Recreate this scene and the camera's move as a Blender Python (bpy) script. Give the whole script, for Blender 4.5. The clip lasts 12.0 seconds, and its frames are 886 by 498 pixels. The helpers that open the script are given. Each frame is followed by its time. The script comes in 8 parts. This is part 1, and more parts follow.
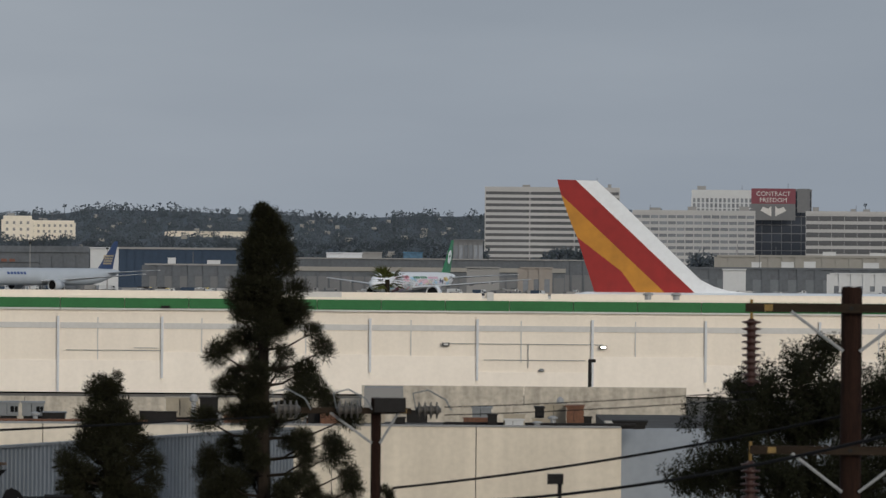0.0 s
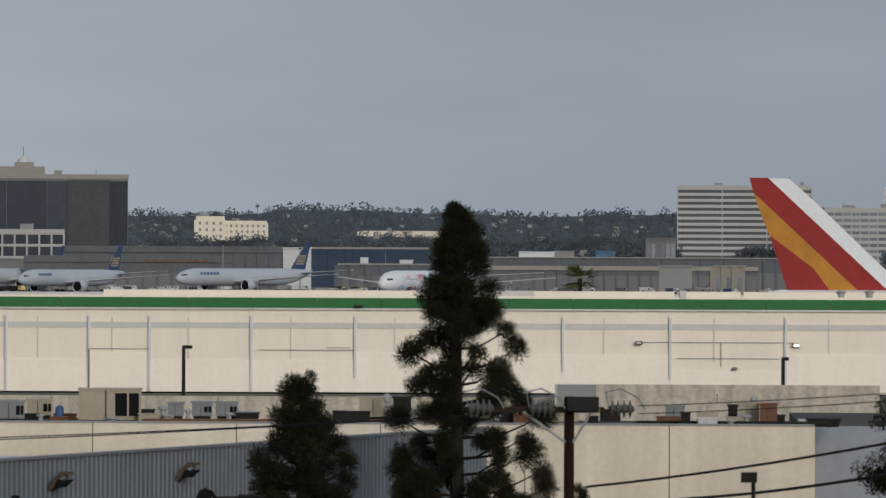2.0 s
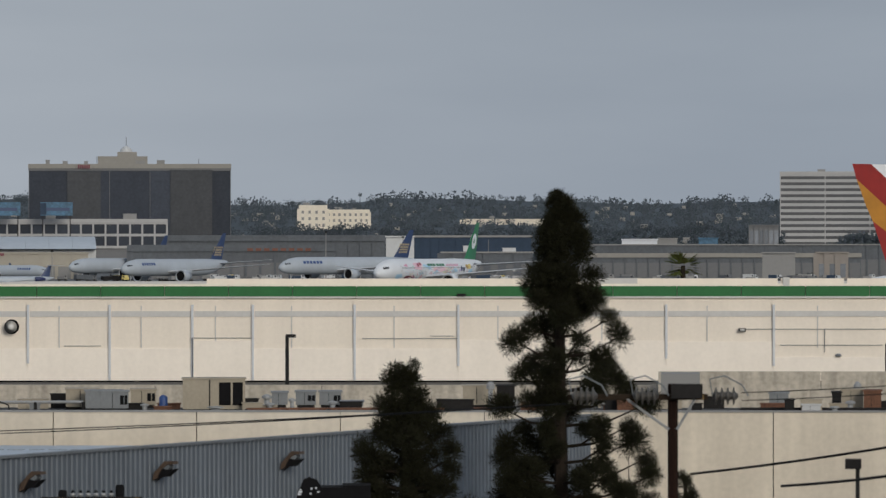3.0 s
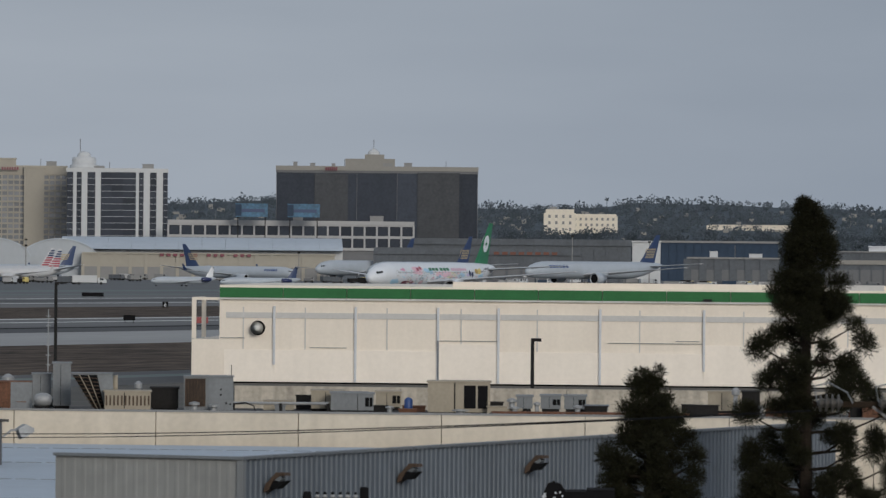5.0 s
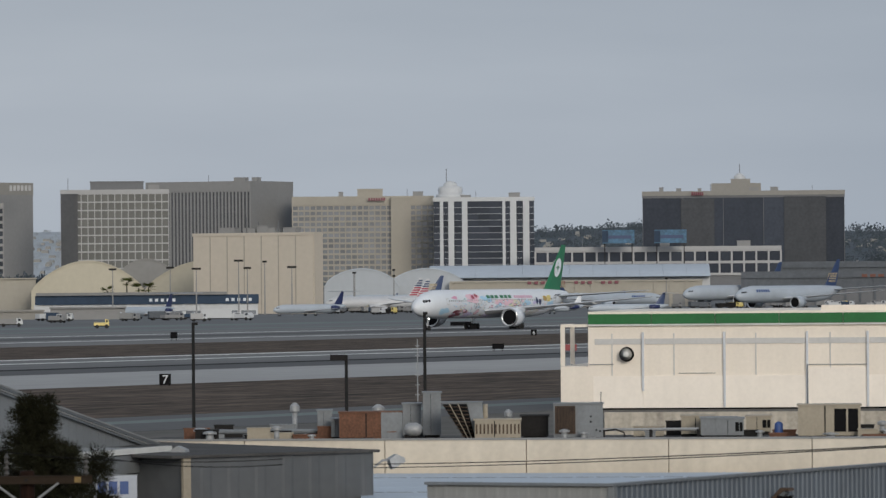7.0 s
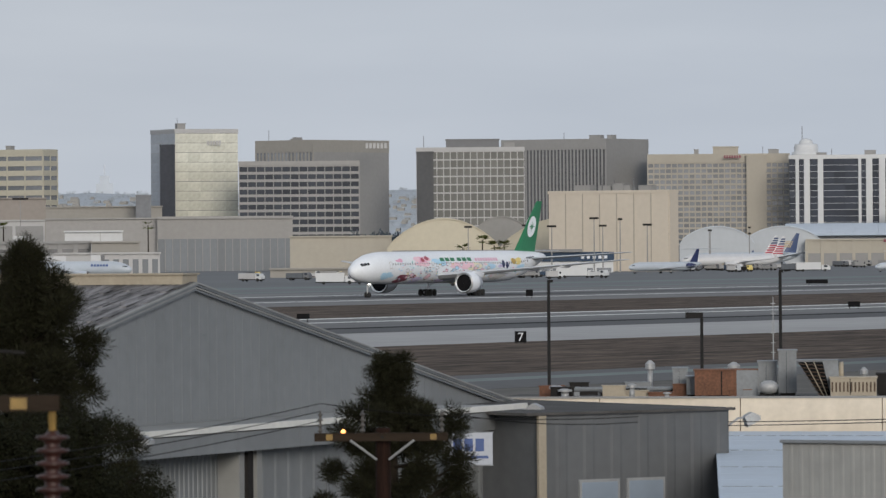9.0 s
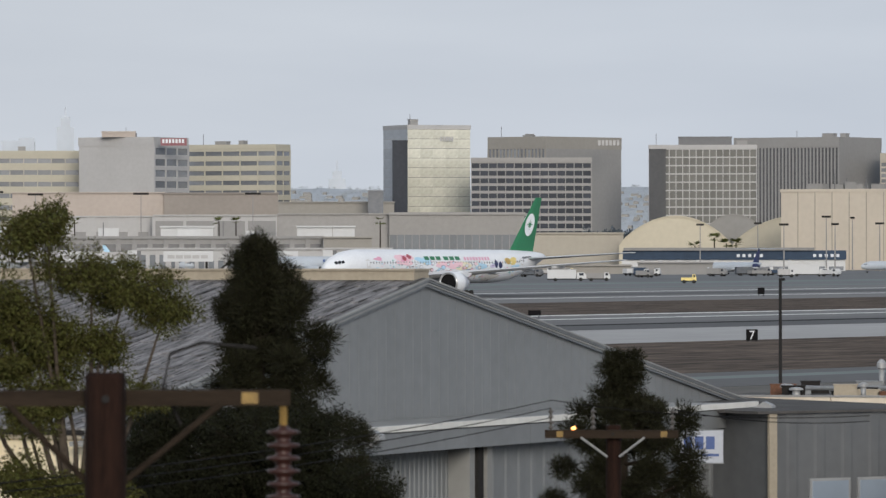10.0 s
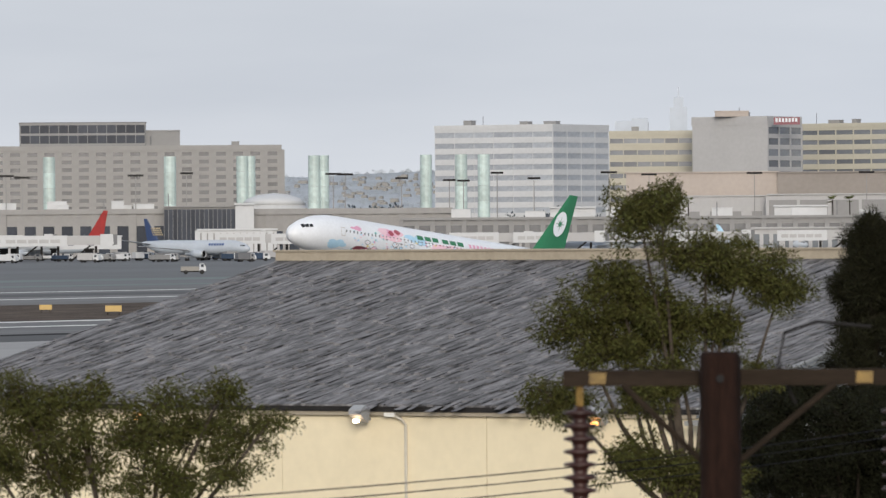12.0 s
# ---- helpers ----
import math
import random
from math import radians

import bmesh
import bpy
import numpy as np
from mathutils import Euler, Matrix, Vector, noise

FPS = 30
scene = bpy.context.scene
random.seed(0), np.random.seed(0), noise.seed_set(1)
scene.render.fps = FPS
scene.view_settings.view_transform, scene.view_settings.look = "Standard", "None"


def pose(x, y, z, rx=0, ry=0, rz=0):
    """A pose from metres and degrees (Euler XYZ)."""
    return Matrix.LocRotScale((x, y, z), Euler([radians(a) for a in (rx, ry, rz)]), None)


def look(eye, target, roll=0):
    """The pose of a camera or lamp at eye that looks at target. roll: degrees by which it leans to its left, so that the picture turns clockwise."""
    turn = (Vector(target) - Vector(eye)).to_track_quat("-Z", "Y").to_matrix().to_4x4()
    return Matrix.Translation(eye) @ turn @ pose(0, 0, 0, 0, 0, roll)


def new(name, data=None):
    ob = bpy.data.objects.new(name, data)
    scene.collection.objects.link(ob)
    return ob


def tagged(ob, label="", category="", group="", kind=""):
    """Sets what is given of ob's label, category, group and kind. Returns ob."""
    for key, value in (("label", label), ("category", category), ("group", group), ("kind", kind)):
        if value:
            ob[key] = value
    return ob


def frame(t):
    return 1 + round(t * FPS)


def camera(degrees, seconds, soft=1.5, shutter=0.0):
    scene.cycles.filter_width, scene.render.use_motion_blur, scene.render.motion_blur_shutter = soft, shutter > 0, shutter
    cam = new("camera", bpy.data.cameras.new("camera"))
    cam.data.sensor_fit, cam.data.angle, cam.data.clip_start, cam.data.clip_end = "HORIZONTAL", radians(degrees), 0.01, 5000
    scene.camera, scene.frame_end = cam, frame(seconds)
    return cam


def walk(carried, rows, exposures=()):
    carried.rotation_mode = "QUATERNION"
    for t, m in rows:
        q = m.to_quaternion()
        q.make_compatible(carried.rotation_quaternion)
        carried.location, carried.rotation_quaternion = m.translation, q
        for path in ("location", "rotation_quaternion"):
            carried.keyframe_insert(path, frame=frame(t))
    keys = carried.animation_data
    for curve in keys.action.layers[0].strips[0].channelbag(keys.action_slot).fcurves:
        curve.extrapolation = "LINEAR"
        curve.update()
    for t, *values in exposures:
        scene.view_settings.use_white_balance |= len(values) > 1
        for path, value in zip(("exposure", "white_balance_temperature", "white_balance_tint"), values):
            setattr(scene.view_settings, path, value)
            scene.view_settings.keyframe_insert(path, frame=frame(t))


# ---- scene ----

FOV = 8.153
EYE = (0.0, 0.0, 10.60)
cam = camera(FOV, 12.0, soft=1.4)
# a long lens focused on the far field: what stands near is soft
cam.data.dof.use_dof, cam.data.dof.focus_distance, cam.data.dof.aperture_fstop = True, 1500.0, 9.0

def aim(yaw, pitch, roll):
    """The camera on its stand, turned to an azimuth (right positive), tilted and rolled."""
    a, b = radians(yaw), radians(pitch)
    way = Vector((math.sin(a) * math.cos(b), math.cos(a) * math.cos(b), math.sin(b)))
    return look(EYE, Vector(EYE) + 100 * way, roll)

# seconds, azimuth, tilt, roll
# the picture brightens and turns a little bluer, then back, on the way
EXPOSURES = [(0.0, -0.13, 6520, 8.5), (3.5, -0.1, 6420, 8.5), (5.5, -0.2, 6280, 9), (6.5, -0.06, 6350, 8.5), (8.5, 0.2, 6420, 10), (9.5, 0.4, 6480, 10), (10.5, 0.53, 6500, 10.5), (12.0, 0.58, 6580, 11)]
PAN = [
    (0.0, 0.000, 0.157, 0.487),
    (0.5, -0.309, 0.186, 0.593),
    (1.0, -0.649, 0.149, 0.582),
    (1.5, -1.251, 0.170, 0.359),
    (2.0, -1.773, 0.137, 0.242),
    (2.5, -2.143, 0.103, 0.170),
    (3.0, -2.721, 0.025, -0.036),
    (3.5, -3.401, 0.008, -0.030),
    (3.7, -3.676, 0.024, 0.082),
    (5.5, -5.670, 0.053, 0.248),
    (6.0, -6.550, -0.069, -0.204),
    (6.5, -7.348, 0.102, -0.277),
    (6.7, -7.797, 0.282, -0.413),
    (8.3, -10.264, 0.089, 0.143),
    (8.5, -10.671, -0.007, -0.029),
    (9.0, -11.653, -0.069, -0.437),
    (9.5, -12.625, -0.022, -0.041),
    (10.0, -13.789, -0.090, -0.058),
    (10.5, -15.233, -0.162, -0.005),
    (11.0, -16.566, -0.212, -0.578),
    (11.5, -18.080, -0.295, -0.478),
    (12.0, -19.443, -0.258, -0.409),
]
walk(cam, [(t, aim(y, p, r)) for t, y, p, r in PAN],
     exposures=EXPOSURES)

# ---- light ----
SUN_AZ, SUN_EL = 158.0, 16.0      # low behind the stand
world = bpy.data.worlds.new("world")
scene.world = world
world.use_nodes = True
wn, wl = world.node_tree.nodes, world.node_tree.links
wn.clear()
w_out = wn.new("ShaderNodeOutputWorld")
w_bg = wn.new("ShaderNodeBackground")
w_sky = wn.new("ShaderNodeTexSky")
w_sky.sky_type = "NISHITA"
w_sky.sun_disc = False
w_sky.sun_elevation = radians(SUN_EL)
w_sky.sun_rotation = radians(SUN_AZ)
w_sky.dust_density = 4.0
w_co = wn.new("ShaderNodeTexCoord")
w_map = wn.new("ShaderNodeMapping")
w_map.inputs["Scale"].default_value = (5.0, 5.0, 26.0)
w_no = wn.new("ShaderNodeTexNoise")
w_no.inputs["Scale"].default_value = 1.3
w_no.inputs["Detail"].default_value = 5.0
w_no.inputs["Roughness"].default_value = 0.5
w_ramp = wn.new("ShaderNodeValToRGB")
w_ramp.color_ramp.elements[0].position = 0.3
w_ramp.color_ramp.elements[1].position = 0.72
w_ramp.color_ramp.elements[0].color = (0.88, 0.89, 0.91, 1)
w_ramp.color_ramp.elements[1].color = (1.08, 1.07, 1.06, 1)
# the cloud deck thins out towards the west, where the light comes from
w_sep = wn.new("ShaderNodeSeparateXYZ")
w_west = wn.new("ShaderNodeMapRange")
w_west.inputs["From Min"].default_value = 0.08
w_west.inputs["From Max"].default_value = -0.42
w_west.inputs["To Min"].default_value = 0.0
w_west.inputs["To Max"].default_value = 1.0
w_deck = wn.new("ShaderNodeValToRGB")
w_deck.color_ramp.elements[0].position, w_deck.color_ramp.elements[1].position = 0.16, 0.83
w_deck.color_ramp.elements[0].color = (0.331, 0.376, 0.443, 1)
w_deck.color_ramp.elements[1].color = (0.460, 0.494, 0.540, 1)
w_deck.color_ramp.elements.new(0.40).color = (0.406, 0.448, 0.509, 1)
w_deck.color_ramp.elements.new(0.58).color = (0.424, 0.464, 0.522, 1)
w_mul = wn.new("ShaderNodeMix")
w_mul.data_type, w_mul.blend_type = "RGBA", "MULTIPLY"
w_mul.inputs["Factor"].default_value = 1.0
w_thin = wn.new("ShaderNodeMix")
w_thin.data_type, w_thin.blend_type = "RGBA", "MULTIPLY"
w_thin.inputs["Factor"].default_value = 1.0
w_thin.inputs["B"].default_value = (0.1, 0.1, 0.1, 1)
w_mix = wn.new("ShaderNodeMix")
w_mix.data_type = "RGBA"
w_mix.inputs["Factor"].default_value = 0.9
wl.new(w_co.outputs["Generated"], w_map.inputs["Vector"])
wl.new(w_map.outputs["Vector"], w_no.inputs["Vector"])
wl.new(w_no.outputs["Fac"], w_ramp.inputs["Fac"])
wl.new(w_co.outputs["Generated"], w_sep.inputs["Vector"])
wl.new(w_sep.outputs["X"], w_west.inputs["Value"])
wl.new(w_west.outputs["Result"], w_deck.inputs["Fac"])
wl.new(w_deck.outputs["Color"], w_mul.inputs["A"])
wl.new(w_ramp.outputs["Color"], w_mul.inputs["B"])
wl.new(w_sky.outputs["Color"], w_thin.inputs["A"])
wl.new(w_thin.outputs["Result"], w_mix.inputs["A"])
wl.new(w_mul.outputs["Result"], w_mix.inputs["B"])
wl.new(w_mix.outputs["Result"], w_bg.inputs["Color"])
w_bg.inputs["Strength"].default_value = 1.0
wl.new(w_bg.outputs["Background"], w_out.inputs["Surface"])

sun = new("sun", bpy.data.lights.new("sun", "SUN"))
sun.data.energy, sun.data.angle, sun.data.color = 1.65, radians(20), (1.0, 0.93, 0.83)
sa, se = radians(SUN_AZ), radians(SUN_EL)
sun.matrix_world = look((0, 0, 200), (-math.sin(sa) * math.cos(se) * 100, -math.cos(sa) * math.cos(se) * 100, 200 - math.sin(se) * 100))

# ---- materials ----
def material(name, color, rough=0.7, metal=0.0, vary=0.12, scale=1.0, fine=8.0, bump=0.15, dist=0.02, stretch=(1, 1, 1), per_object=0.0, emit=0.0, streak=0.0):
    """A procedural surface: broad stains, fine grain, and a little relief, in metres."""
    m = bpy.data.materials.new(name)
    m.use_nodes = True
    n, l = m.node_tree.nodes, m.node_tree.links
    b = n["Principled BSDF"]
    b.inputs["Roughness"].default_value = rough
    b.inputs["Metallic"].default_value = metal
    if rough >= 0.9:
        b.inputs["Specular IOR Level"].default_value = 0.15
    co = n.new("ShaderNodeTexCoord")
    mp = n.new("ShaderNodeMapping")
    mp.inputs["Scale"].default_value = stretch
    l.new(co.outputs["Object"], mp.inputs["Vector"])
    big, small = n.new("ShaderNodeTexNoise"), n.new("ShaderNodeTexNoise")
    big.inputs["Scale"].default_value, small.inputs["Scale"].default_value = scale, scale * fine
    big.inputs["Detail"].default_value, small.inputs["Detail"].default_value = 4.0, 6.0
    l.new(mp.outputs["Vector"], big.inputs["Vector"])
    l.new(mp.outputs["Vector"], small.inputs["Vector"])
    add = n.new("ShaderNodeMath")
    add.operation = "ADD"
    l.new(big.outputs["Fac"], add.inputs[0])
    l.new(small.outputs["Fac"], add.inputs[1])
    last = add.outputs[0]
    if streak:
        mp2 = n.new("ShaderNodeMapping")
        mp2.inputs["Scale"].default_value = (1.2, 1.2, 0.08)
        st = n.new("ShaderNodeTexNoise")
        st.inputs["Scale"].default_value, st.inputs["Detail"].default_value = scale * 3, 3.0
        l.new(co.outputs["Object"], mp2.inputs["Vector"])
        l.new(mp2.outputs["Vector"], st.inputs["Vector"])
        k = n.new("ShaderNodeMath")
        k.operation = "MULTIPLY_ADD"
        k.inputs[1].default_value = streak
        l.new(st.outputs["Fac"], k.inputs[0])
        l.new(last, k.inputs[2])
        last = k.outputs[0]
    rng = n.new("ShaderNodeMapRange")
    rng.inputs["From Min"].default_value, rng.inputs["From Max"].default_value = 0.7 + streak * 0.35, 1.3 + streak * 0.65
    rng.inputs["To Min"].default_value, rng.inputs["To Max"].default_value = 1 - vary, 1 + vary
    l.new(last, rng.inputs["Value"])
    hue = n.new("ShaderNodeHueSaturation")
    hue.inputs["Color"].default_value = (*color, 1)
    if per_object:
        inf = n.new("ShaderNodeObjectInfo")
        pr = n.new("ShaderNodeMapRange")
        pr.inputs["To Min"].default_value, pr.inputs["To Max"].default_value = 1 - per_object, 1 + per_object
        l.new(inf.outputs["Random"], pr.inputs["Value"])
        mu = n.new("ShaderNodeMath")
        mu.operation = "MULTIPLY"
        l.new(rng.outputs["Result"], mu.inputs[0])
        l.new(pr.outputs["Result"], mu.inputs[1])
        l.new(mu.outputs[0], hue.inputs["Value"])
    else:
        l.new(rng.outputs["Result"], hue.inputs["Value"])
    l.new(hue.outputs["Color"], b.inputs["Base Color"])
    if bump:
        bp = n.new("ShaderNodeBump")
        bp.inputs["Strength"].default_value, bp.inputs["Distance"].default_value = bump, dist
        l.new(small.outputs["Fac"], bp.inputs["Height"])
        l.new(bp.outputs["Normal"], b.inputs["Normal"])
    if emit:
        b.inputs["Emission Color"].default_value = (*color, 1)
        b.inputs["Emission Strength"].default_value = emit
    return m


def glass_pane(name, color, rough=0.12, per_object=0.25, metal=0.4):
    return material(name, color, rough, metal, 0.15, 0.15, 4, 0.0, per_object=per_object)


M = {}
M["white_wall"] = material("white_wall", (0.82, 0.745, 0.65), 0.75, vary=0.06, scale=0.25, fine=14, bump=0.08, streak=0.9)
M["trim_grey"] = material("trim_grey", (0.55, 0.54, 0.53), 0.6, vary=0.06, scale=0.4)
M["green_band"] = material("green_band", (0.018, 0.135, 0.038), 0.7, vary=0.1, scale=0.5)
M["concrete_wall"] = material("concrete_wall", (0.62, 0.555, 0.46), 0.85, vary=0.13, scale=0.5, fine=10, streak=1.3)
M["roof_gravel"] = material("roof_gravel", (0.075, 0.073, 0.072), 0.9, vary=0.3, scale=0.6, fine=20)
M["asphalt"] = material("asphalt", (0.075, 0.076, 0.078), 0.85, vary=0.18, scale=0.02, fine=30)
M["apron"] = material("apron", (0.11, 0.115, 0.119), 0.8, vary=0.2, scale=0.01, fine=20, stretch=(0.3, 1, 1))
M["concrete_light"] = material("concrete_light", (0.31, 0.308, 0.303), 0.85, vary=0.16, scale=0.02, fine=20, stretch=(0.2, 1, 1))
M["runway"] = material("runway", (0.128, 0.127, 0.127), 0.8, vary=0.35, scale=0.015, fine=20, stretch=(0.15, 1, 1))
M["rubber"] = material("rubber", (0.05, 0.05, 0.052), 0.8, vary=0.2, scale=0.02, fine=15)
M["dry_grass"] = material("dry_grass", (0.077, 0.057, 0.043), 0.95, vary=1.0, scale=0.4, fine=4, stretch=(0.12, 0.6, 1), bump=0.5, dist=0.1)
M["paint_line"] = material("paint_line", (0.7, 0.7, 0.66), 0.6, vary=0.1, scale=0.2)
M["green_paint"] = material("green_paint", (0.125, 0.155, 0.148), 0.8, vary=0.15, scale=0.05)
M["ground"] = material("ground", (0.12, 0.115, 0.105), 0.9, vary=0.25, scale=0.01, fine=30)
M["plane_white"] = material("plane_white", (0.74, 0.77, 0.81), 0.42, vary=0.05, scale=0.3, bump=0.0)
M["plane_grey"] = material("plane_grey", (0.54, 0.55, 0.57), 0.4, vary=0.08, scale=0.3, bump=0.0)
M["plane_dark"] = material("plane_dark", (0.02, 0.022, 0.026), 0.25, vary=0.1, bump=0.0)
M["alu"] = material("alu", (0.6, 0.6, 0.6), 0.3, 0.9, vary=0.1, bump=0.0)
M["tyre"] = material("tyre", (0.02, 0.02, 0.02), 0.85, vary=0.2)
M["tail_green"] = material("tail_green", (0.02, 0.17, 0.075), 0.35, vary=0.05, scale=0.3, bump=0.0)
M["tail_blue"] = material("tail_blue", (0.03, 0.055, 0.135), 0.45, vary=0.05, scale=0.3, bump=0.0)
M["tail_gold"] = material("tail_gold", (0.46, 0.2, 0.02), 0.7, vary=0.16, scale=0.35, fine=3, bump=0.0)
M["tail_red"] = material("tail_red", (0.27, 0.013, 0.012), 0.7, vary=0.16, scale=0.35, fine=3, bump=0.0, streak=0.4)
M["tail_pale_gold"] = material("tail_pale_gold", (0.4, 0.33, 0.22), 0.4, vary=0.1, scale=0.3, bump=0.0)
for key, c in (("pink", (0.70, 0.36, 0.50)), ("sky_blue", (0.42, 0.65, 0.82)), ("yellow", (0.72, 0.58, 0.2)), ("crimson", (0.36, 0.06, 0.09)), ("teal", (0.1, 0.42, 0.4)),
               ("lilac", (0.6, 0.55, 0.75)), ("ink", (0.03, 0.035, 0.05)), ("pale_pink", (0.8, 0.55, 0.62)), ("navy", (0.02, 0.03, 0.1)), ("maroon", (0.17, 0.035, 0.055)), ("red_sign", (0.26, 0.035, 0.04)), ("orange", (0.45, 0.3, 0.08)), ("pale_yellow", (0.74, 0.7, 0.5)), ("slate_ink", (0.16, 0.15, 0.18))):
    M[key] = material("paint_" + key, c, 0.4, vary=0.06, scale=0.5, bump=0.0)
M["lamp_on"] = material("lamp_on", (1.0, 0.95, 0.85), 0.4, emit=6.0, vary=0.0, bump=0.0)
M["lamp_warm"] = material("lamp_warm", (1.0, 0.72, 0.45), 0.4, emit=5.0, vary=0.0, bump=0.0)
M["lamp_amber"] = material("lamp_amber", (1.0, 0.4, 0.1), 0.4, emit=3.5, vary=0.0, bump=0.0)
M["steel_siding"] = material("steel_siding", (0.20, 0.212, 0.222), 0.6, 0.1, vary=0.1, scale=0.3, fine=8, streak=0.9)
M["steel_light"] = material("steel_light", (0.27, 0.275, 0.27), 0.55, 0.1, vary=0.12, scale=0.3, fine=8, streak=0.6)
M["cream_wall"] = material("cream_wall", (0.72, 0.64, 0.46), 0.8, vary=0.05, scale=0.4, fine=10, streak=0.4)
M["roof_white"] = material("roof_white", (0.44, 0.50, 0.57), 0.6, vary=0.06, scale=0.3)
M["pipe_pale"] = material("pipe_pale", (0.5, 0.47, 0.4), 0.6, vary=0.1, scale=1.0)
M["sign_panel"] = material("sign_panel", (0.36, 0.39, 0.45), 0.5, vary=0.06)
M["trim_white"] = material("trim_white", (0.66, 0.66, 0.63), 0.6, vary=0.08, scale=0.5)
M["dark_steel"] = material("dark_steel", (0.022, 0.021, 0.021), 0.9, 0.0, vary=0.2)
M["black"] = material("black", (0.008, 0.008, 0.009), 0.95, vary=0.2)
M["rust"] = material("rust", (0.14, 0.065, 0.038), 0.85, vary=0.35, scale=1.5)
M["unit_beige"] = material("unit_beige", (0.33, 0.29, 0.225), 0.65, vary=0.12, scale=1.2, streak=0.5)
M["unit_grey"] = material("unit_grey", (0.17, 0.185, 0.20), 0.55, 0.1, vary=0.15, scale=1.2, streak=0.4)
M["galv"] = material("galv", (0.33, 0.34, 0.35), 0.5, 0.25, vary=0.15, scale=2.0)
M["pole_wood"] = material("pole_wood", (0.016, 0.0075, 0.005), 0.9, vary=0.7, scale=2.5, fine=10, stretch=(4, 4, 0.3), bump=0.5)
M["arm_wood"] = material("arm_wood", (0.028, 0.020, 0.014), 0.9, vary=0.35, scale=2.5, fine=10, stretch=(0.3, 4, 4), bump=0.5)
M["insulator"] = material("insulator", (0.038, 0.014, 0.011), 0.4, vary=0.25, scale=3, bump=0.0)
M["insulator_grey"] = material("insulator_grey", (0.075, 0.07, 0.065), 0.4, vary=0.15, scale=3, bump=0.0)
M["tag"] = material("tag", (0.2, 0.125, 0.03), 0.6, vary=0.4, scale=8)
M["bark"] = material("bark", (0.022, 0.017, 0.013), 0.95, vary=0.3, scale=3, bump=0.6)
M["bark_pale"] = material("bark_pale", (0.065, 0.053, 0.042), 0.9, vary=0.3, scale=2, bump=0.4)
M["blue_sign"] = material("blue_sign", (0.03, 0.07, 0.22), 0.5, vary=0.06)
M["annex_grey"] = material("annex_grey", (0.106, 0.112, 0.119), 0.6, vary=0.14, scale=0.3, fine=8, streak=0.8)
# long shed wall: siding darkened and blued for its shaded side
M["shed_shade"] = material("shed_shade", (0.118, 0.138, 0.165), 0.6, 0.1, vary=0.14, scale=0.3, fine=8, streak=0.9)
# parked white hulls: bluish shade is mixed into the paint colour
M["plane_pale"] = material("plane_pale", (0.42, 0.465, 0.52), 0.4, vary=0.06, scale=0.3, bump=0.0)
M["stained_concrete"] = material("stained_concrete", (0.45, 0.41, 0.35), 0.9, vary=0.35, scale=0.7, fine=8, streak=1.4)
M["hood"] = material("hood", (0.075, 0.048, 0.032), 0.8, vary=0.4, scale=2.5)
M["sign_white"] = material("sign_white", (0.6, 0.63, 0.68), 0.5, vary=0.05)


def leaf_material(name, color, vary=0.5):
    """Foliage that differs from leaf to leaf."""
    m = bpy.data.materials.new(name)
    m.use_nodes = True
    n, l = m.node_tree.nodes, m.node_tree.links
    b = n["Principled BSDF"]
    b.inputs["Roughness"].default_value = 0.75
    b.inputs["Specular IOR Level"].default_value = 0.15
    g = n.new("ShaderNodeNewGeometry")
    r = n.new("ShaderNodeMapRange")
    r.inputs["To Min"].default_value, r.inputs["To Max"].default_value = 1 - vary, 1 + vary
    h = n.new("ShaderNodeHueSaturation")
    h.inputs["Color"].default_value = (*color, 1)
    r2 = n.new("ShaderNodeMapRange")
    r2.inputs["To Min"].default_value, r2.inputs["To Max"].default_value = 0.47, 0.53
    l.new(g.outputs["Random Per Island"], r.inputs["Value"])
    l.new(g.outputs["Random Per Island"], r2.inputs["Value"])
    l.new(r.outputs["Result"], h.inputs["Value"])
    l.new(r2.outputs["Result"], h.inputs["Hue"])
    l.new(h.outputs["Color"], b.inputs["Base Color"])
    return m


# pine and gum_dark are near black: the trees' shade is in the colour
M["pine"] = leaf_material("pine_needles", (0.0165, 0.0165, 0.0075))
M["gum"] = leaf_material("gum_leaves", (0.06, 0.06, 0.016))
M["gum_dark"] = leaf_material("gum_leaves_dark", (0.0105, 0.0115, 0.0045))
# far trees and tree belt: blue-grey haze is mixed into the leaf colour
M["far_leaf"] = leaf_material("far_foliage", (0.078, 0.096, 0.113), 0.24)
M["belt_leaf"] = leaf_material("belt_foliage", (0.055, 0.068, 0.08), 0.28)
# western scrub: thick distance haze put in as a much paler leaf colour
M["haze_leaf"] = leaf_material("hazy_hillside_scrub", (0.33, 0.36, 0.39), 0.12)
M["palm"] = leaf_material("palm_fronds", (0.07, 0.08, 0.02))

# ---- building tools ----
def spot(az, r, z=0.0):
    """The place at an azimuth from the stand (degrees, right positive) and a distance."""
    return Vector((r * math.sin(radians(az)), r * math.cos(radians(az)), z))


def facing(az, r, z=0.0, turn=0.0):
    """A pose there: local x runs to the right, y away from the stand; turn is anticlockwise."""
    p = spot(az, r, z)
    return pose(p.x, p.y, p.z, 0, 0, -az + turn)


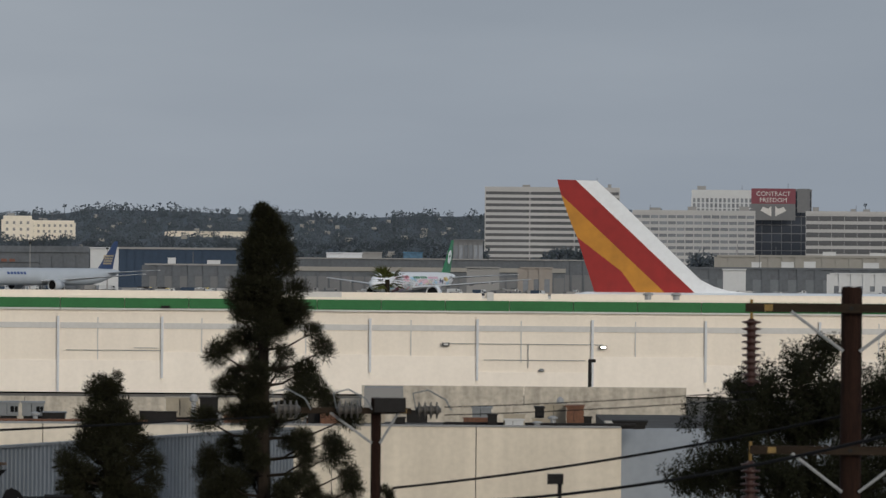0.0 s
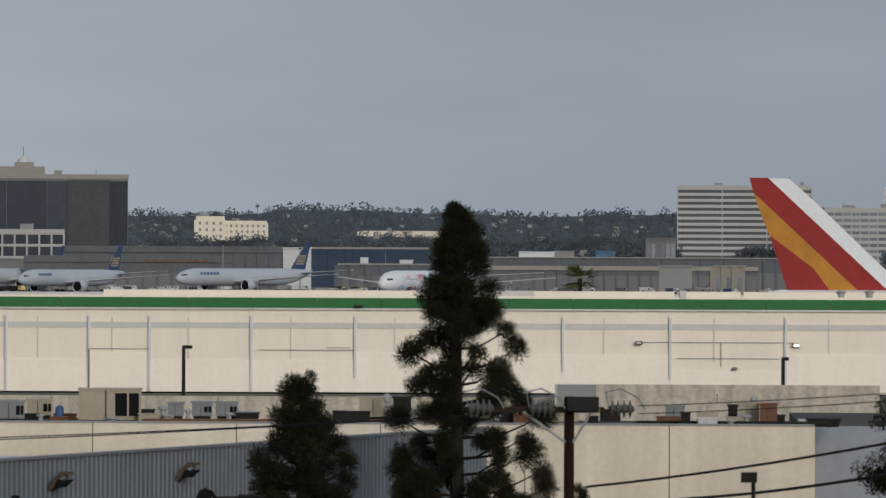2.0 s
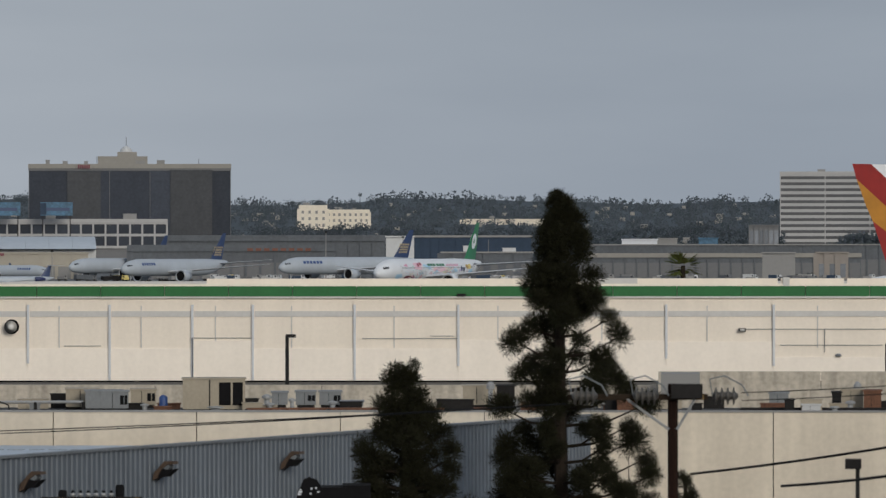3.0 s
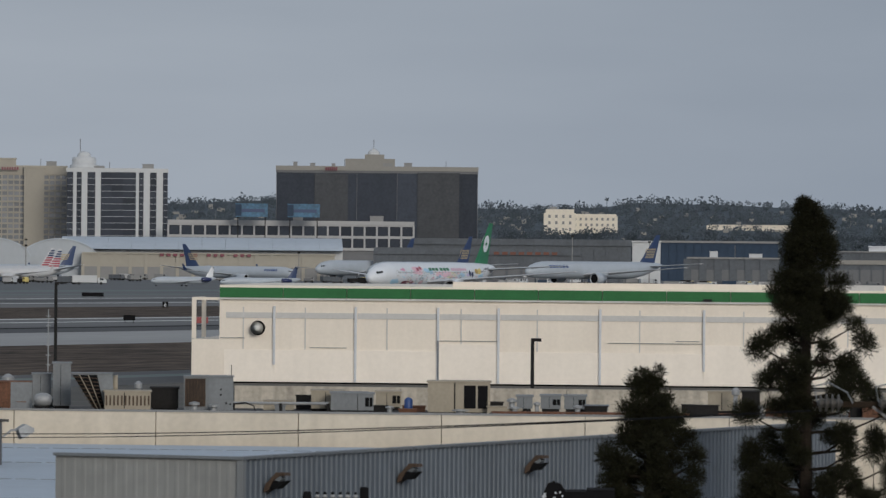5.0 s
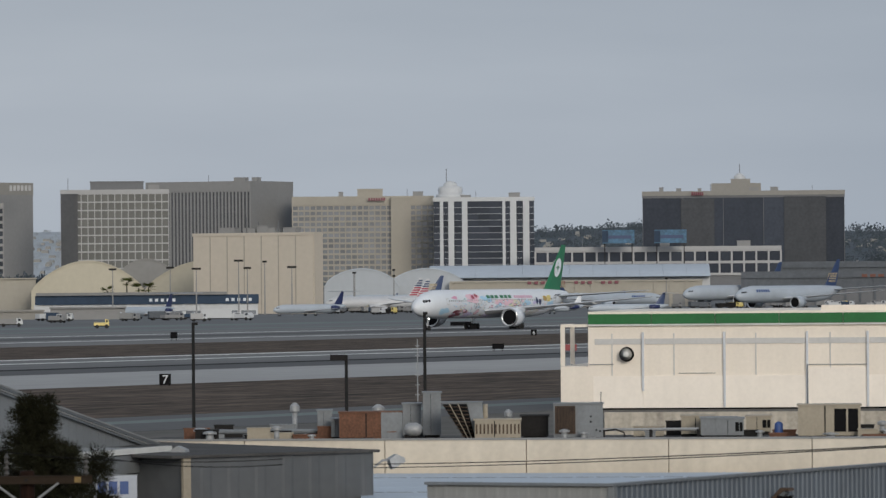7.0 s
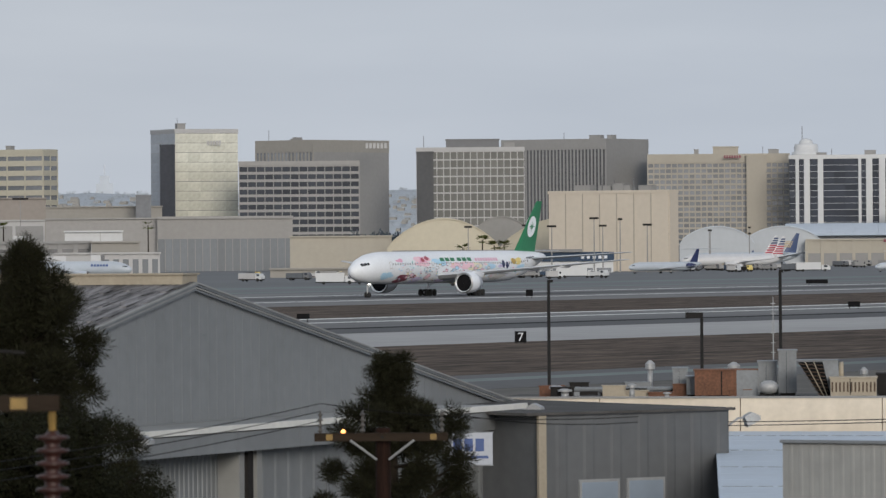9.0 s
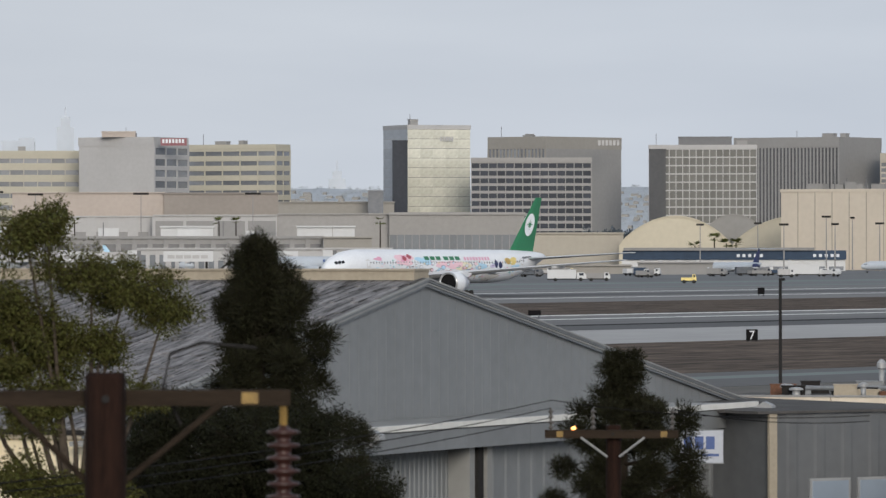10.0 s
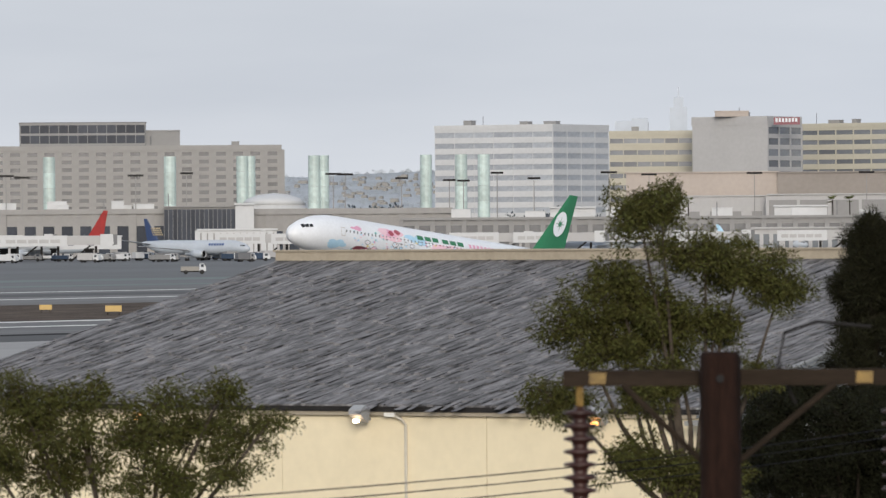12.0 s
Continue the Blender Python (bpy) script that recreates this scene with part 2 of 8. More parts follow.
def box(bm, x0, x1, y0, y1, z0, z1):
    v = [bm.verts.new(c) for c in ((x0, y0, z0), (x1, y0, z0), (x1, y1, z0), (x0, y1, z0), (x0, y0, z1), (x1, y0, z1), (x1, y1, z1), (x0, y1, z1))]
    for f in ((3, 2, 1, 0), (4, 5, 6, 7), (0, 1, 5, 4), (1, 2, 6, 5), (2, 3, 7, 6), (3, 0, 4, 7)):
        bm.faces.new([v[i] for i in f])
    return bm


def boxes(*rows):
    bm = bmesh.new()
    for r in rows:
        box(bm, *r)
    return bm


def prism(bm, outline, axis, a, b):
    """A solid with an outline in the two other axes, from a to b along axis."""
    def put(p, q):
        c = list(p)
        c.insert(axis, q)
        return bm.verts.new(c)
    lo, hi = [put(p, a) for p in outline], [put(p, b) for p in outline]
    n = len(outline)
    bm.faces.new(lo)
    bm.faces.new(hi[::-1])
    for i in range(n):
        bm.faces.new((lo[i], hi[i], hi[(i + 1) % n], lo[(i + 1) % n]))
    bmesh.ops.recalc_face_normals(bm, faces=bm.faces)
    return bm


def lathe(bm, rings, n=20, axis=2, at=(0, 0, 0), caps=True):
    """Rings of (place along the axis, radius[, offset of the centre in the last other axis])."""
    made = []
    for ring in rings:
        s, r = ring[0], ring[1]
        off = ring[2] if len(ring) > 2 else 0.0
        loop = []
        for i in range(n):
            a = 2 * math.pi * i / n
            c = [r * math.cos(a), r * math.sin(a) + off]
            c.insert(axis, s)
            loop.append(bm.verts.new(Vector(c) + Vector(at)))
        made.append(loop)
    for p, q in zip(made, made[1:]):
        for i in range(n):
            bm.faces.new((p[i], p[(i + 1) % n], q[(i + 1) % n], q[i]))
    if caps:
        bm.faces.new(made[0][::-1])
        bm.faces.new(made[-1])
    bmesh.ops.recalc_face_normals(bm, faces=bm.faces)
    return bm


def tube(bm, points, radii, n=8):
    """A round bar through points with a radius at each."""
    pts = [Vector(p) for p in points]
    loops = []
    for i, p in enumerate(pts):
        d = (pts[min(i + 1, len(pts) - 1)] - pts[max(i - 1, 0)]).normalized()
        u = d.cross(Vector((0.3, 0.2, 1.0)) if abs(d.z) < 0.9 else Vector((1, 0, 0))).normalized()
        w = d.cross(u)
        r = radii[i] if isinstance(radii, (list, tuple)) else radii
        loops.append([bm.verts.new(p + r * (math.cos(2 * math.pi * k / n) * u + math.sin(2 * math.pi * k / n) * w)) for k in range(n)])
    for a, b in zip(loops, loops[1:]):
        for k in range(n):
            bm.faces.new((a[k], a[(k + 1) % n], b[(k + 1) % n], b[k]))
    bm.faces.new(loops[0][::-1])
    bm.faces.new(loops[-1])
    return bm


def smooth(me, on=True):
    me.polygons.foreach_set("use_smooth", [on] * len(me.polygons))


def mesh_of(name, bm, mat, soft=False):
    me = bpy.data.meshes.new(name)
    bm.to_mesh(me)
    bm.free()
    for m in (mat if isinstance(mat, (list, tuple)) else [mat]):
        me.materials.append(m)
    if soft:
        smooth(me)
    return me


def part(name, bm, mat, parent=None, label="", soft=False):
    """One mesh under a thing or under a part."""
    ob = new(name, mesh_of(name, bm, mat, soft))
    ob.parent = parent
    return tagged(ob, label)


def twin(name, me, parent, x=0.0, y=0.0, z=0.0, rz=0.0):
    """A piece that shares its mesh with others."""
    ob = new(name, me)
    ob.parent = parent
    ob.matrix_basis = pose(x, y, z, 0, 0, rz)
    return ob


def thing(name, m, label, category, group="", kind=""):
    ob = new(name)
    ob.empty_display_size = 0.3
    ob.matrix_basis = m
    return tagged(ob, label, category, group, kind)


def spray(verts, faces, c, rad, n, size, rnd, flat=0.8, width=0.16, droop=0.0):
    """A tuft of thin blades round a point."""
    for _ in range(n):
        d = Vector((rnd.gauss(0, 1), rnd.gauss(0, 1), rnd.gauss(0, flat))).normalized()
        p = c + d * rad * rnd.uniform(0.25, 1.0)
        g = (d + Vector((rnd.uniform(-0.6, 0.6), rnd.uniform(-0.6, 0.6), rnd.uniform(-0.5, 0.5) - droop))).normalized()
        side = g.cross(Vector((rnd.uniform(-1, 1), rnd.uniform(-1, 1), rnd.uniform(-1, 1)))).normalized() * size * width
        q = p + g * size * rnd.uniform(0.7, 1.3)
        k = len(verts)
        m = (p + q) / 2
        verts += [tuple(p), tuple(m + side), tuple(q), tuple(m - side)]
        faces.append((k, k + 1, k + 2, k + 3))


def crown_mesh(verts, faces, mat, parent, label):
    me = bpy.data.meshes.new("crown")
    me.from_pydata(verts, [], faces)
    me.materials.append(M[mat])
    ob = new("crown", me)
    ob.parent = parent
    return tagged(ob, label)


def palm(az, r, top, label, n=26, reach=1.9, base=0.0):
    rnd = random.Random(int(az * 100) + n)
    ob = thing("palm_tree", facing(az, r, base), label, "palm tree")
    part("trunk", tube(bmesh.new(), [(0, 0, 0), (0.05, 0, (top - base) * 0.5), (0, 0, top - base - reach * 0.35)], [0.28, 0.24, 0.2], 8), M["bark"], ob)
    verts, faces = [], []
    o = Vector((0, 0, top - base - reach * 0.45))
    for i in range(n):
        an, el = rnd.uniform(0, 2 * math.pi), rnd.uniform(-0.4, 1.35)
        d = Vector((math.cos(an) * math.cos(el), math.sin(an) * math.cos(el), math.sin(el)))
        side = d.cross(Vector((0, 0, 1))).normalized() if abs(d.z) < 0.98 else Vector((1, 0, 0))
        for k in range(9):
            p = o + d * reach * 0.35
            q = o + (d + side * (k - 4) * 0.13).normalized() * reach * rnd.uniform(0.8, 1.0) * (0.55 if el > 1 else 1) - Vector((0, 0, 0.15))
            w = side * reach * 0.035
            m = (p + q) / 2
            j = len(verts)
            verts += [tuple(p), tuple(m + w), tuple(q), tuple(m - w)]
            faces.append((j, j + 1, j + 2, j + 3))
    crown_mesh(verts, faces, "palm", ob, "fan palm fronds")



# ---- the airfield ----
RUN_AZ, RUN_D = 19.135, 619.5     # the runway's bearing, and how far its centre line passes from the stand
FIELD = pose(0, 0, 0, 0, 0, 90 - RUN_AZ)


def ground_sheet():
    bm = bmesh.new()
    rings = [0.5, 60, 200, 500, 1200, 2400, 3600, 4900]
    n = 48
    loops = [[bm.verts.new((r * math.cos(2 * math.pi * i / n), r * math.sin(2 * math.pi * i / n), 0)) for i in range(n)] for r in rings]
    bm.faces.new(loops[0])
    for a, b in zip(loops, loops[1:]):
        for i in range(n):
            bm.faces.new((a[i], b[i], b[(i + 1) % n], a[(i + 1) % n]))
    bmesh.ops.recalc_face_normals(bm, faces=bm.faces)
    tagged(part("ground", bm, M["ground"]), "flat grey-brown city ground of asphalt and dry earth", "ground", kind="structure")


def strip(name, p0, p1, s0, s1, lift, mat, label, category):
    """A paved or planted strip beside the runway: p across, s along."""
    bm = boxes((s0, s1, p0, p1, -0.3, lift))
    ob = part(name, bm, M[mat])
    ob.matrix_basis = FIELD
    return tagged(ob, label, category, kind="structure")


ground_sheet()
strip("service_road", 225, 250, 150, 2600, 0.02, "asphalt", "dark asphalt airfield service road with faint green edges", "road")
strip("service_verge", 238, 243, 150, 2600, 0.024, "green_paint", "faded green painted strip on the service road", "verge")
strip("grass_infield_south", 250, 327, 100, 2600, 0.03, "dry_grass", "dry brown mown grass beside the taxiway", "grass")
strip("shoulder_line", 398, 403, 100, 2600, 0.028, "black", "dark sealed edge along the shoulder", "seal")
strip("taxiway", 327, 378, 100, 2600, 0.02, "concrete_light", "pale grey concrete taxiway with dark joints", "taxiway")
strip("taxiway_shoulder", 378, 404, 100, 2600, 0.024, "rubber", "dark asphalt shoulder beside the taxiway", "shoulder")
strip("taxiway_north", 404, 458, 100, 2600, 0.02, "runway", "grey paved strip beside the dark shoulder", "taxiway")
strip("edge_line", 431, 434, 100, 2600, 0.026, "paint_line", "worn white edge line on the paving", "line")
strip("edge_line", 452, 456, 100, 2600, 0.026, "paint_line", "worn white edge line on the paving", "line")
strip("grass_infield_north", 458, 548, 100, 2600, 0.03, "dry_grass", "dry brown grass between taxiway and runway", "grass")
strip("runway", 548, 690, 60, 2700, 0.02, "runway", "long grey runway streaked with tyre rubber", "runway")
strip("runway_edge_line", 588, 592, 60, 2700, 0.026, "paint_line", "worn white runway edge line", "line")
strip("runway_edge_line", 648, 652, 60, 2700, 0.026, "paint_line", "worn white runway edge line", "line")
strip("runway_wheel_track", 608, 632, 60, 2700, 0.026, "rubber", "dark rubber streaks along the runway's middle", "tyre marks")
strip("apron", 690, 1700, -200, 3200, 0.02, "apron", "wide grey concrete apron before the terminals", "apron")
strip("apron_green_band", 700, 716, -200, 3200, 0.026, "green_paint", "faded green painted band along the apron", "apron marking")
strip("apron_green_band", 760, 790, -200, 3200, 0.026, "green_paint", "faded green painted band along the apron", "apron marking")

# ---- aircraft ----
def hull_rings(length, rad, z):
    """Fuselage stations: place, radius, height of the middle."""
    n, t = 2.1 * rad * 1.7, length * 0.27
    rows = [(0.0, 0.06, z - 0.22 * rad), (0.025 * n, 0.25 * rad, z - 0.22 * rad), (0.1 * n, 0.46 * rad, z - 0.2 * rad), (0.28 * n, 0.72 * rad, z - 0.13 * rad),
            (0.52 * n, 0.9 * rad, z - 0.05 * rad), (0.78 * n, 0.98 * rad, z - 0.01 * rad), (n, rad, z)]
    body = length - t
    rows += [(n + (body - n) * k / 6, rad, z) for k in range(1, 7)]
    rows += [(body + t * 0.25, 0.95 * rad, z + 0.05 * rad), (body + t * 0.5, 0.78 * rad, z + 0.2 * rad), (body + t * 0.75, 0.5 * rad, z + 0.42 * rad),
             (body + t * 0.93, 0.24 * rad, z + 0.58 * rad), (length, 0.08 * rad, z + 0.62 * rad)]
    return rows


def hull_at(rings, x):
    for a, b in zip(rings, rings[1:]):
        if a[0] <= x <= b[0]:
            k = (x - a[0]) / (b[0] - a[0])
            return a[1] + (b[1] - a[1]) * k, a[2] + (b[2] - a[2]) * k
    return rings[-1][1:]


def blade(bm, root, tip, thick=0.12, n=8):
    """A wing or fin between two chords: each (leading edge point, trailing edge point, thickness direction)."""
    loops = []
    for (le, te) in (root, tip):
        le, te = Vector(le), Vector(te)
        loops.append((le, te))
    span = (loops[1][0] + loops[1][1] - loops[0][0] - loops[0][1]) / 2
    made = []
    for le, te in loops:
        c = te - le
        up = c.cross(span).normalized()
        ring = []
        for k in range(n):
            s = k / (n - 1)
            h = thick * c.length * 0.5 * math.sin(math.pi * s ** 0.6) if 0 < k < n - 1 else 0.0
            ring.append((le + c * s, up * h))
        top = [bm.verts.new(p + h) for p, h in ring]
        bot = [bm.verts.new(p - h) for p, h in ring[1:-1]]
        made.append(top + bot[::-1])
    a, b = made
    m = len(a)
    for i in range(m):
        bm.faces.new((a[i], a[(i + 1) % m], b[(i + 1) % m], b[i]))
    bm.faces.new(a[::-1])
    bm.faces.new(b)
    bmesh.ops.recalc_face_normals(bm, faces=bm.faces)
    return bm


def skin(bm, rings, x0, x1, h0, h1, side, oval, lift):
    """A patch that follows the hull: x along it, h from -1 (belly) to 1 (crown) as a share of its half height, on one side."""
    nx, nh = max(3, min(16, int(abs(x1 - x0) / 0.4))), 4
    grid = []
    for i in range(nx + 1):
        u = i / nx
        x = x0 + (x1 - x0) * u
        r, z = hull_at(rings, x)
        half = math.sqrt(max(0.02, 1 - (2 * u - 1) ** 2)) if oval else 1.0
        a, b = (h0 + h1) / 2 - half * (h1 - h0) / 2, (h0 + h1) / 2 + half * (h1 - h0) / 2
        col = []
        for j in range(nh + 1):
            an = math.asin(max(-1, min(1, a + (b - a) * j / nh)))
            col.append(bm.verts.new((x, side * (r + lift) * math.cos(an), z + (r + lift) * math.sin(an))))
        grid.append(col)
    for p, q in zip(grid, grid[1:]):
        for j in range(nh):
            bm.faces.new((p[j], q[j], q[j + 1], p[j + 1]))
    return bm


def decal(parent, rings, x0, x1, h0, h1, mat, name="livery_patch", side=-1, oval=False, lift=0.03, label=""):
    """One painted patch on a hull."""
    return part(name, skin(bmesh.new(), rings, x0, x1, h0, h1, side, oval, lift), M[mat], parent, label, soft=True)


def wheel_set(bm, x, y, r, w, n):
    lathe(bm, [(-w / 2, r * 0.8), (-w * 0.35, r), (w * 0.35, r), (w / 2, r * 0.8)], n=14, axis=1, at=(x, y, r))


def airliner(name, m, label, length=73.9, rad=3.1, span=64.8, fin_top=18.5, engines=1, wing_x=0.36, tail="tail_green", body="plane_white", base=0.0, engine_r=2.05, winglet=0.0, t_tail=False, detail=True, group=""):
    """A jet with its nose at -base along x, tail towards +x, port side at -y, standing on its wheels."""
    ob = thing(name, m, label, "airplane", group)
    z = 1.0 * rad + (2.15 if engines and not t_tail else 1.0) * (rad / 3.1) + 0.35
    rings = [(x - base, r, c) for x, r, c in hull_rings(length, rad, z)]
    bm = bmesh.new()
    lathe(bm, rings, n=28 if detail else 16, axis=0)
    # the rings' offset runs along z: the lathe's last free axis
    fus = part("fuselage", bm, M[body], ob, soft=True)
    # wings
    wx, cr, ct = length * wing_x - base, length * 0.19, length * 0.03
    tipx, dz = wx + span * 0.34, span * 0.045
    wz = z - rad * 0.55
    for s in (-1, 1):
        bm = bmesh.new()
        ky = span * 0.17
        blade(bm, ((wx, s * rad * 0.5, wz), (wx + cr, s * rad * 0.5, wz - 0.1)), ((wx + cr * 0.52, s * ky, wz + dz * 0.3), (wx + cr * 1.0, s * ky, wz + dz * 0.26)), 0.11)
        blade(bm, ((wx + cr * 0.52, s * ky, wz + dz * 0.3), (wx + cr * 1.0, s * ky, wz + dz * 0.26)), ((tipx, s * span / 2, wz + dz), (tipx + ct, s * span / 2, wz + dz)), 0.1)
        wing = part("wing", bm, M["plane_grey"], ob, "light grey swept wing")
        if winglet:
            bm = blade(bmesh.new(), ((tipx, s * span / 2, wz + dz), (tipx + ct, s * span / 2, wz + dz)), ((tipx + ct * 0.9, s * (span / 2 + 0.5), wz + dz + winglet), (tipx + ct * 1.35, s * (span / 2 + 0.5), wz + dz + winglet)), 0.08)
            part("winglet", bm, M[tail], wing)
        for k in (0.3, 0.5, 0.68) if detail else ():
            y = s * (span / 2) * k
            fx = wx + cr * (0.85 + k * 0.5)
            bm = lathe(bmesh.new(), [(fx - 2.2, 0.05), (fx - 1.0, 0.3), (fx + 1.4, 0.28), (fx + 2.6, 0.04)], n=8, axis=0, at=(0, y, wz + dz * k - 0.35))
            part("flap_fairing", bm, M["plane_grey"], wing, soft=True)
    # tail
    fr, ft = length * 0.118, length * 0.03
    fz = z + rad * 0.72
    fx0 = length * 0.825 - base
    fx1 = length - 0.9 - ft - base
    fin = part("tail_fin", blade(bmesh.new(), ((fx0, 0, fz), (fx0 + fr, 0, fz)), ((fx1, 0, fin_top), (fx1 + ft, 0, fin_top)), 0.09), M[tail], ob, "tall swept tail fin")
    sz = fin_top - 0.2 if t_tail else z + rad * 0.45
    sx = fx1 - 0.3 if t_tail else length * 0.87 - base
    ss = span * 0.165 if not t_tail else span * 0.2
    for s in (-1, 1):
        bm = blade(bmesh.new(), ((sx, s * (0.1 if t_tail else rad * 0.3), sz), (sx + length * 0.085, s * (0.1 if t_tail else rad * 0.3), sz)), ((sx + length * 0.075, s * ss * 2, sz + (0 if t_tail else 1.2)), (sx + length * 0.105, s * ss * 2, sz + (0 if t_tail else 1.2))), 0.09)
        part("stabilizer", bm, M["plane_grey" if not t_tail else body], ob)
    # engines
    if t_tail:
        for s in (-1, 1):
            bm = lathe(bmesh.new(), [(0, 0.5), (0.1, 0.66), (1.6, 0.72), (3.2, 0.45), (3.3, 0.2)], n=14, axis=0, at=(length * 0.74 - base, s * (rad + 0.75), z + 0.3))
            part("engine", bm, M["navy"], ob, soft=True)
    else:
        for s in (-1, 1):
            ey, ez = s * span * 0.148, wz - engine_r * 0.62
            ex = wx + cr * 0.1
            er = engine_r
            bm = lathe(bmesh.new(), [(0.25, er * 0.80), (0.0, er * 0.90), (0.12, er * 0.97), (0.9, er), (2.6, er * 0.98), (4.4, er * 0.80), (4.45, er * 0.55), (6.0, er * 0.42), (6.9, er * 0.12)], n=26, axis=0, at=(ex - 2.4, ey, ez), caps=False)
            en = part("engine", bm, M[body], ob, "white engine nacelle with a bare metal lip", soft=True)
            part("intake_lip", lathe(bmesh.new(), [(0.26, er * 0.80), (-0.02, er * 0.90), (0.12, er * 0.985), (0.32, er * 0.995), (0.33, er * 0.9)], n=26, axis=0, at=(ex - 2.4, ey, ez), caps=False), M["alu"], en, "bare metal lip", soft=True)
            part("fan", lathe(bmesh.new(), [(0.3, er * 0.82), (0.34, er * 0.28), (0.1, 0.02)], n=22, axis=0, at=(ex - 2.37, ey, ez), caps=False), M["black"], en, "dark fan disc", soft=True)
            part("pylon", blade(bmesh.new(), ((ex - 0.4, ey, ez + er * 0.8), (ex + 4.5, ey, ez + er * 0.5)), ((ex + 1.4, ey, wz + 0.9), (ex + 6.0, ey, wz + 0.5)), 0.1), M[body], en)
    # undercarriage
    k = rad / 3.1
    gx = [(5.9 * length / 73.9 - base, [0.0], 0.52 * k, [-0.35, 0.35], [0.0])]
    mx = length * 0.505 - base
    gx += [(mx, [s * 5.5 * k], 0.66 * k, [-0.7 * k, 0.7 * k], [-1.45 * k, 0, 1.45 * k] if length > 50 else [0.0]) for s in (-1, 1)]
    for x, ys, r, across, along in gx:
        bm = bmesh.new()
        tube(bm, [(x, ys[0], r), (x, ys[0] * 0.96, z - rad * 0.7)], 0.17 * k, 8)
        tube(bm, [(x, ys[0], r * 2.2), (x + 1.6 * k, ys[0] * 0.8, z - rad * 0.75)], 0.09 * k, 6)
        if len(along) > 1:
            tube(bm, [(x + along[0], ys[0], r), (x + along[-1], ys[0], r)], 0.16 * k, 8)
        leg = part("landing_gear", bm, M["alu"], ob, "steel landing gear leg")
        for a in along:
            for c in across:
                bm = bmesh.new()
                wheel_set(bm, x + a, ys[0] + c, r, 0.42 * k, 14)
                part("wheel", bm, M["tyre"], leg, "black tyre", soft=True)
    # cockpit windows and cabin windows
    wn_x = 0.30 * 2.1 * rad * 1.7 - base
    for s in (-1, 1):
        for a, b, lo, hi in ((-1.75, -1.2, 0.52, 0.8), (-1.14, -0.55, 0.47, 0.7), (-0.48, 0.12, 0.42, 0.62)):
            decal(ob, rings, wn_x + a * k, wn_x + b * k, lo, hi, "plane_dark", "cockpit_window", s, lift=0.05, label="dark cockpit window")
    if detail:
        bm = bmesh.new()
        n = int(length * 0.72 / 0.9)
        for s in (-1, 1):
            for i in range(n):
                x = length * 0.14 - base + i * 0.9
                r, c = hull_at(rings, x)
                h = 0.22 * r
                y = s * math.sqrt(max(0, r * r - h * h)) + s * 0.02
                box(bm, x, x + 0.28, min(y, y - s * 0.06), max(y, y - s * 0.06), c + h - 0.2, c + h + 0.2)
        row = part("cabin_window", bm, M["unit_grey"], ob, "row of small dark cabin windows")
        tagged(row, kind="stuff")
    ob["hull_z"] = z
    return ob, rings, (fx0, fr, fz, fx1, ft)


MAIN_GEAR = 37.0
jet, jet_rings, jet_fin = airliner("airliner", FIELD @ pose(1000, RUN_D, 0), "white twin-engine airliner with pastel painted sides and green tail rolling", base=MAIN_GEAR)


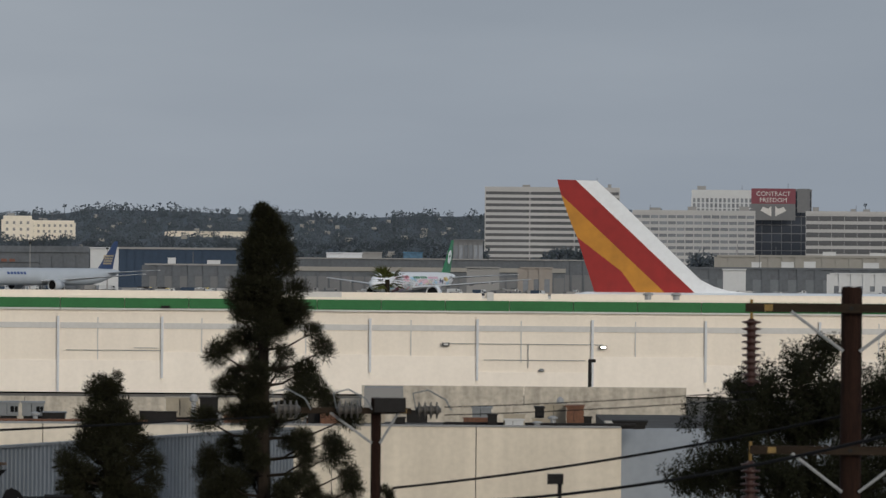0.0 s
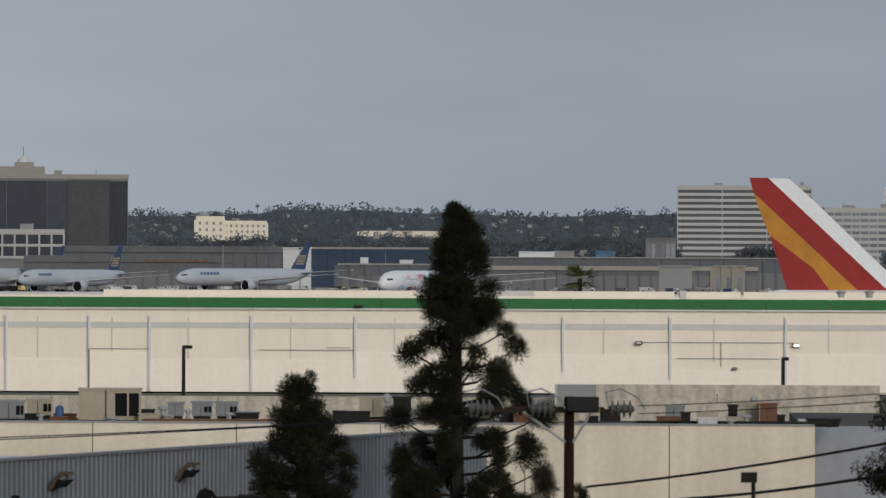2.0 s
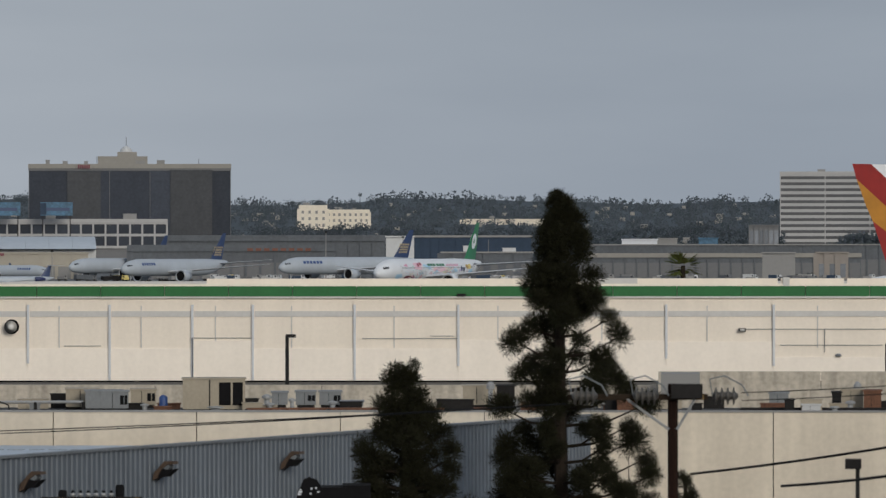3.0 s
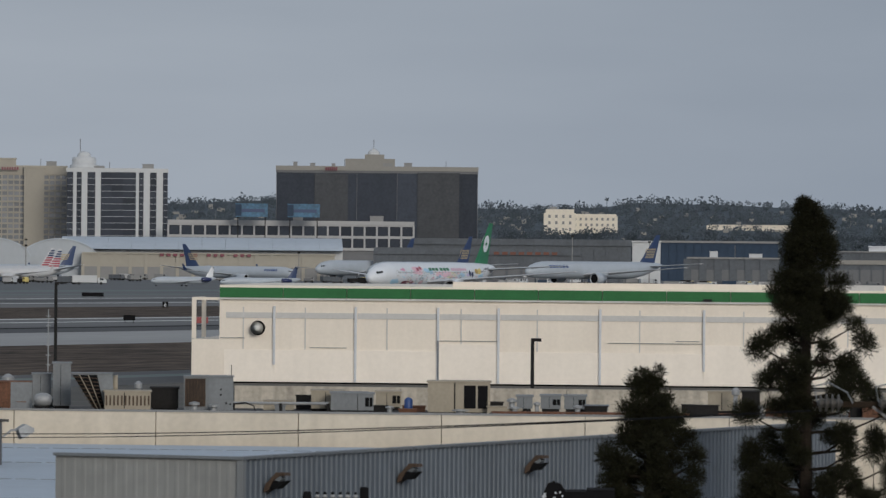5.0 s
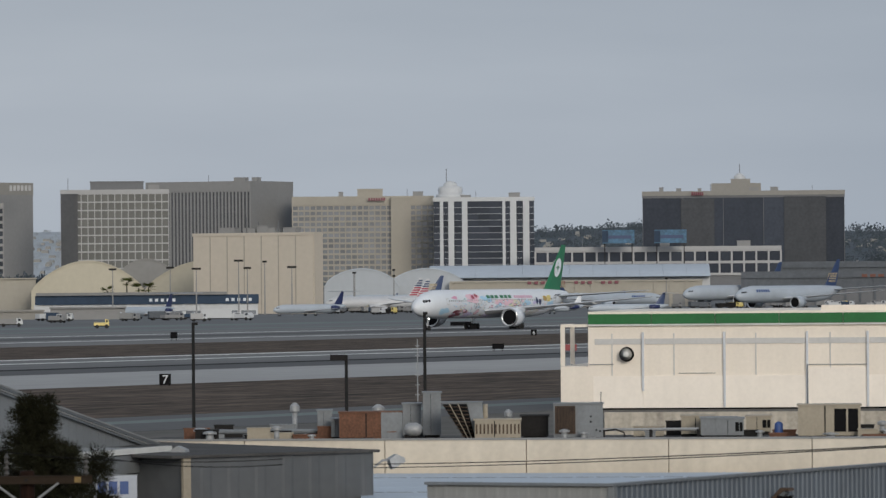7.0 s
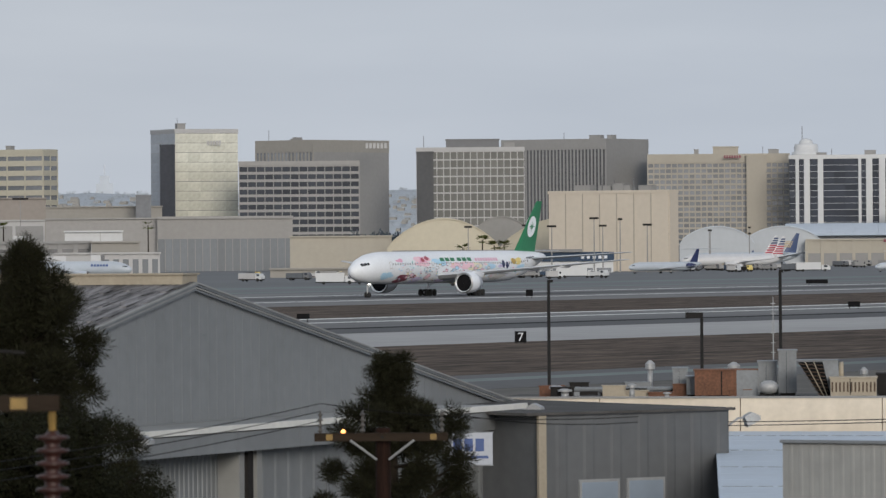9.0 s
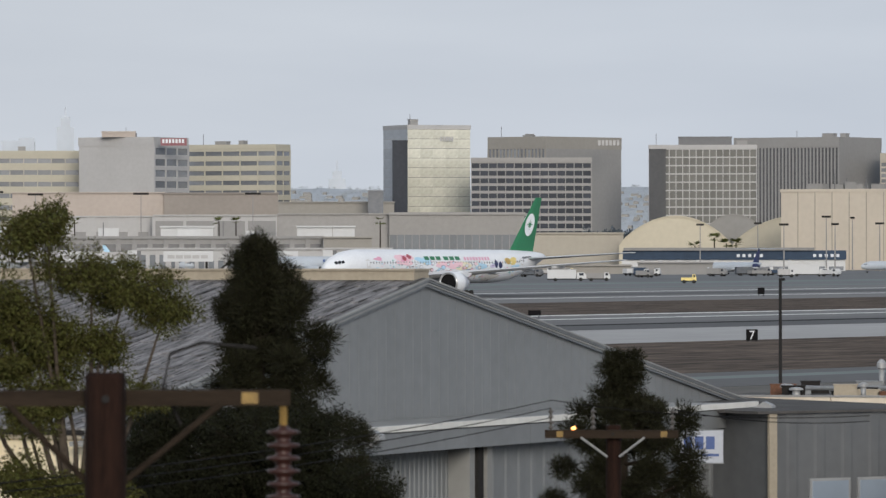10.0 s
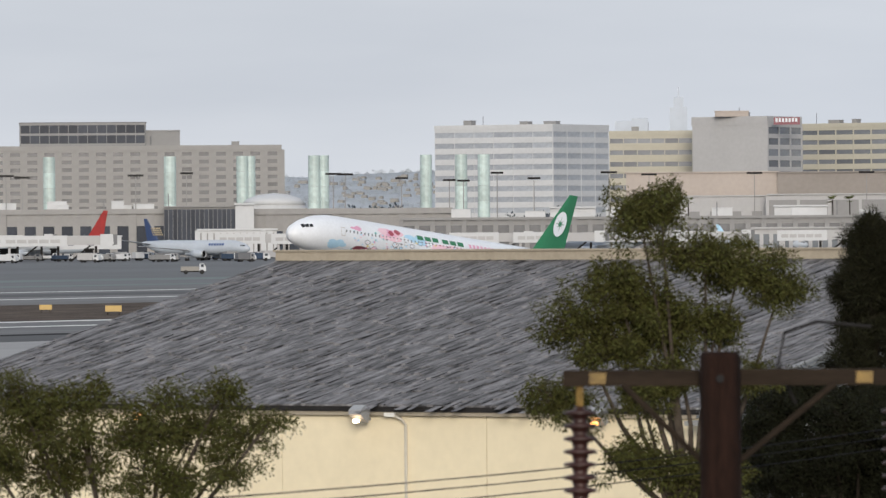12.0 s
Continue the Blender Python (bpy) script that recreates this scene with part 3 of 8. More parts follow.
def jet_livery():
    """Pastel patches along both sides, a dark green title in bars, and the round tail emblem."""
    b = MAIN_GEAR
    for side in (-1, 1):
        rnd = random.Random(5)
        paint = {}

        def dab(x0, x1, h0, h1, mat, lift):
            paint.setdefault(mat, []).append((x0 - b, x1 - b, h0, h1, lift))
        for x0, x1, h0, h1, mat in ((11.5, 14.5, 0.3, 0.58, "pink"), (18.5, 25, 0.0, 0.72, "pale_pink"), (20, 23.5, 0.25, 0.66, "pink"), (25, 31, 0.1, 0.6, "sky_blue"), (12, 20, -0.95, -0.4, "maroon"), (18, 23, -0.98, -0.55, "lilac"), (6.5, 11, -0.75, -0.25, "sky_blue"),
                                    (31, 41, -0.2, 0.34, "pale_pink"), (38, 44, -0.3, 0.3, "pale_yellow"), (44, 50, -0.35, 0.25, "sky_blue"), (50, 53, -0.25, 0.25, "lilac"), (55, 60, 0.0, 0.55, "yellow"), (57, 62, -0.3, 0.1, "sky_blue"), (47, 56, -0.85, -0.35, "trim_grey"), (26, 34, -0.95, -0.45, "lilac")):
            for j in range(8 if x1 - x0 > 2.5 else 1):
                f = 0.42 if x1 - x0 > 2.5 else 1.0
                u, v = rnd.random() * (1 - f), rnd.random() * (1 - f)
                dab(x0 + (x1 - x0) * u, x0 + (x1 - x0) * (u + f), h0 + (h1 - h0) * v, h0 + (h1 - h0) * (v + f), mat, 0.02 + 0.001 * j)
        # round white blots with dark rims in a crowd along the lower side
        for k in range(48):
            x, h, w = rnd.uniform(15, 46), rnd.uniform(-0.75, 0.1), rnd.uniform(0.7, 1.5)
            dab(x - 0.09, x + w + 0.09, h - 0.03, h + w * 0.15 + 0.03, "slate_ink", 0.03 + k * 0.0008)
            dab(x, x + w, h, h + w * 0.15, rnd.choice(["plane_white", "plane_white", "pale_pink", "sky_blue"]), 0.034 + k * 0.0008)
        for k in range(240):
            x, h = rnd.uniform(12, 61), rnd.uniform(-0.85, 0.3)
            dab(x, x + rnd.uniform(0.15, 0.7), h, h + rnd.uniform(0.03, 0.1), rnd.choice(["pink", "sky_blue", "sky_blue", "yellow", "crimson", "teal", "lilac", "slate_ink", "slate_ink", "pale_pink", "plane_white"]), 0.066)
        for x0, x1, h0, h1, mat in ((21, 22.4, 0.32, 0.6, "crimson"), (22.6, 24.2, 0.42, 0.7, "crimson"), (51.6, 52.8, -0.1, 0.42, "navy"), (53.0, 54.3, -0.15, 0.3, "navy"), (55.6, 57.4, 0.1, 0.5, "orange"), (57.6, 59.4, 0.1, 0.42, "yellow")):
            dab(x0, x1, h0, h1, mat, 0.072)
        for mat, rows in paint.items():
            bm = bmesh.new()
            for x0, x1, h0, h1, lift in rows:
                skin(bm, jet_rings, x0, x1, h0, h1, side, True, lift)
            tagged(part("livery_patch", bm, M[mat], jet, "pastel painted blots on the hull", soft=True), kind="stuff")
        for k in range(9):
            decal(jet, jet_rings, 41.6 + k * 1.0 - b, 42.2 + k * 1.0 - b, 0.36, 0.55, "pink", "title_bar", side, lift=0.075)
        for k in range(6):
            x = 28.3 + k * 1.95 + (0.6 if k > 2 else 0)
            decal(jet, jet_rings, x - b, x + 1.5 - b, 0.37, 0.58, "tail_green", "title_bar", side, lift=0.075)
        for k in range(8):
            decal(jet, jet_rings, 62.5 + k * 0.5 - b, 62.85 + k * 0.5 - b, 0.35, 0.5, "ink", "registration_bar", side, lift=0.04)
        for x in (9.2, 24.8, 45, 61.5):
            decal(jet, jet_rings, x - b, x + 1.0 - b, -0.05, 0.4, "trim_grey", "door_outline", side, lift=0.02)
            decal(jet, jet_rings, x + 0.1 - b, x + 0.9 - b, 0.0, 0.36, "plane_white", "door", side, lift=0.035)
        # tail emblem
        bm = bmesh.new()
        cx, cz, y = 68.3 - b, 13.4, side * 0.3
        ring = [bm.verts.new((cx + 1.55 * math.cos(a) + 0.75 * math.sin(a), y, cz + 2.1 * math.sin(a))) for a in [2 * math.pi * i / 32 for i in range(32)]]
        bm.faces.new(ring)
        em = part("tail_emblem", bm, M["plane_white"], jet, "white oval tail emblem")
        bm = bmesh.new()
        star = []
        for i in range(16):
            a, r = 2 * math.pi * i / 16, (1.25 if i % 4 == 0 else 0.85) if i % 2 == 0 else 0.32
            star.append(bm.verts.new((cx + r * math.cos(a) + 0.3 * r * math.sin(a), y + side * 0.02, cz + r * math.sin(a))))
        bm.faces.new(star)
        part("emblem_star", bm, M["tail_green"], em, "green compass star")
    for s, x, y, z in ((0, 6.6, 0.0, 2.6), (1, 29.5, -3.6, 4.2), (1, 29.5, 3.6, 4.2)):
        part("landing_light", lathe(bmesh.new(), [(-0.12, 0.05), (-0.1, 0.2), (0.05, 0.2)], n=12, axis=0, at=(x - b, y, z)), M["lamp_on"], jet, "bright landing light", soft=True)


jet_livery()


# ---- parked aircraft ----
def parked(name, az, r, axis, label, **kw):
    p = spot(az, r)
    ob, rings, fin = airliner(name, pose(p.x, p.y, 0.02, 0, 0, 90 - axis), label, detail=False, group="parked jets", **{"body": "plane_pale", **kw})
    if "striped" in label:
        fx0, fr, fz, fx1, ft = fin
        up = kw["fin_top"] - fz
        for k in range(7):
            u, v = 0.1 + k * 0.12, 0.17 + k * 0.12
            for side in (-1, 1):
                bm = bmesh.new()
                row = []
                for w, e in ((u, 0), (u, 1), (v, 1), (v, 0)):
                    a = fx0 + (fx1 - fx0) * w
                    row.append(bm.verts.new((a + (fr + (ft - fr) * w) * e * 0.96 + 0.1, side * 0.3, fz + up * w)))
                bm.faces.new(row)
                part("tail_stripe", bm, M["crimson" if k < 4 else "tail_blue"], ob, "red or blue fin stripe")
    return ob, rings


def titled(ob, rings, x0, x1, n, mat="blue_sign", h0=0.25, h1=0.55):
    for side in (-1, 1):
        for k in range(n):
            a = x0 + (x1 - x0) * k / n
            decal(ob, rings, a, a + (x1 - x0) / n * 0.7, h0, h1, mat, "title_bar", side, lift=0.05)


def globe(ob, x, z, r):
    """The pale gold lattice on the lower tail fin."""
    for side in (-1, 1):
        bm = bmesh.new()
        for i in range(5):
            for j in range(4):
                xa, za = x + (i - 2) * r * 0.42 + j * r * 0.2, z + (j - 1.5) * r * 0.42
                v = [bm.verts.new((xa + dx, side * 0.42, za + dz)) for dx, dz in ((0, 0), (r * 0.3, 0), (r * 0.36, r * 0.3), (r * 0.06, r * 0.3))]
                bm.faces.new(v)
        tagged(part("tail_lattice", bm, M["tail_pale_gold"], ob, "pale gold lattice on the fin"), kind="stuff")


BLUE = "white airliner with a dark blue tail parked on the apron"
o, g = parked("parked_airliner", -4.227, 2200, 37.6, "white wide-body airliner with a blue and gold tail", tail="tail_blue")
titled(o, g, 9.5, 20, 6)
globe(o, 66, 11.5, 2.2)
o, g = parked("parked_airliner", -5.676, 2100, 29.6, "white twin jet with a blue tail at the terminal", length=63, rad=2.9, span=60, fin_top=17, tail="tail_blue")
titled(o, g, 8, 16, 6)
globe(o, 56, 10.5, 2.0)
o, g = parked("parked_airliner", -6.341, 2150, -58, "white narrow-body airliner with blue winglets", length=52, rad=2.1, span=40, fin_top=13.6, tail="tail_blue", engine_r=1.2, winglet=2.2)
titled(o, g, 7, 13, 6)
globe(o, 45.5, 9, 1.5)
o, g = parked("parked_airliner", -6.159, 2380, 32, "white airliner with a blue tail behind the runway", length=63, rad=2.9, span=60, fin_top=17, tail="tail_blue")
globe(o, 56, 10.5, 2.0)
o, g = parked("parked_airliner", -9.373, 2260, 66, "white narrow-body airliner with a blue gold tail", length=42, rad=2.0, span=35, fin_top=12.6, tail="tail_blue", engine_r=1.1, winglet=2.2)
globe(o, 36, 8.4, 1.4)
o, g = parked("parked_airliner", -9.394, 2120, 62, "silver narrow-body airliner with a red striped tail", length=36, rad=1.8, span=34, fin_top=11.5, tail="plane_grey", engine_r=1.0, winglet=1.8, body="plane_grey")
o, g = parked("parked_airliner", -9.461, 2180, 58, "silver narrow-body airliner with a striped red and blue tail", length=38, rad=1.9, span=34, fin_top=11.8, tail="plane_grey", engine_r=1.0, body="plane_grey")
o, g = parked("commuter_jet", -7.679, 1950, 62, "small white commuter jet on the apron", length=22, rad=1.15, span=18, fin_top=6.4, t_tail=True, tail="plane_white")
o, g = parked("commuter_jet", -7.044, 1900, 65, "small white and blue commuter jet on the apron", length=26, rad=1.2, span=20, fin_top=6.6, t_tail=True, tail="tail_blue")
o, g = parked("commuter_jet", -11.355, 1850, 19, "white regional jet with a dark blue T-tail", length=32.5, rad=1.4, span=24, fin_top=7.8, t_tail=True, tail="navy")
o, g = parked("parked_airliner", -21.224, 1720, -75, "white narrow-body airliner with a blue tail at its gate", length=37.6, rad=2.0, span=34, fin_top=11.8, tail="tail_blue", engine_r=1.1)
titled(o, g, 7.5, 13, 6)
globe(o, 31.5, 8, 1.4)
o, g = parked("parked_airliner", -23.88, 1850, 75, "airliner with a red and blue tail behind jet bridges", length=45, rad=2.0, span=34, fin_top=14.4, tail="tail_red", engine_r=1.1)
o, g = parked("parked_airliner", -14.521, 1760, -82, "white narrow-body airliner with a plain blue tail", length=36, rad=2.0, span=34, fin_top=12.0, tail="tail_blue", engine_r=1.1)
titled(o, g, 6.5, 12, 6)
o, g = parked("parked_airliner", -18.480, 1800, 62, "white airliner with a grey-blue tail at its gate", length=30, rad=2.0, span=34, fin_top=12.4, tail="tail_blue", engine_r=1.1)
o, g = parked("parked_airliner", -16.080, 1830, -85, "white and pale blue narrow-body airliner at the terminal", length=30, rad=1.7, span=30, fin_top=9, tail="sky_blue", engine_r=0.9)
o, g = parked("commuter_jet", -9.940, 1950, 40, "small jet with a dark blue tail by the hangar", length=30, rad=1.4, span=24, fin_top=7.8, t_tail=True, tail="navy")


def freighter():
    """Only its tail and the top of its hull rise over the cargo building."""
    r = 640.0
    s = r / 11000
    ob = thing("cargo_jet", facing(1.401, r), "jumbo freighter with a red, gold and white striped tail fin", "airplane")
    z0 = 7.88

    def p(x, y):
        return ((x - 1053) * s, z0 + (520 - y) * s)
    rings = [(-2.2, 0.25, 7.6), (-0.8, 0.8, 7.3), (3, 1.9, 6.2), (9, 2.9, 5.2), (18, 3.25, 4.85), (60, 3.25, 4.85), (66, 2.2, 4.4), (70, 0.3, 4.0)]
    part("fuselage", lathe(bmesh.new(), rings, n=28, axis=0), M["plane_white"], ob, soft=True)

    def panel(name, pts, mat, half, label=""):
        return part(name, prism(bmesh.new(), [p(*q) for q in pts], 1, -half, half), M[mat], ob, label)
    panel("tail_fin", [(985, 319), (1055, 320), (1100, 360), (1150, 408), (1200, 456), (1240, 494), (1265, 506), (1290, 513), (1330, 517), (1400, 519), (1400, 545), (1063, 545), (1021, 420), (1010, 392)], "plane_white", 0.26, "white leading part of the tall tail fin")
    panel("red_stripe", [(985, 318.5), (1018, 319), (1234, 521), (1181, 521), (1060, 408), (992, 345)], "tail_red", 0.275, "deep red diagonal stripe")
    panel("gold_stripe", [(992, 345), (1060, 408), (1181, 521), (1130, 521), (1100, 480), (1021, 420), (1010, 395)], "tail_gold", 0.28, "gold diagonal stripe")
    panel("red_heel", [(1021, 420), (1100, 480), (1130, 521), (1054, 521)], "tail_red", 0.275, "deep red lower stripe")
    bm = blade(bmesh.new(), ((2.5, -1.0, 6.6), (8.5, -1.0, 6.6)), ((-1.0, -10, 7.2), (1.5, -10, 7.2)), 0.1)
    part("stabilizer", bm, M["plane_grey"], ob)
    for x in (14, 44, 62):
        part("landing_gear", boxes((x - 0.3, x + 0.3, -1.6, -1.2, 0, 2.2), (x - 0.3, x + 0.3, 1.2, 1.6, 0, 2.2)), M["dark_steel"], ob)


freighter()

# ---- the city behind the airfield ----
# haze over the far city is mixed in: paler panes, bluish whites
M["bld_grey"] = material("bld_grey", (0.25, 0.25, 0.25), 0.8, vary=0.06, scale=0.05, fine=12)
M["bld_tan"] = material("bld_tan", (0.27, 0.26, 0.24), 0.8, vary=0.06, scale=0.05, fine=12)
M["bld_cream"] = material("bld_cream", (0.35, 0.325, 0.28), 0.8, vary=0.06, scale=0.05, fine=12, streak=0.4)
M["bld_white"] = material("bld_white", (0.53, 0.545, 0.56), 0.75, vary=0.05, scale=0.05, fine=12)
M["bld_slate"] = material("bld_slate", (0.1, 0.111, 0.127), 0.8, vary=0.18, scale=0.08, fine=9)
M["bay_blue"] = material("bay_blue", (0.13, 0.147, 0.168), 0.5, vary=0.12, scale=0.1, fine=9, per_object=0.12)
# annex wall: the shade on this white face is mixed into its colour
M["annex_shade"] = material("annex_shade_blue", (0.25, 0.285, 0.335), 0.7, vary=0.1, scale=0.4, fine=9, streak=0.7)
M["pane_white"] = glass_pane("pane_white", (0.36, 0.39, 0.43), 0.35, 0.1, 0.0)
M["bld_dark"] = material("bld_dark", (0.13, 0.135, 0.145), 0.6, vary=0.08, scale=0.05, fine=12)
M["bld_brown"] = material("bld_brown", (0.26, 0.235, 0.215), 0.8, vary=0.08, scale=0.05, fine=12)
M["bld_yellow"] = material("bld_yellow", (0.43, 0.41, 0.34), 0.8, vary=0.06, scale=0.05, fine=12)
M["bld_pink"] = material("bld_pink", (0.41, 0.36, 0.325), 0.8, vary=0.06, scale=0.05, fine=12)
M["bld_pale"] = material("bld_pale", (0.40, 0.40, 0.405), 0.8, vary=0.06, scale=0.05, fine=12)
M["pane_dark"] = glass_pane("pane_dark", (0.055, 0.065, 0.085))
M["pane_bronze"] = glass_pane("pane_bronze", (0.14, 0.145, 0.14), 0.2, 0.13)
M["bld_stone"] = material("bld_stone", (0.29, 0.285, 0.28), 0.8, vary=0.08, scale=0.05, fine=12)
M["pane_mid"] = glass_pane("pane_mid", (0.27, 0.29, 0.32))
M["pane_green"] = glass_pane("pane_green", (0.46, 0.56, 0.54), 0.5, 0.12, 0.0)
M["pane_smoke"] = glass_pane("pane_smoke", (0.07, 0.076, 0.086), 0.2, 0.08)
M["pane_bay"] = glass_pane("pane_bay", (0.13, 0.135, 0.145), 0.2, 0.08)
M["pane_pale"] = glass_pane("pane_pale", (0.78, 0.77, 0.66), 0.2, 0.08)


def facade(ob, a0, a1, z0, z1, nx, nz, wall, pane, side=False, pier=0.25, band=0.35, out=0.5, fixed=0.0):
    """Panes between piers and spandrels on a front (y = fixed) or a right side (x = fixed): each its own piece."""
    w, h = (a1 - a0) / nx, (z1 - z0) / nz
    rz = 90 if side else 0

    def put(name, me, a, z):
        return twin(name, me, ob, fixed if side else a, a if side else fixed, z, rz)
    if nx and pane:
        pw, ph = w * (1 - pier), h * (1 - band)
        me = mesh_of("window", boxes((-pw / 2, pw / 2, -0.12, 0.05, 0, ph)), M[pane])
        for i in range(nx):
            for j in range(nz):
                put("window", me, a0 + (i + 0.5) * w, z0 + j * h + h * band * 0.5)
    if pier:
        me = mesh_of("pier", boxes((-w * pier / 2, w * pier / 2, -out, 0.05, 0, z1 - z0)), M[wall])
        for i in range(nx + 1):
            put("pier", me, a0 + i * w, z0)
    if band:
        me = mesh_of("spandrel", boxes((0, a1 - a0, -out * 0.8, 0.05, -h * band / 2, h * band / 2)), M[wall])
        for j in range(nz + 1):
            put("spandrel", me, a0, z0 + j * h)


def roof_kit(ob, x0, x1, y0, y1, z, seed, n=3, mat="bld_grey"):
    """Plant rooms, ducts and thin masts on a flat roof."""
    rnd = random.Random(seed)
    for _ in range(n):
        w, h = rnd.uniform(2, 7), rnd.uniform(1.0, 2.6)
        x, y = rnd.uniform(x0 + w, x1 - w), rnd.uniform(y0 + 2, (y0 + y1) / 2)
        part("plant_room", boxes((x - w / 2, x + w / 2, y, y + 4, z, z + h), (x - w / 2 - 0.15, x + w / 2 + 0.15, y - 0.15, y + 4.15, z + h, z + h + 0.2)), M[mat], ob)
    for _ in range(max(1, n // 2)):
        x = rnd.uniform(x0, x1)
        part("mast", tube(bmesh.new(), [(x, y0 + 3, z), (x, y0 + 3, z + rnd.uniform(3, 6))], 0.14, 5), M["bld_dark"], ob)


def block(name, az0, az1, r, top, label, nx, nz, wall, pane, depth=25, z0=4.0, cap=2.0, pier=0.25, band=0.35, corner=None, theta=28, nx2=4, wall2=None, pane2=None, kit=3, category="building", out=0.5, front=True):
    """A many-storeyed building; with a corner azimuth two of its sides show."""
    if corner is None:
        w = r * radians(az1 - az0)
        ob = thing(name, facing((az0 + az1) / 2, r), label, category)
        x0, x1, y1 = -w / 2, w / 2, depth
        sides = [(x0, x1, False, 0.0, nx, wall, pane)]
    else:
        th = radians(theta)
        ll = r * radians(corner - az0) / math.cos(th)
        lr = r * radians(az1 - corner) / math.sin(th)
        ob = thing(name, facing(corner, r, 0, -theta), label, category)
        x0, x1, y1 = -ll, 0.0, lr
        sides = [(x0, x1, False, 0.0, nx, wall, pane), (0.0, y1, True, 0.0, nx2, wall2 or wall, pane2 or pane)]
    part("wall", boxes((x0, x1, 0, y1, 0, top - cap)), M["bld_dark" if pane in ("pane_dark", "pane_mid") else wall], ob)
    part("parapet", boxes((x0 - 0.3, x1 + 0.3, -out - 0.1, y1 + 0.3, top - cap, top)), M[wall], ob)
    if front:
        for a0, a1, side, fixed, n, wl_, pn in sides:
            if n:
                facade(ob, a0, a1, z0, top - cap - 0.01, n, nz, wl_, pn, side, pier, band, out, fixed)
            else:
                e = boxes((-0.3, 0.35, 0.02, y1 - 0.02, 0, top - cap)) if side else boxes((x0, x1, -0.35, 0.3, 0, top - cap))
                part("blank_wall", e, M[wl_], ob)
    roof_kit(ob, x0, x1, 0, y1, top, len(name) * 7 + int(az0 * 10), kit)
    return ob


block("striped_hotel", 0.386, 1.62, 3800, 59.4, "grey concrete hotel slab with ribbon windows", 3, 13, "bld_pale", "pane_bay", pier=0.02, band=0.5, kit=2, z0=10)
block("terraced_hotel", 1.746, 2.87, 3700, 45, "pale stepped hotel with long balconies", 14, 10, "bld_pale", "pane_mid", pier=0.12, band=0.5, kit=3, z0=6)
block("office_tower", 2.291, 2.85, 4000, 61, "grey office tower behind the terraced hotel", 14, 3, "bld_white", "pane_mid", pier=0.4, band=0.2, kit=1, z0=46, cap=5)
block("black_glass_tower", 2.845, 3.387, 3900, 60.5, "black glass office tower under a large sign board", 6, 10, "bld_dark", "pane_dark", pier=0.06, band=0.1, kit=0, z0=6, cap=1)
block("office_block", 3.34, 4.4, 3800, 46, "dark banded office block with white spandrels", 9, 6, "bld_pale", "pane_bay", pier=0.03, band=0.4, kit=3, z0=14)
ob = block("glass_hotel", -6.532, -4.678, 3500, 60, "wide black glass hotel tower with a pale roof band", 5, 1, "bld_dark", "pane_dark", pier=0.01, band=0.01, z0=4, cap=3.5, kit=5)
hw = 3500 * radians(1.854) / 2
part("roof_band", boxes((-hw - 0.4, hw + 0.4, -0.9, 0.5, 57.6, 60.1)), M["bld_tan"], ob, "pale roof band")
# dark panes fill the garage openings in place of their inner shade
block("parking_garage", -7.524, -5.264, 3100, 27, "grey concrete parking garage with deep openings", 20, 2, "bld_pale", "pane_dark", pier=0.15, band=0.22, z0=13, kit=2, out=1.2)
ob = block("white_ribbed_tower", -8.46, -7.533, 3150, 53, "hotel tower of white ribs and dark glass", 9, 14, "bld_white", "pane_dark", pier=0, band=0.05, z0=6, kit=2)
for x0, x1 in ((250, 256.5), (266, 277), (292, 302.5), (369, 374.5), (383.5, 395.5), (408, 420)):
    a, b = (3150 * radians(-8.46 + (x - 238) * 0.00485 + 7.9965) for x in (x0, x1))
    part("white_rib", boxes((a, b, -1.1, 0, 0, 51)), M["bld_white"], ob, "broad white vertical rib")
block("slab_hotel", -9.76, -8.46, 3200, 54.6, "cream slab hotel with a regular grid of balconies", 24, 15, "bld_cream", "pane_mid", pier=0.2, band=0.34, z0=8, cap=4.5, kit=2, out=0.9)
block("bronze_office", -11.889, -10.90, 3000, 56, "bronze glass office with a pale square grid front", 16, 11, "bld_pale", "pane_bronze", pier=0.13, band=0.15, z0=10, kit=1)
block("ribbed_office", -11.11, -9.754, 3200, 63, "grey office tower with close vertical fins", 30, 1, "bld_grey", "pane_bay", corner=-10.145, nx2=0, wall2="bld_grey", pier=0.45, band=0.02, z0=10, cap=5, kit=2)
block("mirror_tower", -14.338, -13.536, 2900, 64, "pale mirror glass office tower with thin dark floor lines", 3, 12, "bld_pale", "pane_white", corner=-14.114, theta=70, nx2=5, wall2="bld_dark", pane2="pane_pale", pier=0, band=0.05, z0=8, kit=1, out=0.16)
block("waffle_office", -13.526, -12.422, 2850, 48, "brown office block with deep white-framed windows", 14, 11, "bld_stone", "pane_dark", pier=0.09, band=0.36, z0=8, kit=0, out=0.9)
block("plain_office", -13.37, -12.14, 3050, 61, "tall grey office tower with a blank flank", 16, 1, "bld_tan", "pane_mid", corner=-12.844, theta=40, nx2=0, wall2="bld_grey", pier=0.4, band=0.02, z0=50, kit=2, cap=6)
block("olive_office", -16.147, -15.201, 2900, 55, "olive-grey office block with ribbon windows", 5, 9, "bld_yellow", "pane_mid", pier=0.06, band=0.55, corner=-15.33, nx2=2, z0=12, kit=2)
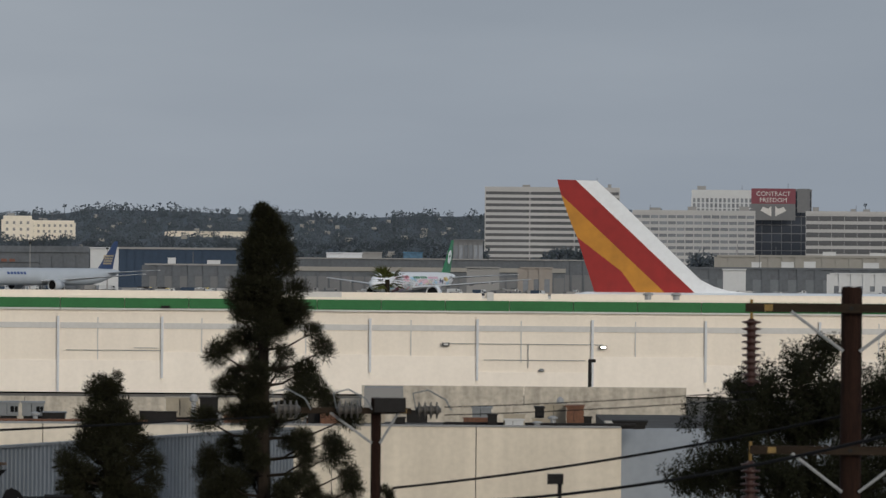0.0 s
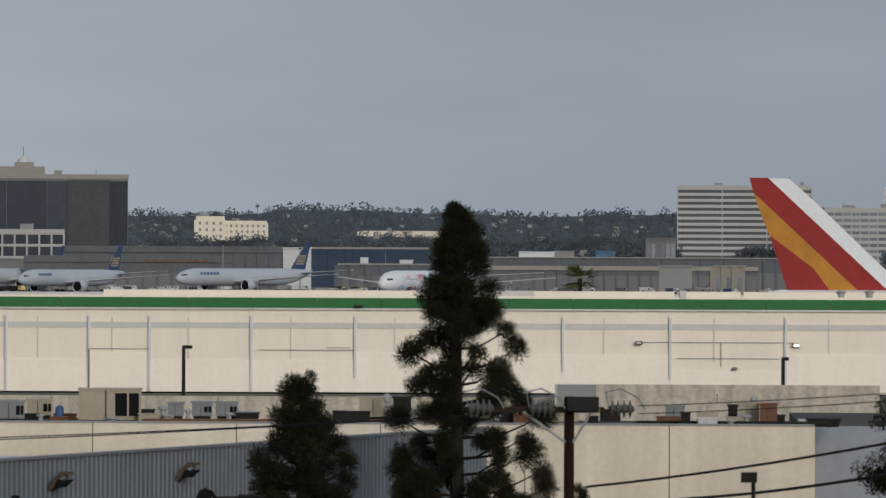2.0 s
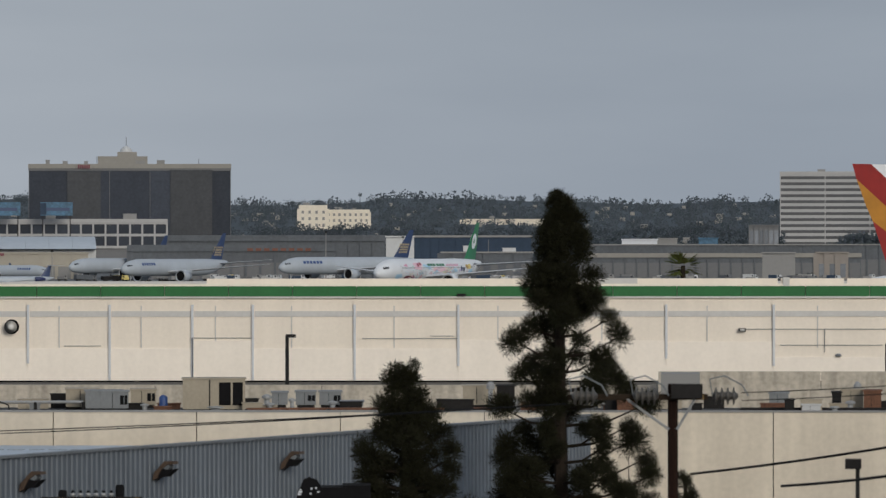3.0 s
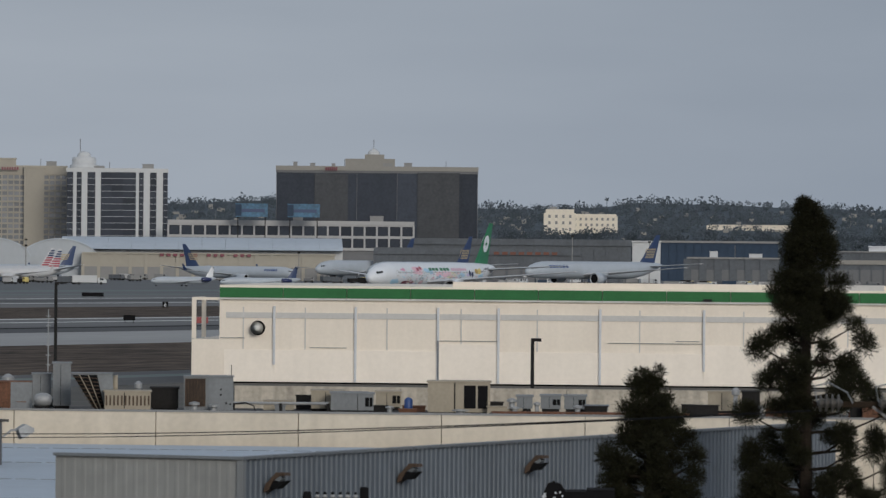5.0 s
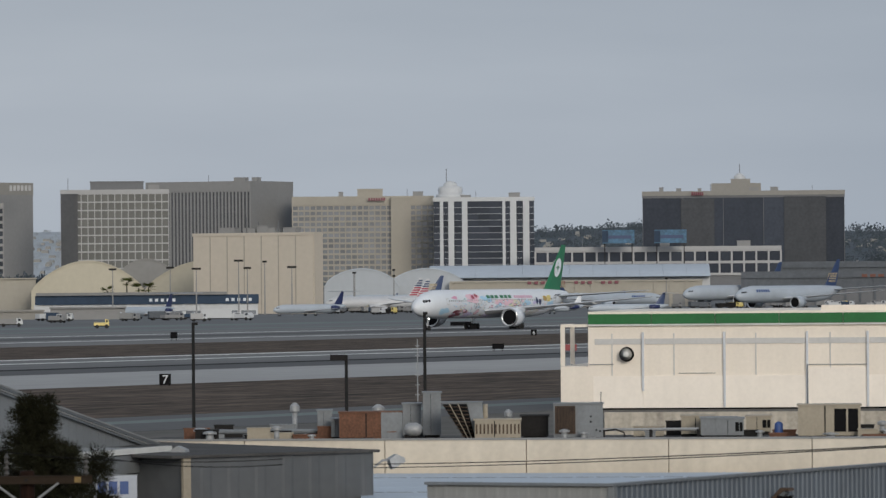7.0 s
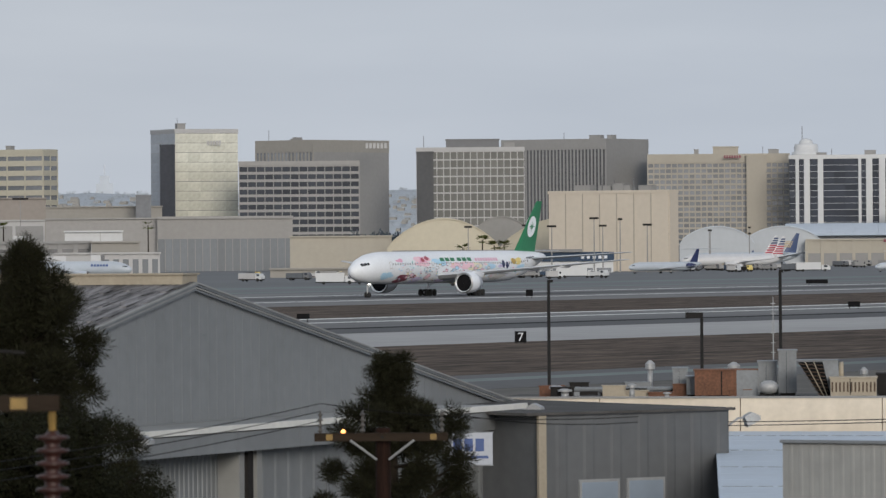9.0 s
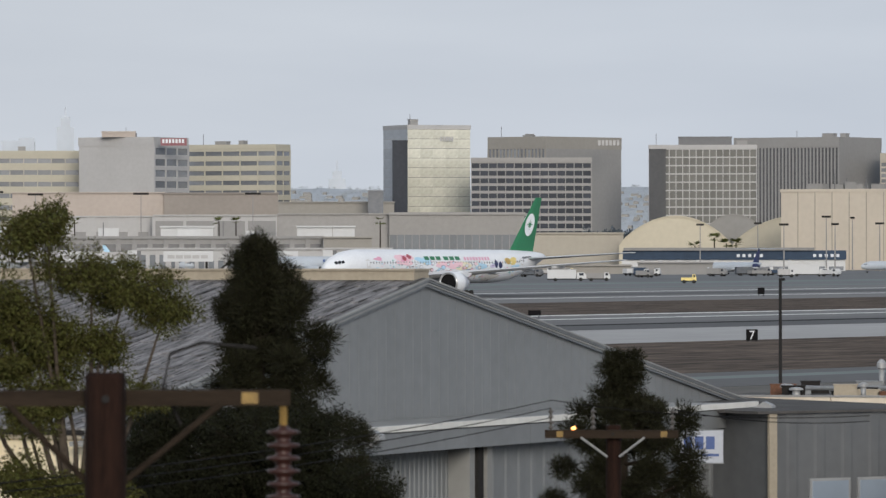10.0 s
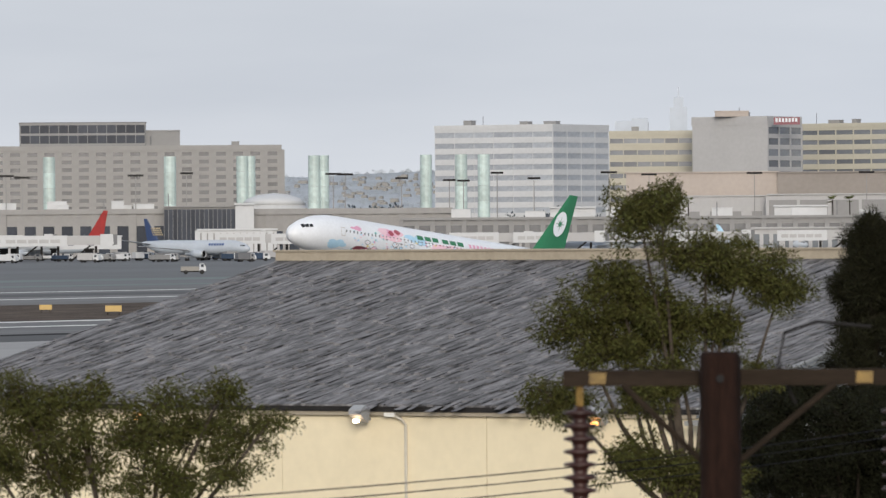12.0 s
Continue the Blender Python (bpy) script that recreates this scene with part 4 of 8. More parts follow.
block("red_sign_hotel", -17.14, -16.136, 2850, 57.6, "grey-pink hotel tower with a red roof sign", 0, 9, "bld_pale", "pane_mid", corner=-16.45, nx2=3, pier=0.1, band=0.4, z0=8, cap=4, kit=1)
block("yellow_hotel_wing", -17.9, -17.14, 2900, 52, "yellow hotel wing with long rows of balconies", 6, 7, "bld_yellow", "pane_mid", pier=0.05, band=0.6, z0=12, kit=1)
block("white_office", -19.519, -17.904, 2700, 52.4, "white office block with pale grey ribbon windows", 6, 9, "bld_white", "pane_white", corner=-18.425, nx2=4, pier=0.015, band=0.52, z0=8, kit=3, out=0.3)
block("grid_hotel", -24.4, -20.93, 2600, 43, "grey concrete hotel with rows of small windows", 22, 9, "bld_stone", "pane_bay", pier=0.42, band=0.5, z0=12, kit=2)
M["hangar_tan"] = material("hangar_tan", (0.53, 0.475, 0.40), 0.8, vary=0.06, scale=0.05, fine=12, streak=0.5)
ob = block("tall_hangar", -10.682, -9.49, 2100, 27.5, "tall cream hangar with a flat roof", 0, 1, "hangar_tan", "pane_mid", corner=-9.57, nx2=0, kit=6, cap=1)
for k in range(1, 7):
    part("wall_rib", boxes((-46.2 + 6.6 * k - 0.15, -46.2 + 6.6 * k + 0.15, -0.5, -0.3, 0, 26.4)), M["bld_cream"], ob)


# solid cores, penthouses and glass bays that set the towers apart
def add_box(name, az0, az1, r, z0, z1, mat, label, category="building part", depth=6.0):
    w = r * radians(az1 - az0) / 2
    ob = thing(name, facing((az0 + az1) / 2, r, z0), label, category)
    part("body", boxes((-w, w, 0, depth, 0, z1 - z0)), M[mat], ob)
    part("cornice", boxes((-w - 0.2, w + 0.2, -0.2, depth + 0.2, z1 - z0 - 0.5, z1 - z0 + 0.1)), M[mat], ob)
    return ob


add_box("lift_tower", -8.854, -8.667, 3196, 0, 53.71, "bld_cream", "solid tan lift tower of the slab hotel", "tower")
add_box("penthouse", -9.160, -8.927, 3203, 54.6, 58.37, "bld_cream", "cream penthouse on the slab hotel roof", "penthouse")
ph = add_box("penthouse", -23.333, -22.171, 2604, 43.0, 52.90, "bld_dark", "long dark glazed penthouse on the grid hotel", "penthouse", 14)
facade(ph, -26.0, 26.0, 0.6, 9.2, 13, 2, "bld_grey", "pane_dark", pier=0.06, band=0.22, out=0.3)
add_box("penthouse", -22.171, -21.859, 2606, 43.0, 49.41, "bld_grey", "low grey penthouse on the grid hotel", "penthouse", 12)
add_box("penthouse", -11.619, -11.129, 3004, 56.0, 59.96, "bld_dark", "dark penthouse on the bronze office", "penthouse", 12)
add_box("glass_bay", -6.180, -5.873, 3499, 4, 55.70, "pane_smoke", "paler grey glass bay of the glass hotel", "glass bay", 0.9)
add_box("glass_bay", -5.232, -4.847, 3499, 4, 56.61, "pane_smoke", "paler grey glass bay of the glass hotel", "glass bay", 0.9)
add_box("glass_bay", -11.889, -11.735, 2999, 4, 54.0, "pane_smoke", "dark glass flank of the bronze office", "glass bay", 0.9)
add_box("penthouse", -16.93, -16.62, 2856, 57.6, 60.2, "bld_pink", "pink-grey rooftop block of the sign hotel", "penthouse", 12)
add_box("glass_bay", -14.255, -14.115, 2897, 8, 56.66, "pane_dark", "dark glass recess of the mirror tower", "glass bay", 4)

# ---- hangars, terminals and the far hills ----
M["hangar_roof"] = material("hangar_roof", (0.46, 0.51, 0.57), 0.6, vary=0.06, scale=0.04, fine=10)
M["arch_cream"] = material("arch_cream", (0.50, 0.46, 0.365), 0.8, vary=0.06, scale=0.05, fine=10)
M["arch_white"] = material("arch_white", (0.40, 0.43, 0.465), 0.7, vary=0.05, scale=0.05, fine=10)
M["hangar_cream"] = material("hangar_cream", (0.37, 0.345, 0.295), 0.8, vary=0.06, scale=0.05, fine=10, streak=0.4)
M["hangar_grey"] = material("hangar_grey", (0.22, 0.22, 0.22), 0.8, vary=0.08, scale=0.05, fine=10)
M["blue_wall"] = material("blue_wall", (0.03, 0.052, 0.09), 0.85, vary=0.15, scale=0.05, fine=10)
# the bluish tone of the hills is haze put into their colour
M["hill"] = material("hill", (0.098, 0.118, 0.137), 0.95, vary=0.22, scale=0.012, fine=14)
# western slope: the haze in front of it is painted as pale ground
M["haze_hill"] = material("haze_hill", (0.42, 0.45, 0.48), 0.95, vary=0.12, scale=0.02, fine=12)
M["brick_wall"] = material("brick_wall", (0.17, 0.075, 0.055), 0.85, vary=0.15, scale=0.3, fine=10)
M["billboard"] = material("billboard", (0.04, 0.12, 0.21), 0.5, vary=0.5, scale=0.12, fine=6, bump=0.0)


def low(name, az0, az1, r, z1, label, mat="bld_grey", depth=20, z0=0.0, bays=0, bay_mat="pane_mid", bay=(0.1, 0.6), cap=0.5, cap_mat=None, bay_fill=0.8, kit=0, category="building", kind=""):
    """A low building, with a roof edge and a row of bays (doors or windows) cut by piers."""
    w = r * radians(az1 - az0)
    ob = thing(name, facing((az0 + az1) / 2, r), label, category)
    part("wall", boxes((-w / 2, w / 2, 0, depth, z0, z1 - cap)), M[mat], ob)
    part("roof_edge", boxes((-w / 2 - 0.3, w / 2 + 0.3, -0.8, depth + 0.3, z1 - cap, z1)), M[cap_mat or mat], ob)
    if bays:
        h = z1 - cap - z0
        bw = w / bays
        me = mesh_of("bay", boxes((-bw * bay_fill / 2, bw * bay_fill / 2, -0.1, 0.05, 0, h * (bay[1] - bay[0]))), M[bay_mat])
        mp = mesh_of("pier", boxes((-bw * (1 - bay_fill) / 2, bw * (1 - bay_fill) / 2, -0.5, 0.05, 0, h)), M[mat])
        for k in range(bays):
            twin("bay", me, ob, -w / 2 + (k + 0.5) * bw, 0, z0 + h * bay[0])
            twin("pier", mp, ob, -w / 2 + k * bw, 0, z0)
    if kit:
        roof_kit(ob, -w / 2, w / 2, 0, depth, z1, int(abs(az0) * 100), kit, "bld_white")
    return ob, w


def arch_hangar(name, az0, az1, r, z_side, z_top, label, wall, roof, depth=60, n=20, door=0.0, power=0.75):
    """A barrel-roofed hangar seen from its arched end."""
    w = r * radians(az1 - az0)
    ob = thing(name, facing((az0 + az1) / 2, r), label, "hangar")
    arc = [(-w / 2 + w * i / n, z_side + (z_top - z_side) * math.sin(math.pi * i / n) ** power) for i in range(n + 1)]
    part("end_wall", prism(bmesh.new(), [(-w / 2, 0), (w / 2, 0)] + arc[::-1], 1, 0, 1.0), M[wall], ob)
    part("roof", prism(bmesh.new(), arc + [(x, z + 0.4) for x, z in arc[::-1]], 1, -0.4, depth), M[roof], ob)
    if door:
        part("door", boxes((-w * door, w * door, -0.25, 0, 0, z_side * 0.8)), M["trim_grey"], ob)
    return ob


# the airline maintenance base with its long barrel roofs
w_side = 8.51
arch_hangar("arch_hangar", -9.472, -8.781, 2420, w_side, 15.49, "white arched hangar end beside the long roof", "arch_white", "hangar_roof", depth=20, power=0.6)
arch_hangar("arch_hangar", -8.885, -8.163, 2423, w_side, 15.39, "white arched hangar end beside the long roof", "arch_white", "hangar_roof", depth=20, power=0.6)
ob, w = low("maintenance_base", -8.306, -5.989, 2415, 10.47, "long cream maintenance hangar front with red lettering bars", "hangar_cream", 20, bays=16, bay=(0.0, 0.5), bay_mat="bld_grey", cap=0.6)
for k in range(14):
    if k not in (6, 10):
        part("letter_bar", boxes((-19 + k * 2.6, -19 + k * 2.6 + 1.5, -0.95, -0.75, 9.1, 10.2)), M["maroon"], ob)
roof = thing("barrel_roof", facing(-7.213, 2440), "long pale barrel roof over the maintenance base", "roof")
hw = 2440 * radians(-5.911 - -8.515) / 2
part("wall", boxes((-hw, hw, 10, 60, 0, 12.46)), M["bld_white"], roof)
zb, zt = 11.80, 16.68
arc = [(5 + 60 * i / 12, zb + (zt - zb) * math.sin(math.pi * i / 12) ** 0.8) for i in range(13)]
for k in range(12):
    part("roof_panel", prism(bmesh.new(), arc, 0, -hw + 2 * hw * k / 12 + 0.06, -hw + 2 * hw * (k + 1) / 12), M["hangar_roof"], roof)

# cream twin-arched hangar and the low airline sheds
arch_hangar("arch_hangar", -12.167, -11.126, 2180, 8, 18.44, "cream arched hangar with a wide door", "arch_cream", "arch_cream", door=0.12)
arch_hangar("arch_hangar", -11.126, -9.992, 2175, 8, 18.20, "cream arched hangar beside the tall hangar", "arch_cream", "arch_cream")
arch_hangar("arch_hangar", -11.448, -10.772, 2230, 10, 19.22, "grey arched hangar roof between cream hangars", "hangar_grey", "hangar_grey")
low("cream_shed", -13.063, -12.125, 2250, 13.00, "long low cream shed beside the hangars", "hangar_cream", 30)
ob, w = low("airline_shed", -12.125, -10.085, 2050, 6.77, "low white airline shed under a dark blue sign band", "bld_white", 20, bays=12, bay=(0.05, 0.4), cap=3.0, cap_mat="blue_wall")
for x in (1080, 1215):
    for k in range(5):
        a = (x - 1076) * 2050 / 11000 + k * 1.9
        part("letter_bar", boxes((a, a + 1.0, -0.95, -0.78, 4.6, 5.6)), M["sign_white"], ob)
part("roof_slab", boxes((-w / 2, w * 0.36, -2, 22, 6.77 + 0.02, 7.71)), M["hangar_grey"], ob)
low("brick_shed", -11.891, -11.475, 1900, 1.89, "low brown brick ground service shed", "brick_wall", 10)
low("grey_shed", -11.994, -11.306, 1850, 3.84, "low grey steel ground service shed", "bld_grey", 12)
low("grey_shed", -13.249, -12.054, 1880, 2.90, "long low pale service shed on the apron", "bld_tan", 12)

# the big grey hangar and the pale parapets west of it
ob, w = low("grey_hangar", -14.281, -13.037, 2350, 20.82, "grey concrete hangar with tall glazed doors", "bld_stone", 60, bays=18, bay=(0.0, 0.62), bay_mat="bay_blue", bay_fill=0.92, cap=1.0)
low("grey_hangar_wing", -15.311, -14.281, 2355, 20.45, "plain grey hangar wing", "bld_stone", 50, bays=0)
low("tan_hangar", -17.752, -16.358, 2480, 29.52, "tall plain tan hangar", "bld_pink", 60)
low("brown_hangar", -16.358, -15.306, 2478, 29.29, "tall plain brown-grey hangar", "bld_brown", 60)
low("hangar_doors", -16.452, -15.316, 2440, 20.35, "pale hangar front with broad sliding doors", "bld_pale", 20, bays=4, bay=(0, 0.9), bay_mat="bld_grey", bay_fill=0.9)
low("white_shed", -17.414, -16.452, 2450, 19.94, "long pale hangar annex", "bld_pale", 20, bays=5, bay=(0.1, 0.7), bay_mat="bld_grey", bay_fill=0.5)
low("tan_block", -15.306, -14.238, 2600, 26.42, "low tan rooftop block behind the hangar", "bld_tan", 30)
low("glass_cabin", -14.479, -14.339, 2580, 30.99, "small glazed cabin on a roof", "pane_mid", 8)

# passenger terminals
low("rooftop_box", -16.389, -15.905, 1950, 14.85, "white boxy plant room on the terminal roof", "bld_white", 10)
low("rooftop_box", -15.134, -14.811, 1950, 14.84, "white boxy plant room on the terminal roof", "bld_white", 10)
low("rooftop_box", -14.806, -14.603, 1950, 14.84, "white boxy plant room on the terminal roof", "bld_white", 10)
low("rooftop_box", -18.454, -18.038, 1950, 14.85, "white boxy plant room on the terminal roof", "bld_white", 10)
low("terminal", -19.828, -14.889, 1900, 11.63, "long pale passenger terminal with dark glazing", "bld_grey", 30, bays=34, bay=(0.1, 0.85), bay_mat="pane_bay", bay_fill=0.7, cap=0.8, kit=9)
low("terminal_wing", -14.889, -14.446, 1890, 11.45, "tan plastered terminal wing", "bld_tan", 25)
low("gate_building", -16.599, -14.261, 1830, 8.12, "white gate building along the apron", "bld_pale", 12, bays=26, bay=(0.1, 0.8), bay_mat="bay_blue", bay_fill=0.6, cap=0.5)
low("terminal", -24.348, -21.963, 1950, 15.09, "long stone-grey terminal with deep slotted windows", "bld_stone", 30, bays=14, bay=(0.05, 0.72), bay_mat="pane_dark", bay_fill=0.6, cap=1.6, kit=8)
low("glass_concourse", -22.010, -21.354, 1935, 15.80, "dark glazed terminal concourse with fine mullions", "bld_grey", 20, bays=16, bay=(0.04, 0.96), bay_mat="pane_dark", bay_fill=0.9, cap=0.4)
low("terminal_core", -21.354, -21.183, 1930, 16.56, "plain pale terminal stair core", "bld_white", 14)
low("terminal", -21.193, -19.360, 1940, 14.80, "long grey terminal with slotted windows over the gates", "bld_stone", 30, bays=12, bay=(0.05, 0.6), bay_mat="pane_dark", bay_fill=0.6, cap=1.8)
low("white_annex", -21.703, -20.974, 1880, 8.73, "white terminal annex with a ribbed front", "bld_white", 14, bays=12, bay=(0.1, 0.9), bay_mat="bld_grey", bay_fill=0.2)
low("gate_building", -23.520, -22.404, 1790, 7.09, "white gate pier with jet bridges", "bld_white", 8, z0=3.19, bays=6, bay=(0.3, 0.7), bay_fill=0.3, cap=0.3)
low("bridge_tower", -23.520, -23.365, 1788, 3.62, "dark steel legs under the gate pier", "dark_steel", 4)
low("bridge_tower", -23.053, -23.002, 1788, 3.53, "dark steel leg under the gate pier", "dark_steel", 3)
low("bridge_tower", -22.742, -22.664, 1788, 3.45, "dark steel leg under the gate pier", "dark_steel", 3)
dome = thing("terminal_dome", facing(-21.000, 2000), "shallow white dome on the terminal roof", "dome")
part("shell", lathe(bmesh.new(), [(16.35, 10.5), (18.16, 8.6), (19.44, 5.0), (19.98, 0.3)], n=28), M["bld_white"], dome, soft=True)
part("drum", lathe(bmesh.new(), [(0, 10.2), (16.35, 10.2)], n=28), M["bld_white"], dome, soft=True)

# rows of glass light columns along the boulevard
for x, r in ((-30, 2400), (89, 2430), (302, 2400), (430, 2440), (443, 2520), (557, 2420), (573, 2520), (755, 2450), (817, 2400), (857, 2430)):
    px = thing("light_column", facing(-19.443 + (x - 784) * 0.0052087, r), "tall green glass light column beside the boulevard", "light column", "boulevard columns")
    top = EYE[2] + 0.0107 * r
    for k in range(6):
        part("glass_ring", lathe(bmesh.new(), [(top * k / 6, 2.35), (top * (k + 1) / 6 - 0.04, 2.35)], n=14), M["pane_green"], px)
    part("core", lathe(bmesh.new(), [(0, 1.9), (top - 0.5, 1.9)], n=10), M["bld_grey"], px, soft=True)

# east of the base: cargo sheds and the blue hangar
low("blue_hangar", -2.987, -1.906, 2750, 17.82, "wide blue-fronted hangar with a pale roof edge", "blue_wall", 40, bays=14, bay=(0, 0.85), bay_mat="blue_wall", bay_fill=0.9, cap=0.9, cap_mat="bld_grey")
low("grey_terminal", -5.260, -3.258, 2480, 17.26, "long grey concrete terminal with a shadowed ground floor", "bld_slate", 40, bays=18, bay=(0.0, 0.4), bay_mat="bay_blue", bay_fill=0.85, cap=2.5)
ob, w = low("service_terminal", -5.624, -3.726, 2400, 13.34, "grey terminal front over dark service bays", "bld_slate", 20, bays=14, bay=(0, 0.6), bay_mat="bld_dark", bay_fill=0.85, cap=2.6)
for k in range(8):
    part("letter_bar", boxes((w * 0.08 + k * 3.2, w * 0.08 + k * 3.2 + 2.1, -1.0, -0.8, 10.91, 12.00)), M["brick_wall"], ob)
low("tail_dock", -3.247, -2.987, 2420, 16.80, "pale tail dock beside the parked airliner", "bld_white", 12)
low("service_shed", -2.738, -1.895, 2300, 10.66, "low brown service sheds with flat roofs", "bld_slate", 20, bays=6, bay=(0, 0.6), bay_mat="bld_dark", bay_fill=0.5, cap=0.6, cap_mat="bld_grey", kit=2)
# the arcades are dark bay panels, their shade put in as colour
low("long_terminal", -1.375, 1.645, 2600, 13.71, "long low grey terminal roof with a dark arcade", "bld_slate", 50, bays=26, bay=(0, 0.55), bay_mat="bld_dark", bay_fill=0.85, cap=0.5, cap_mat="bld_grey")
low("long_terminal", -1.479, 1.125, 2450, 9.97, "long low grey terminal with a pale roof edge", "bld_slate", 20, bays=24, bay=(0, 0.75), bay_mat="bld_dark", bay_fill=0.9, cap=1.7, cap_mat="bld_tan")
low("grey_shed", 0.220, 0.522, 2300, 10.42, "plain blue-grey shed on the apron", "bld_grey", 14)
low("fire_house", 0.714, 1.010, 2320, 10.48, "low brown fire house with grey bays", "bld_brown", 12, bays=3, bay=(0.1, 0.6), bay_mat="pane_mid", bay_fill=0.5)
low("cargo_terminal", 2.530, 4.760, 2900, 16.99, "long tan cargo terminal with bays", "bld_tan", 30, bays=18, bay=(0.1, 0.5), bay_fill=0.5, cap=1.0, kit=6)
low("cargo_terminal", 2.166, 4.760, 2500, 11.12, "low grey cargo sheds along the apron", "bld_slate", 30, bays=16, bay=(0.1, 0.6), bay_mat="bay_blue", bay_fill=0.5, cap=0.8, kit=5)
low("white_shed", 3.568, 4.450, 2350, 9.22, "long white low cargo shed", "bld_white", 14, bays=8, bay=(0, 0.5), bay_fill=0.4)
low("white_shed", 2.582, 2.790, 2400, 10.47, "small white cargo shed", "bld_white", 14)
low("banner_wall", -1.073, -0.745, 3000, 16.75, "long white notice board with an unreadable dark line", "sign_white", 2)
low("low_block", -0.734, -0.563, 3000, 17.14, "small grey roadside block", "bld_grey", 10, bays=3, bay=(0.3, 0.8), bay_fill=0.6)
low("blue_board", -0.365, -0.188, 3000, 17.30, "blue roadside board on posts", "billboard", 1.0)
low("dark_block", 0.099, 0.370, 3000, 23.53, "low dark glass office block", "bld_dark", 14, bays=6, bay=(0.1, 0.9), bay_fill=0.8)
# sunshine on the far apartment blocks is put into this bright cream
M["sunlit_cream"] = material("sunlit_cream", (0.74, 0.68, 0.58), 0.8, vary=0.08, scale=0.05, fine=10)
block("white_hall", -3.80, -3.400, 4200, 39.13, "sunlit white apartment block among trees", 8, 4, "sunlit_cream", "bld_grey", pier=0.6, band=0.55, z0=22, kit=1, cap=1.5)
block("white_hall", -4.045, -3.790, 4190, 42.05, "sunlit white apartment tower among trees", 4, 4, "sunlit_cream", "bld_grey", pier=0.65, band=0.55, z0=22, kit=1, cap=2.5)
low("white_school", -2.542, -1.790, 4250, 32.98, "long sunlit white roofs among trees", "sunlit_cream", 30, bays=10, bay=(0.3, 0.8), bay_mat="bld_grey", bay_fill=0.4)
for x in (548, 640):
    bb = thing("billboard", facing(-5.67 + (x + 27 - 784) * 0.0052087, 3080), "large blue advertising board on the garage roof", "billboard")
    zb = 28.62
    part("panel", boxes((-8, 8, 0, 0.6, zb, zb + 6.6)), M["billboard"], bb)
    part("band", boxes((-5, 6.5, -0.06, 0, zb + 2.3, zb + 3.9)), M["tail_blue"], bb)
    part("figure_patch", boxes((-8, -5, -0.05, 0, zb + 0.4, zb + 6.2)), M["blue_wall"], bb)
    part("frame", boxes((-7, -6.5, 0.6, 1.2, 0, zb + 6), (6.5, 7, 0.6, 1.2, 0, zb + 6)), M["dark_steel"], bb)

# crown of the glass hotel, the white roof dome next door, and hotel signs
hotel_z = 60.0
cr = thing("roof_pavilion", facing(-5.638, 3505, hotel_z), "stepped pale roof pavilion with a mast", "pavilion")
part("lower_tier", boxes((-16, 12, 4, 20, 0, 4.5)), M["bld_tan"], cr)
part("upper_tier", boxes((-5, 6, 6, 16, 4.5, 7.0)), M["bld_tan"], cr)
part("cupola", lathe(bmesh.new(), [(7, 3.5), (8.5, 3.2), (10, 1.5), (10.5, 0.2)], n=12, at=(0, 10, 0)), M["bld_white"], cr)
part("mast", tube(bmesh.new(), [(0, 10, 10), (0, 10, 15.5)], 0.18, 5), M["bld_dark"], cr)
dm = thing("radar_dome", facing(-8.303, 3165, 53.0), "white rounded roof enclosure with a mast", "roof dome")
part("shell", lathe(bmesh.new(), [(0, 7.4), (1.8, 7.2), (1.9, 6.0), (4.2, 6.3), (5.8, 5.6), (6.0, 3.6), (7.2, 3.4), (8.4, 2.2), (8.8, 0.4)], n=20, at=(0, 9, 0)), M["bld_white"], dm, soft=True)
part("mast", tube(bmesh.new(), [(-2, 9, 8), (-2, 9, 15)], 0.2, 5), M["bld_dark"], dm)


def letters(name, az, r, z, w, h, n, mat, label):
    ob = thing(name, facing(az, r, z), label, "sign")
    for k in range(n):
        part("letter_bar", boxes((-w / 2 + k * w / n, -w / 2 + (k + 0.7) * w / n, -0.3, 0, 0, h)), M[mat], ob)


letters("hotel_sign", -6.024, 3498, 57.62, 7, 2.0, 6, "maroon", "red roof sign of lettering bars")
letters("hotel_sign", -8.979, 3196, 52.19, 9, 1.6, 7, "maroon", "red roof sign of lettering bars")
letters("tower_sign", -12.256, 3048, 56.51, 11, 2.6, 6, "bld_pale", "pale tower sign of lettering bars")
letters("bank_sign", -13.803, 2905.5, 56.38, 12, 2.2, 9, "bld_pale", "pale tower sign of lettering bars")
red = thing("red_roof_sign", facing(-16.269, 2846, 53.53), "red sign band at the hotel's roof", "sign")
part("panel", boxes((-6, 6, -0.4, 0, 0, 3.4)), M["maroon"], red)
for k in range(7):
    part("letter_bar", boxes((-5.2 + k * 1.5, -4.2 + k * 1.5, -0.5, -0.4, 1.2, 3.0)), M["sign_white"], red)

# the large board on the black tower
sb = thing("roof_board", facing(3.039, 3890, 40.97), "tall dark advertising board with a crimson head", "billboard")
bw = 78 * 3890 / 11000
bh = (390 - 334) * 3890 / 11000
part("panel", boxes((-bw / 2, bw / 2, -1, 0, 0, bh)), M["bld_dark"], sb)
part("head_panel", boxes((-bw / 2, bw / 2, -1.15, -1, bh * 0.52, bh)), M["maroon"], sb, "dull crimson head panel")
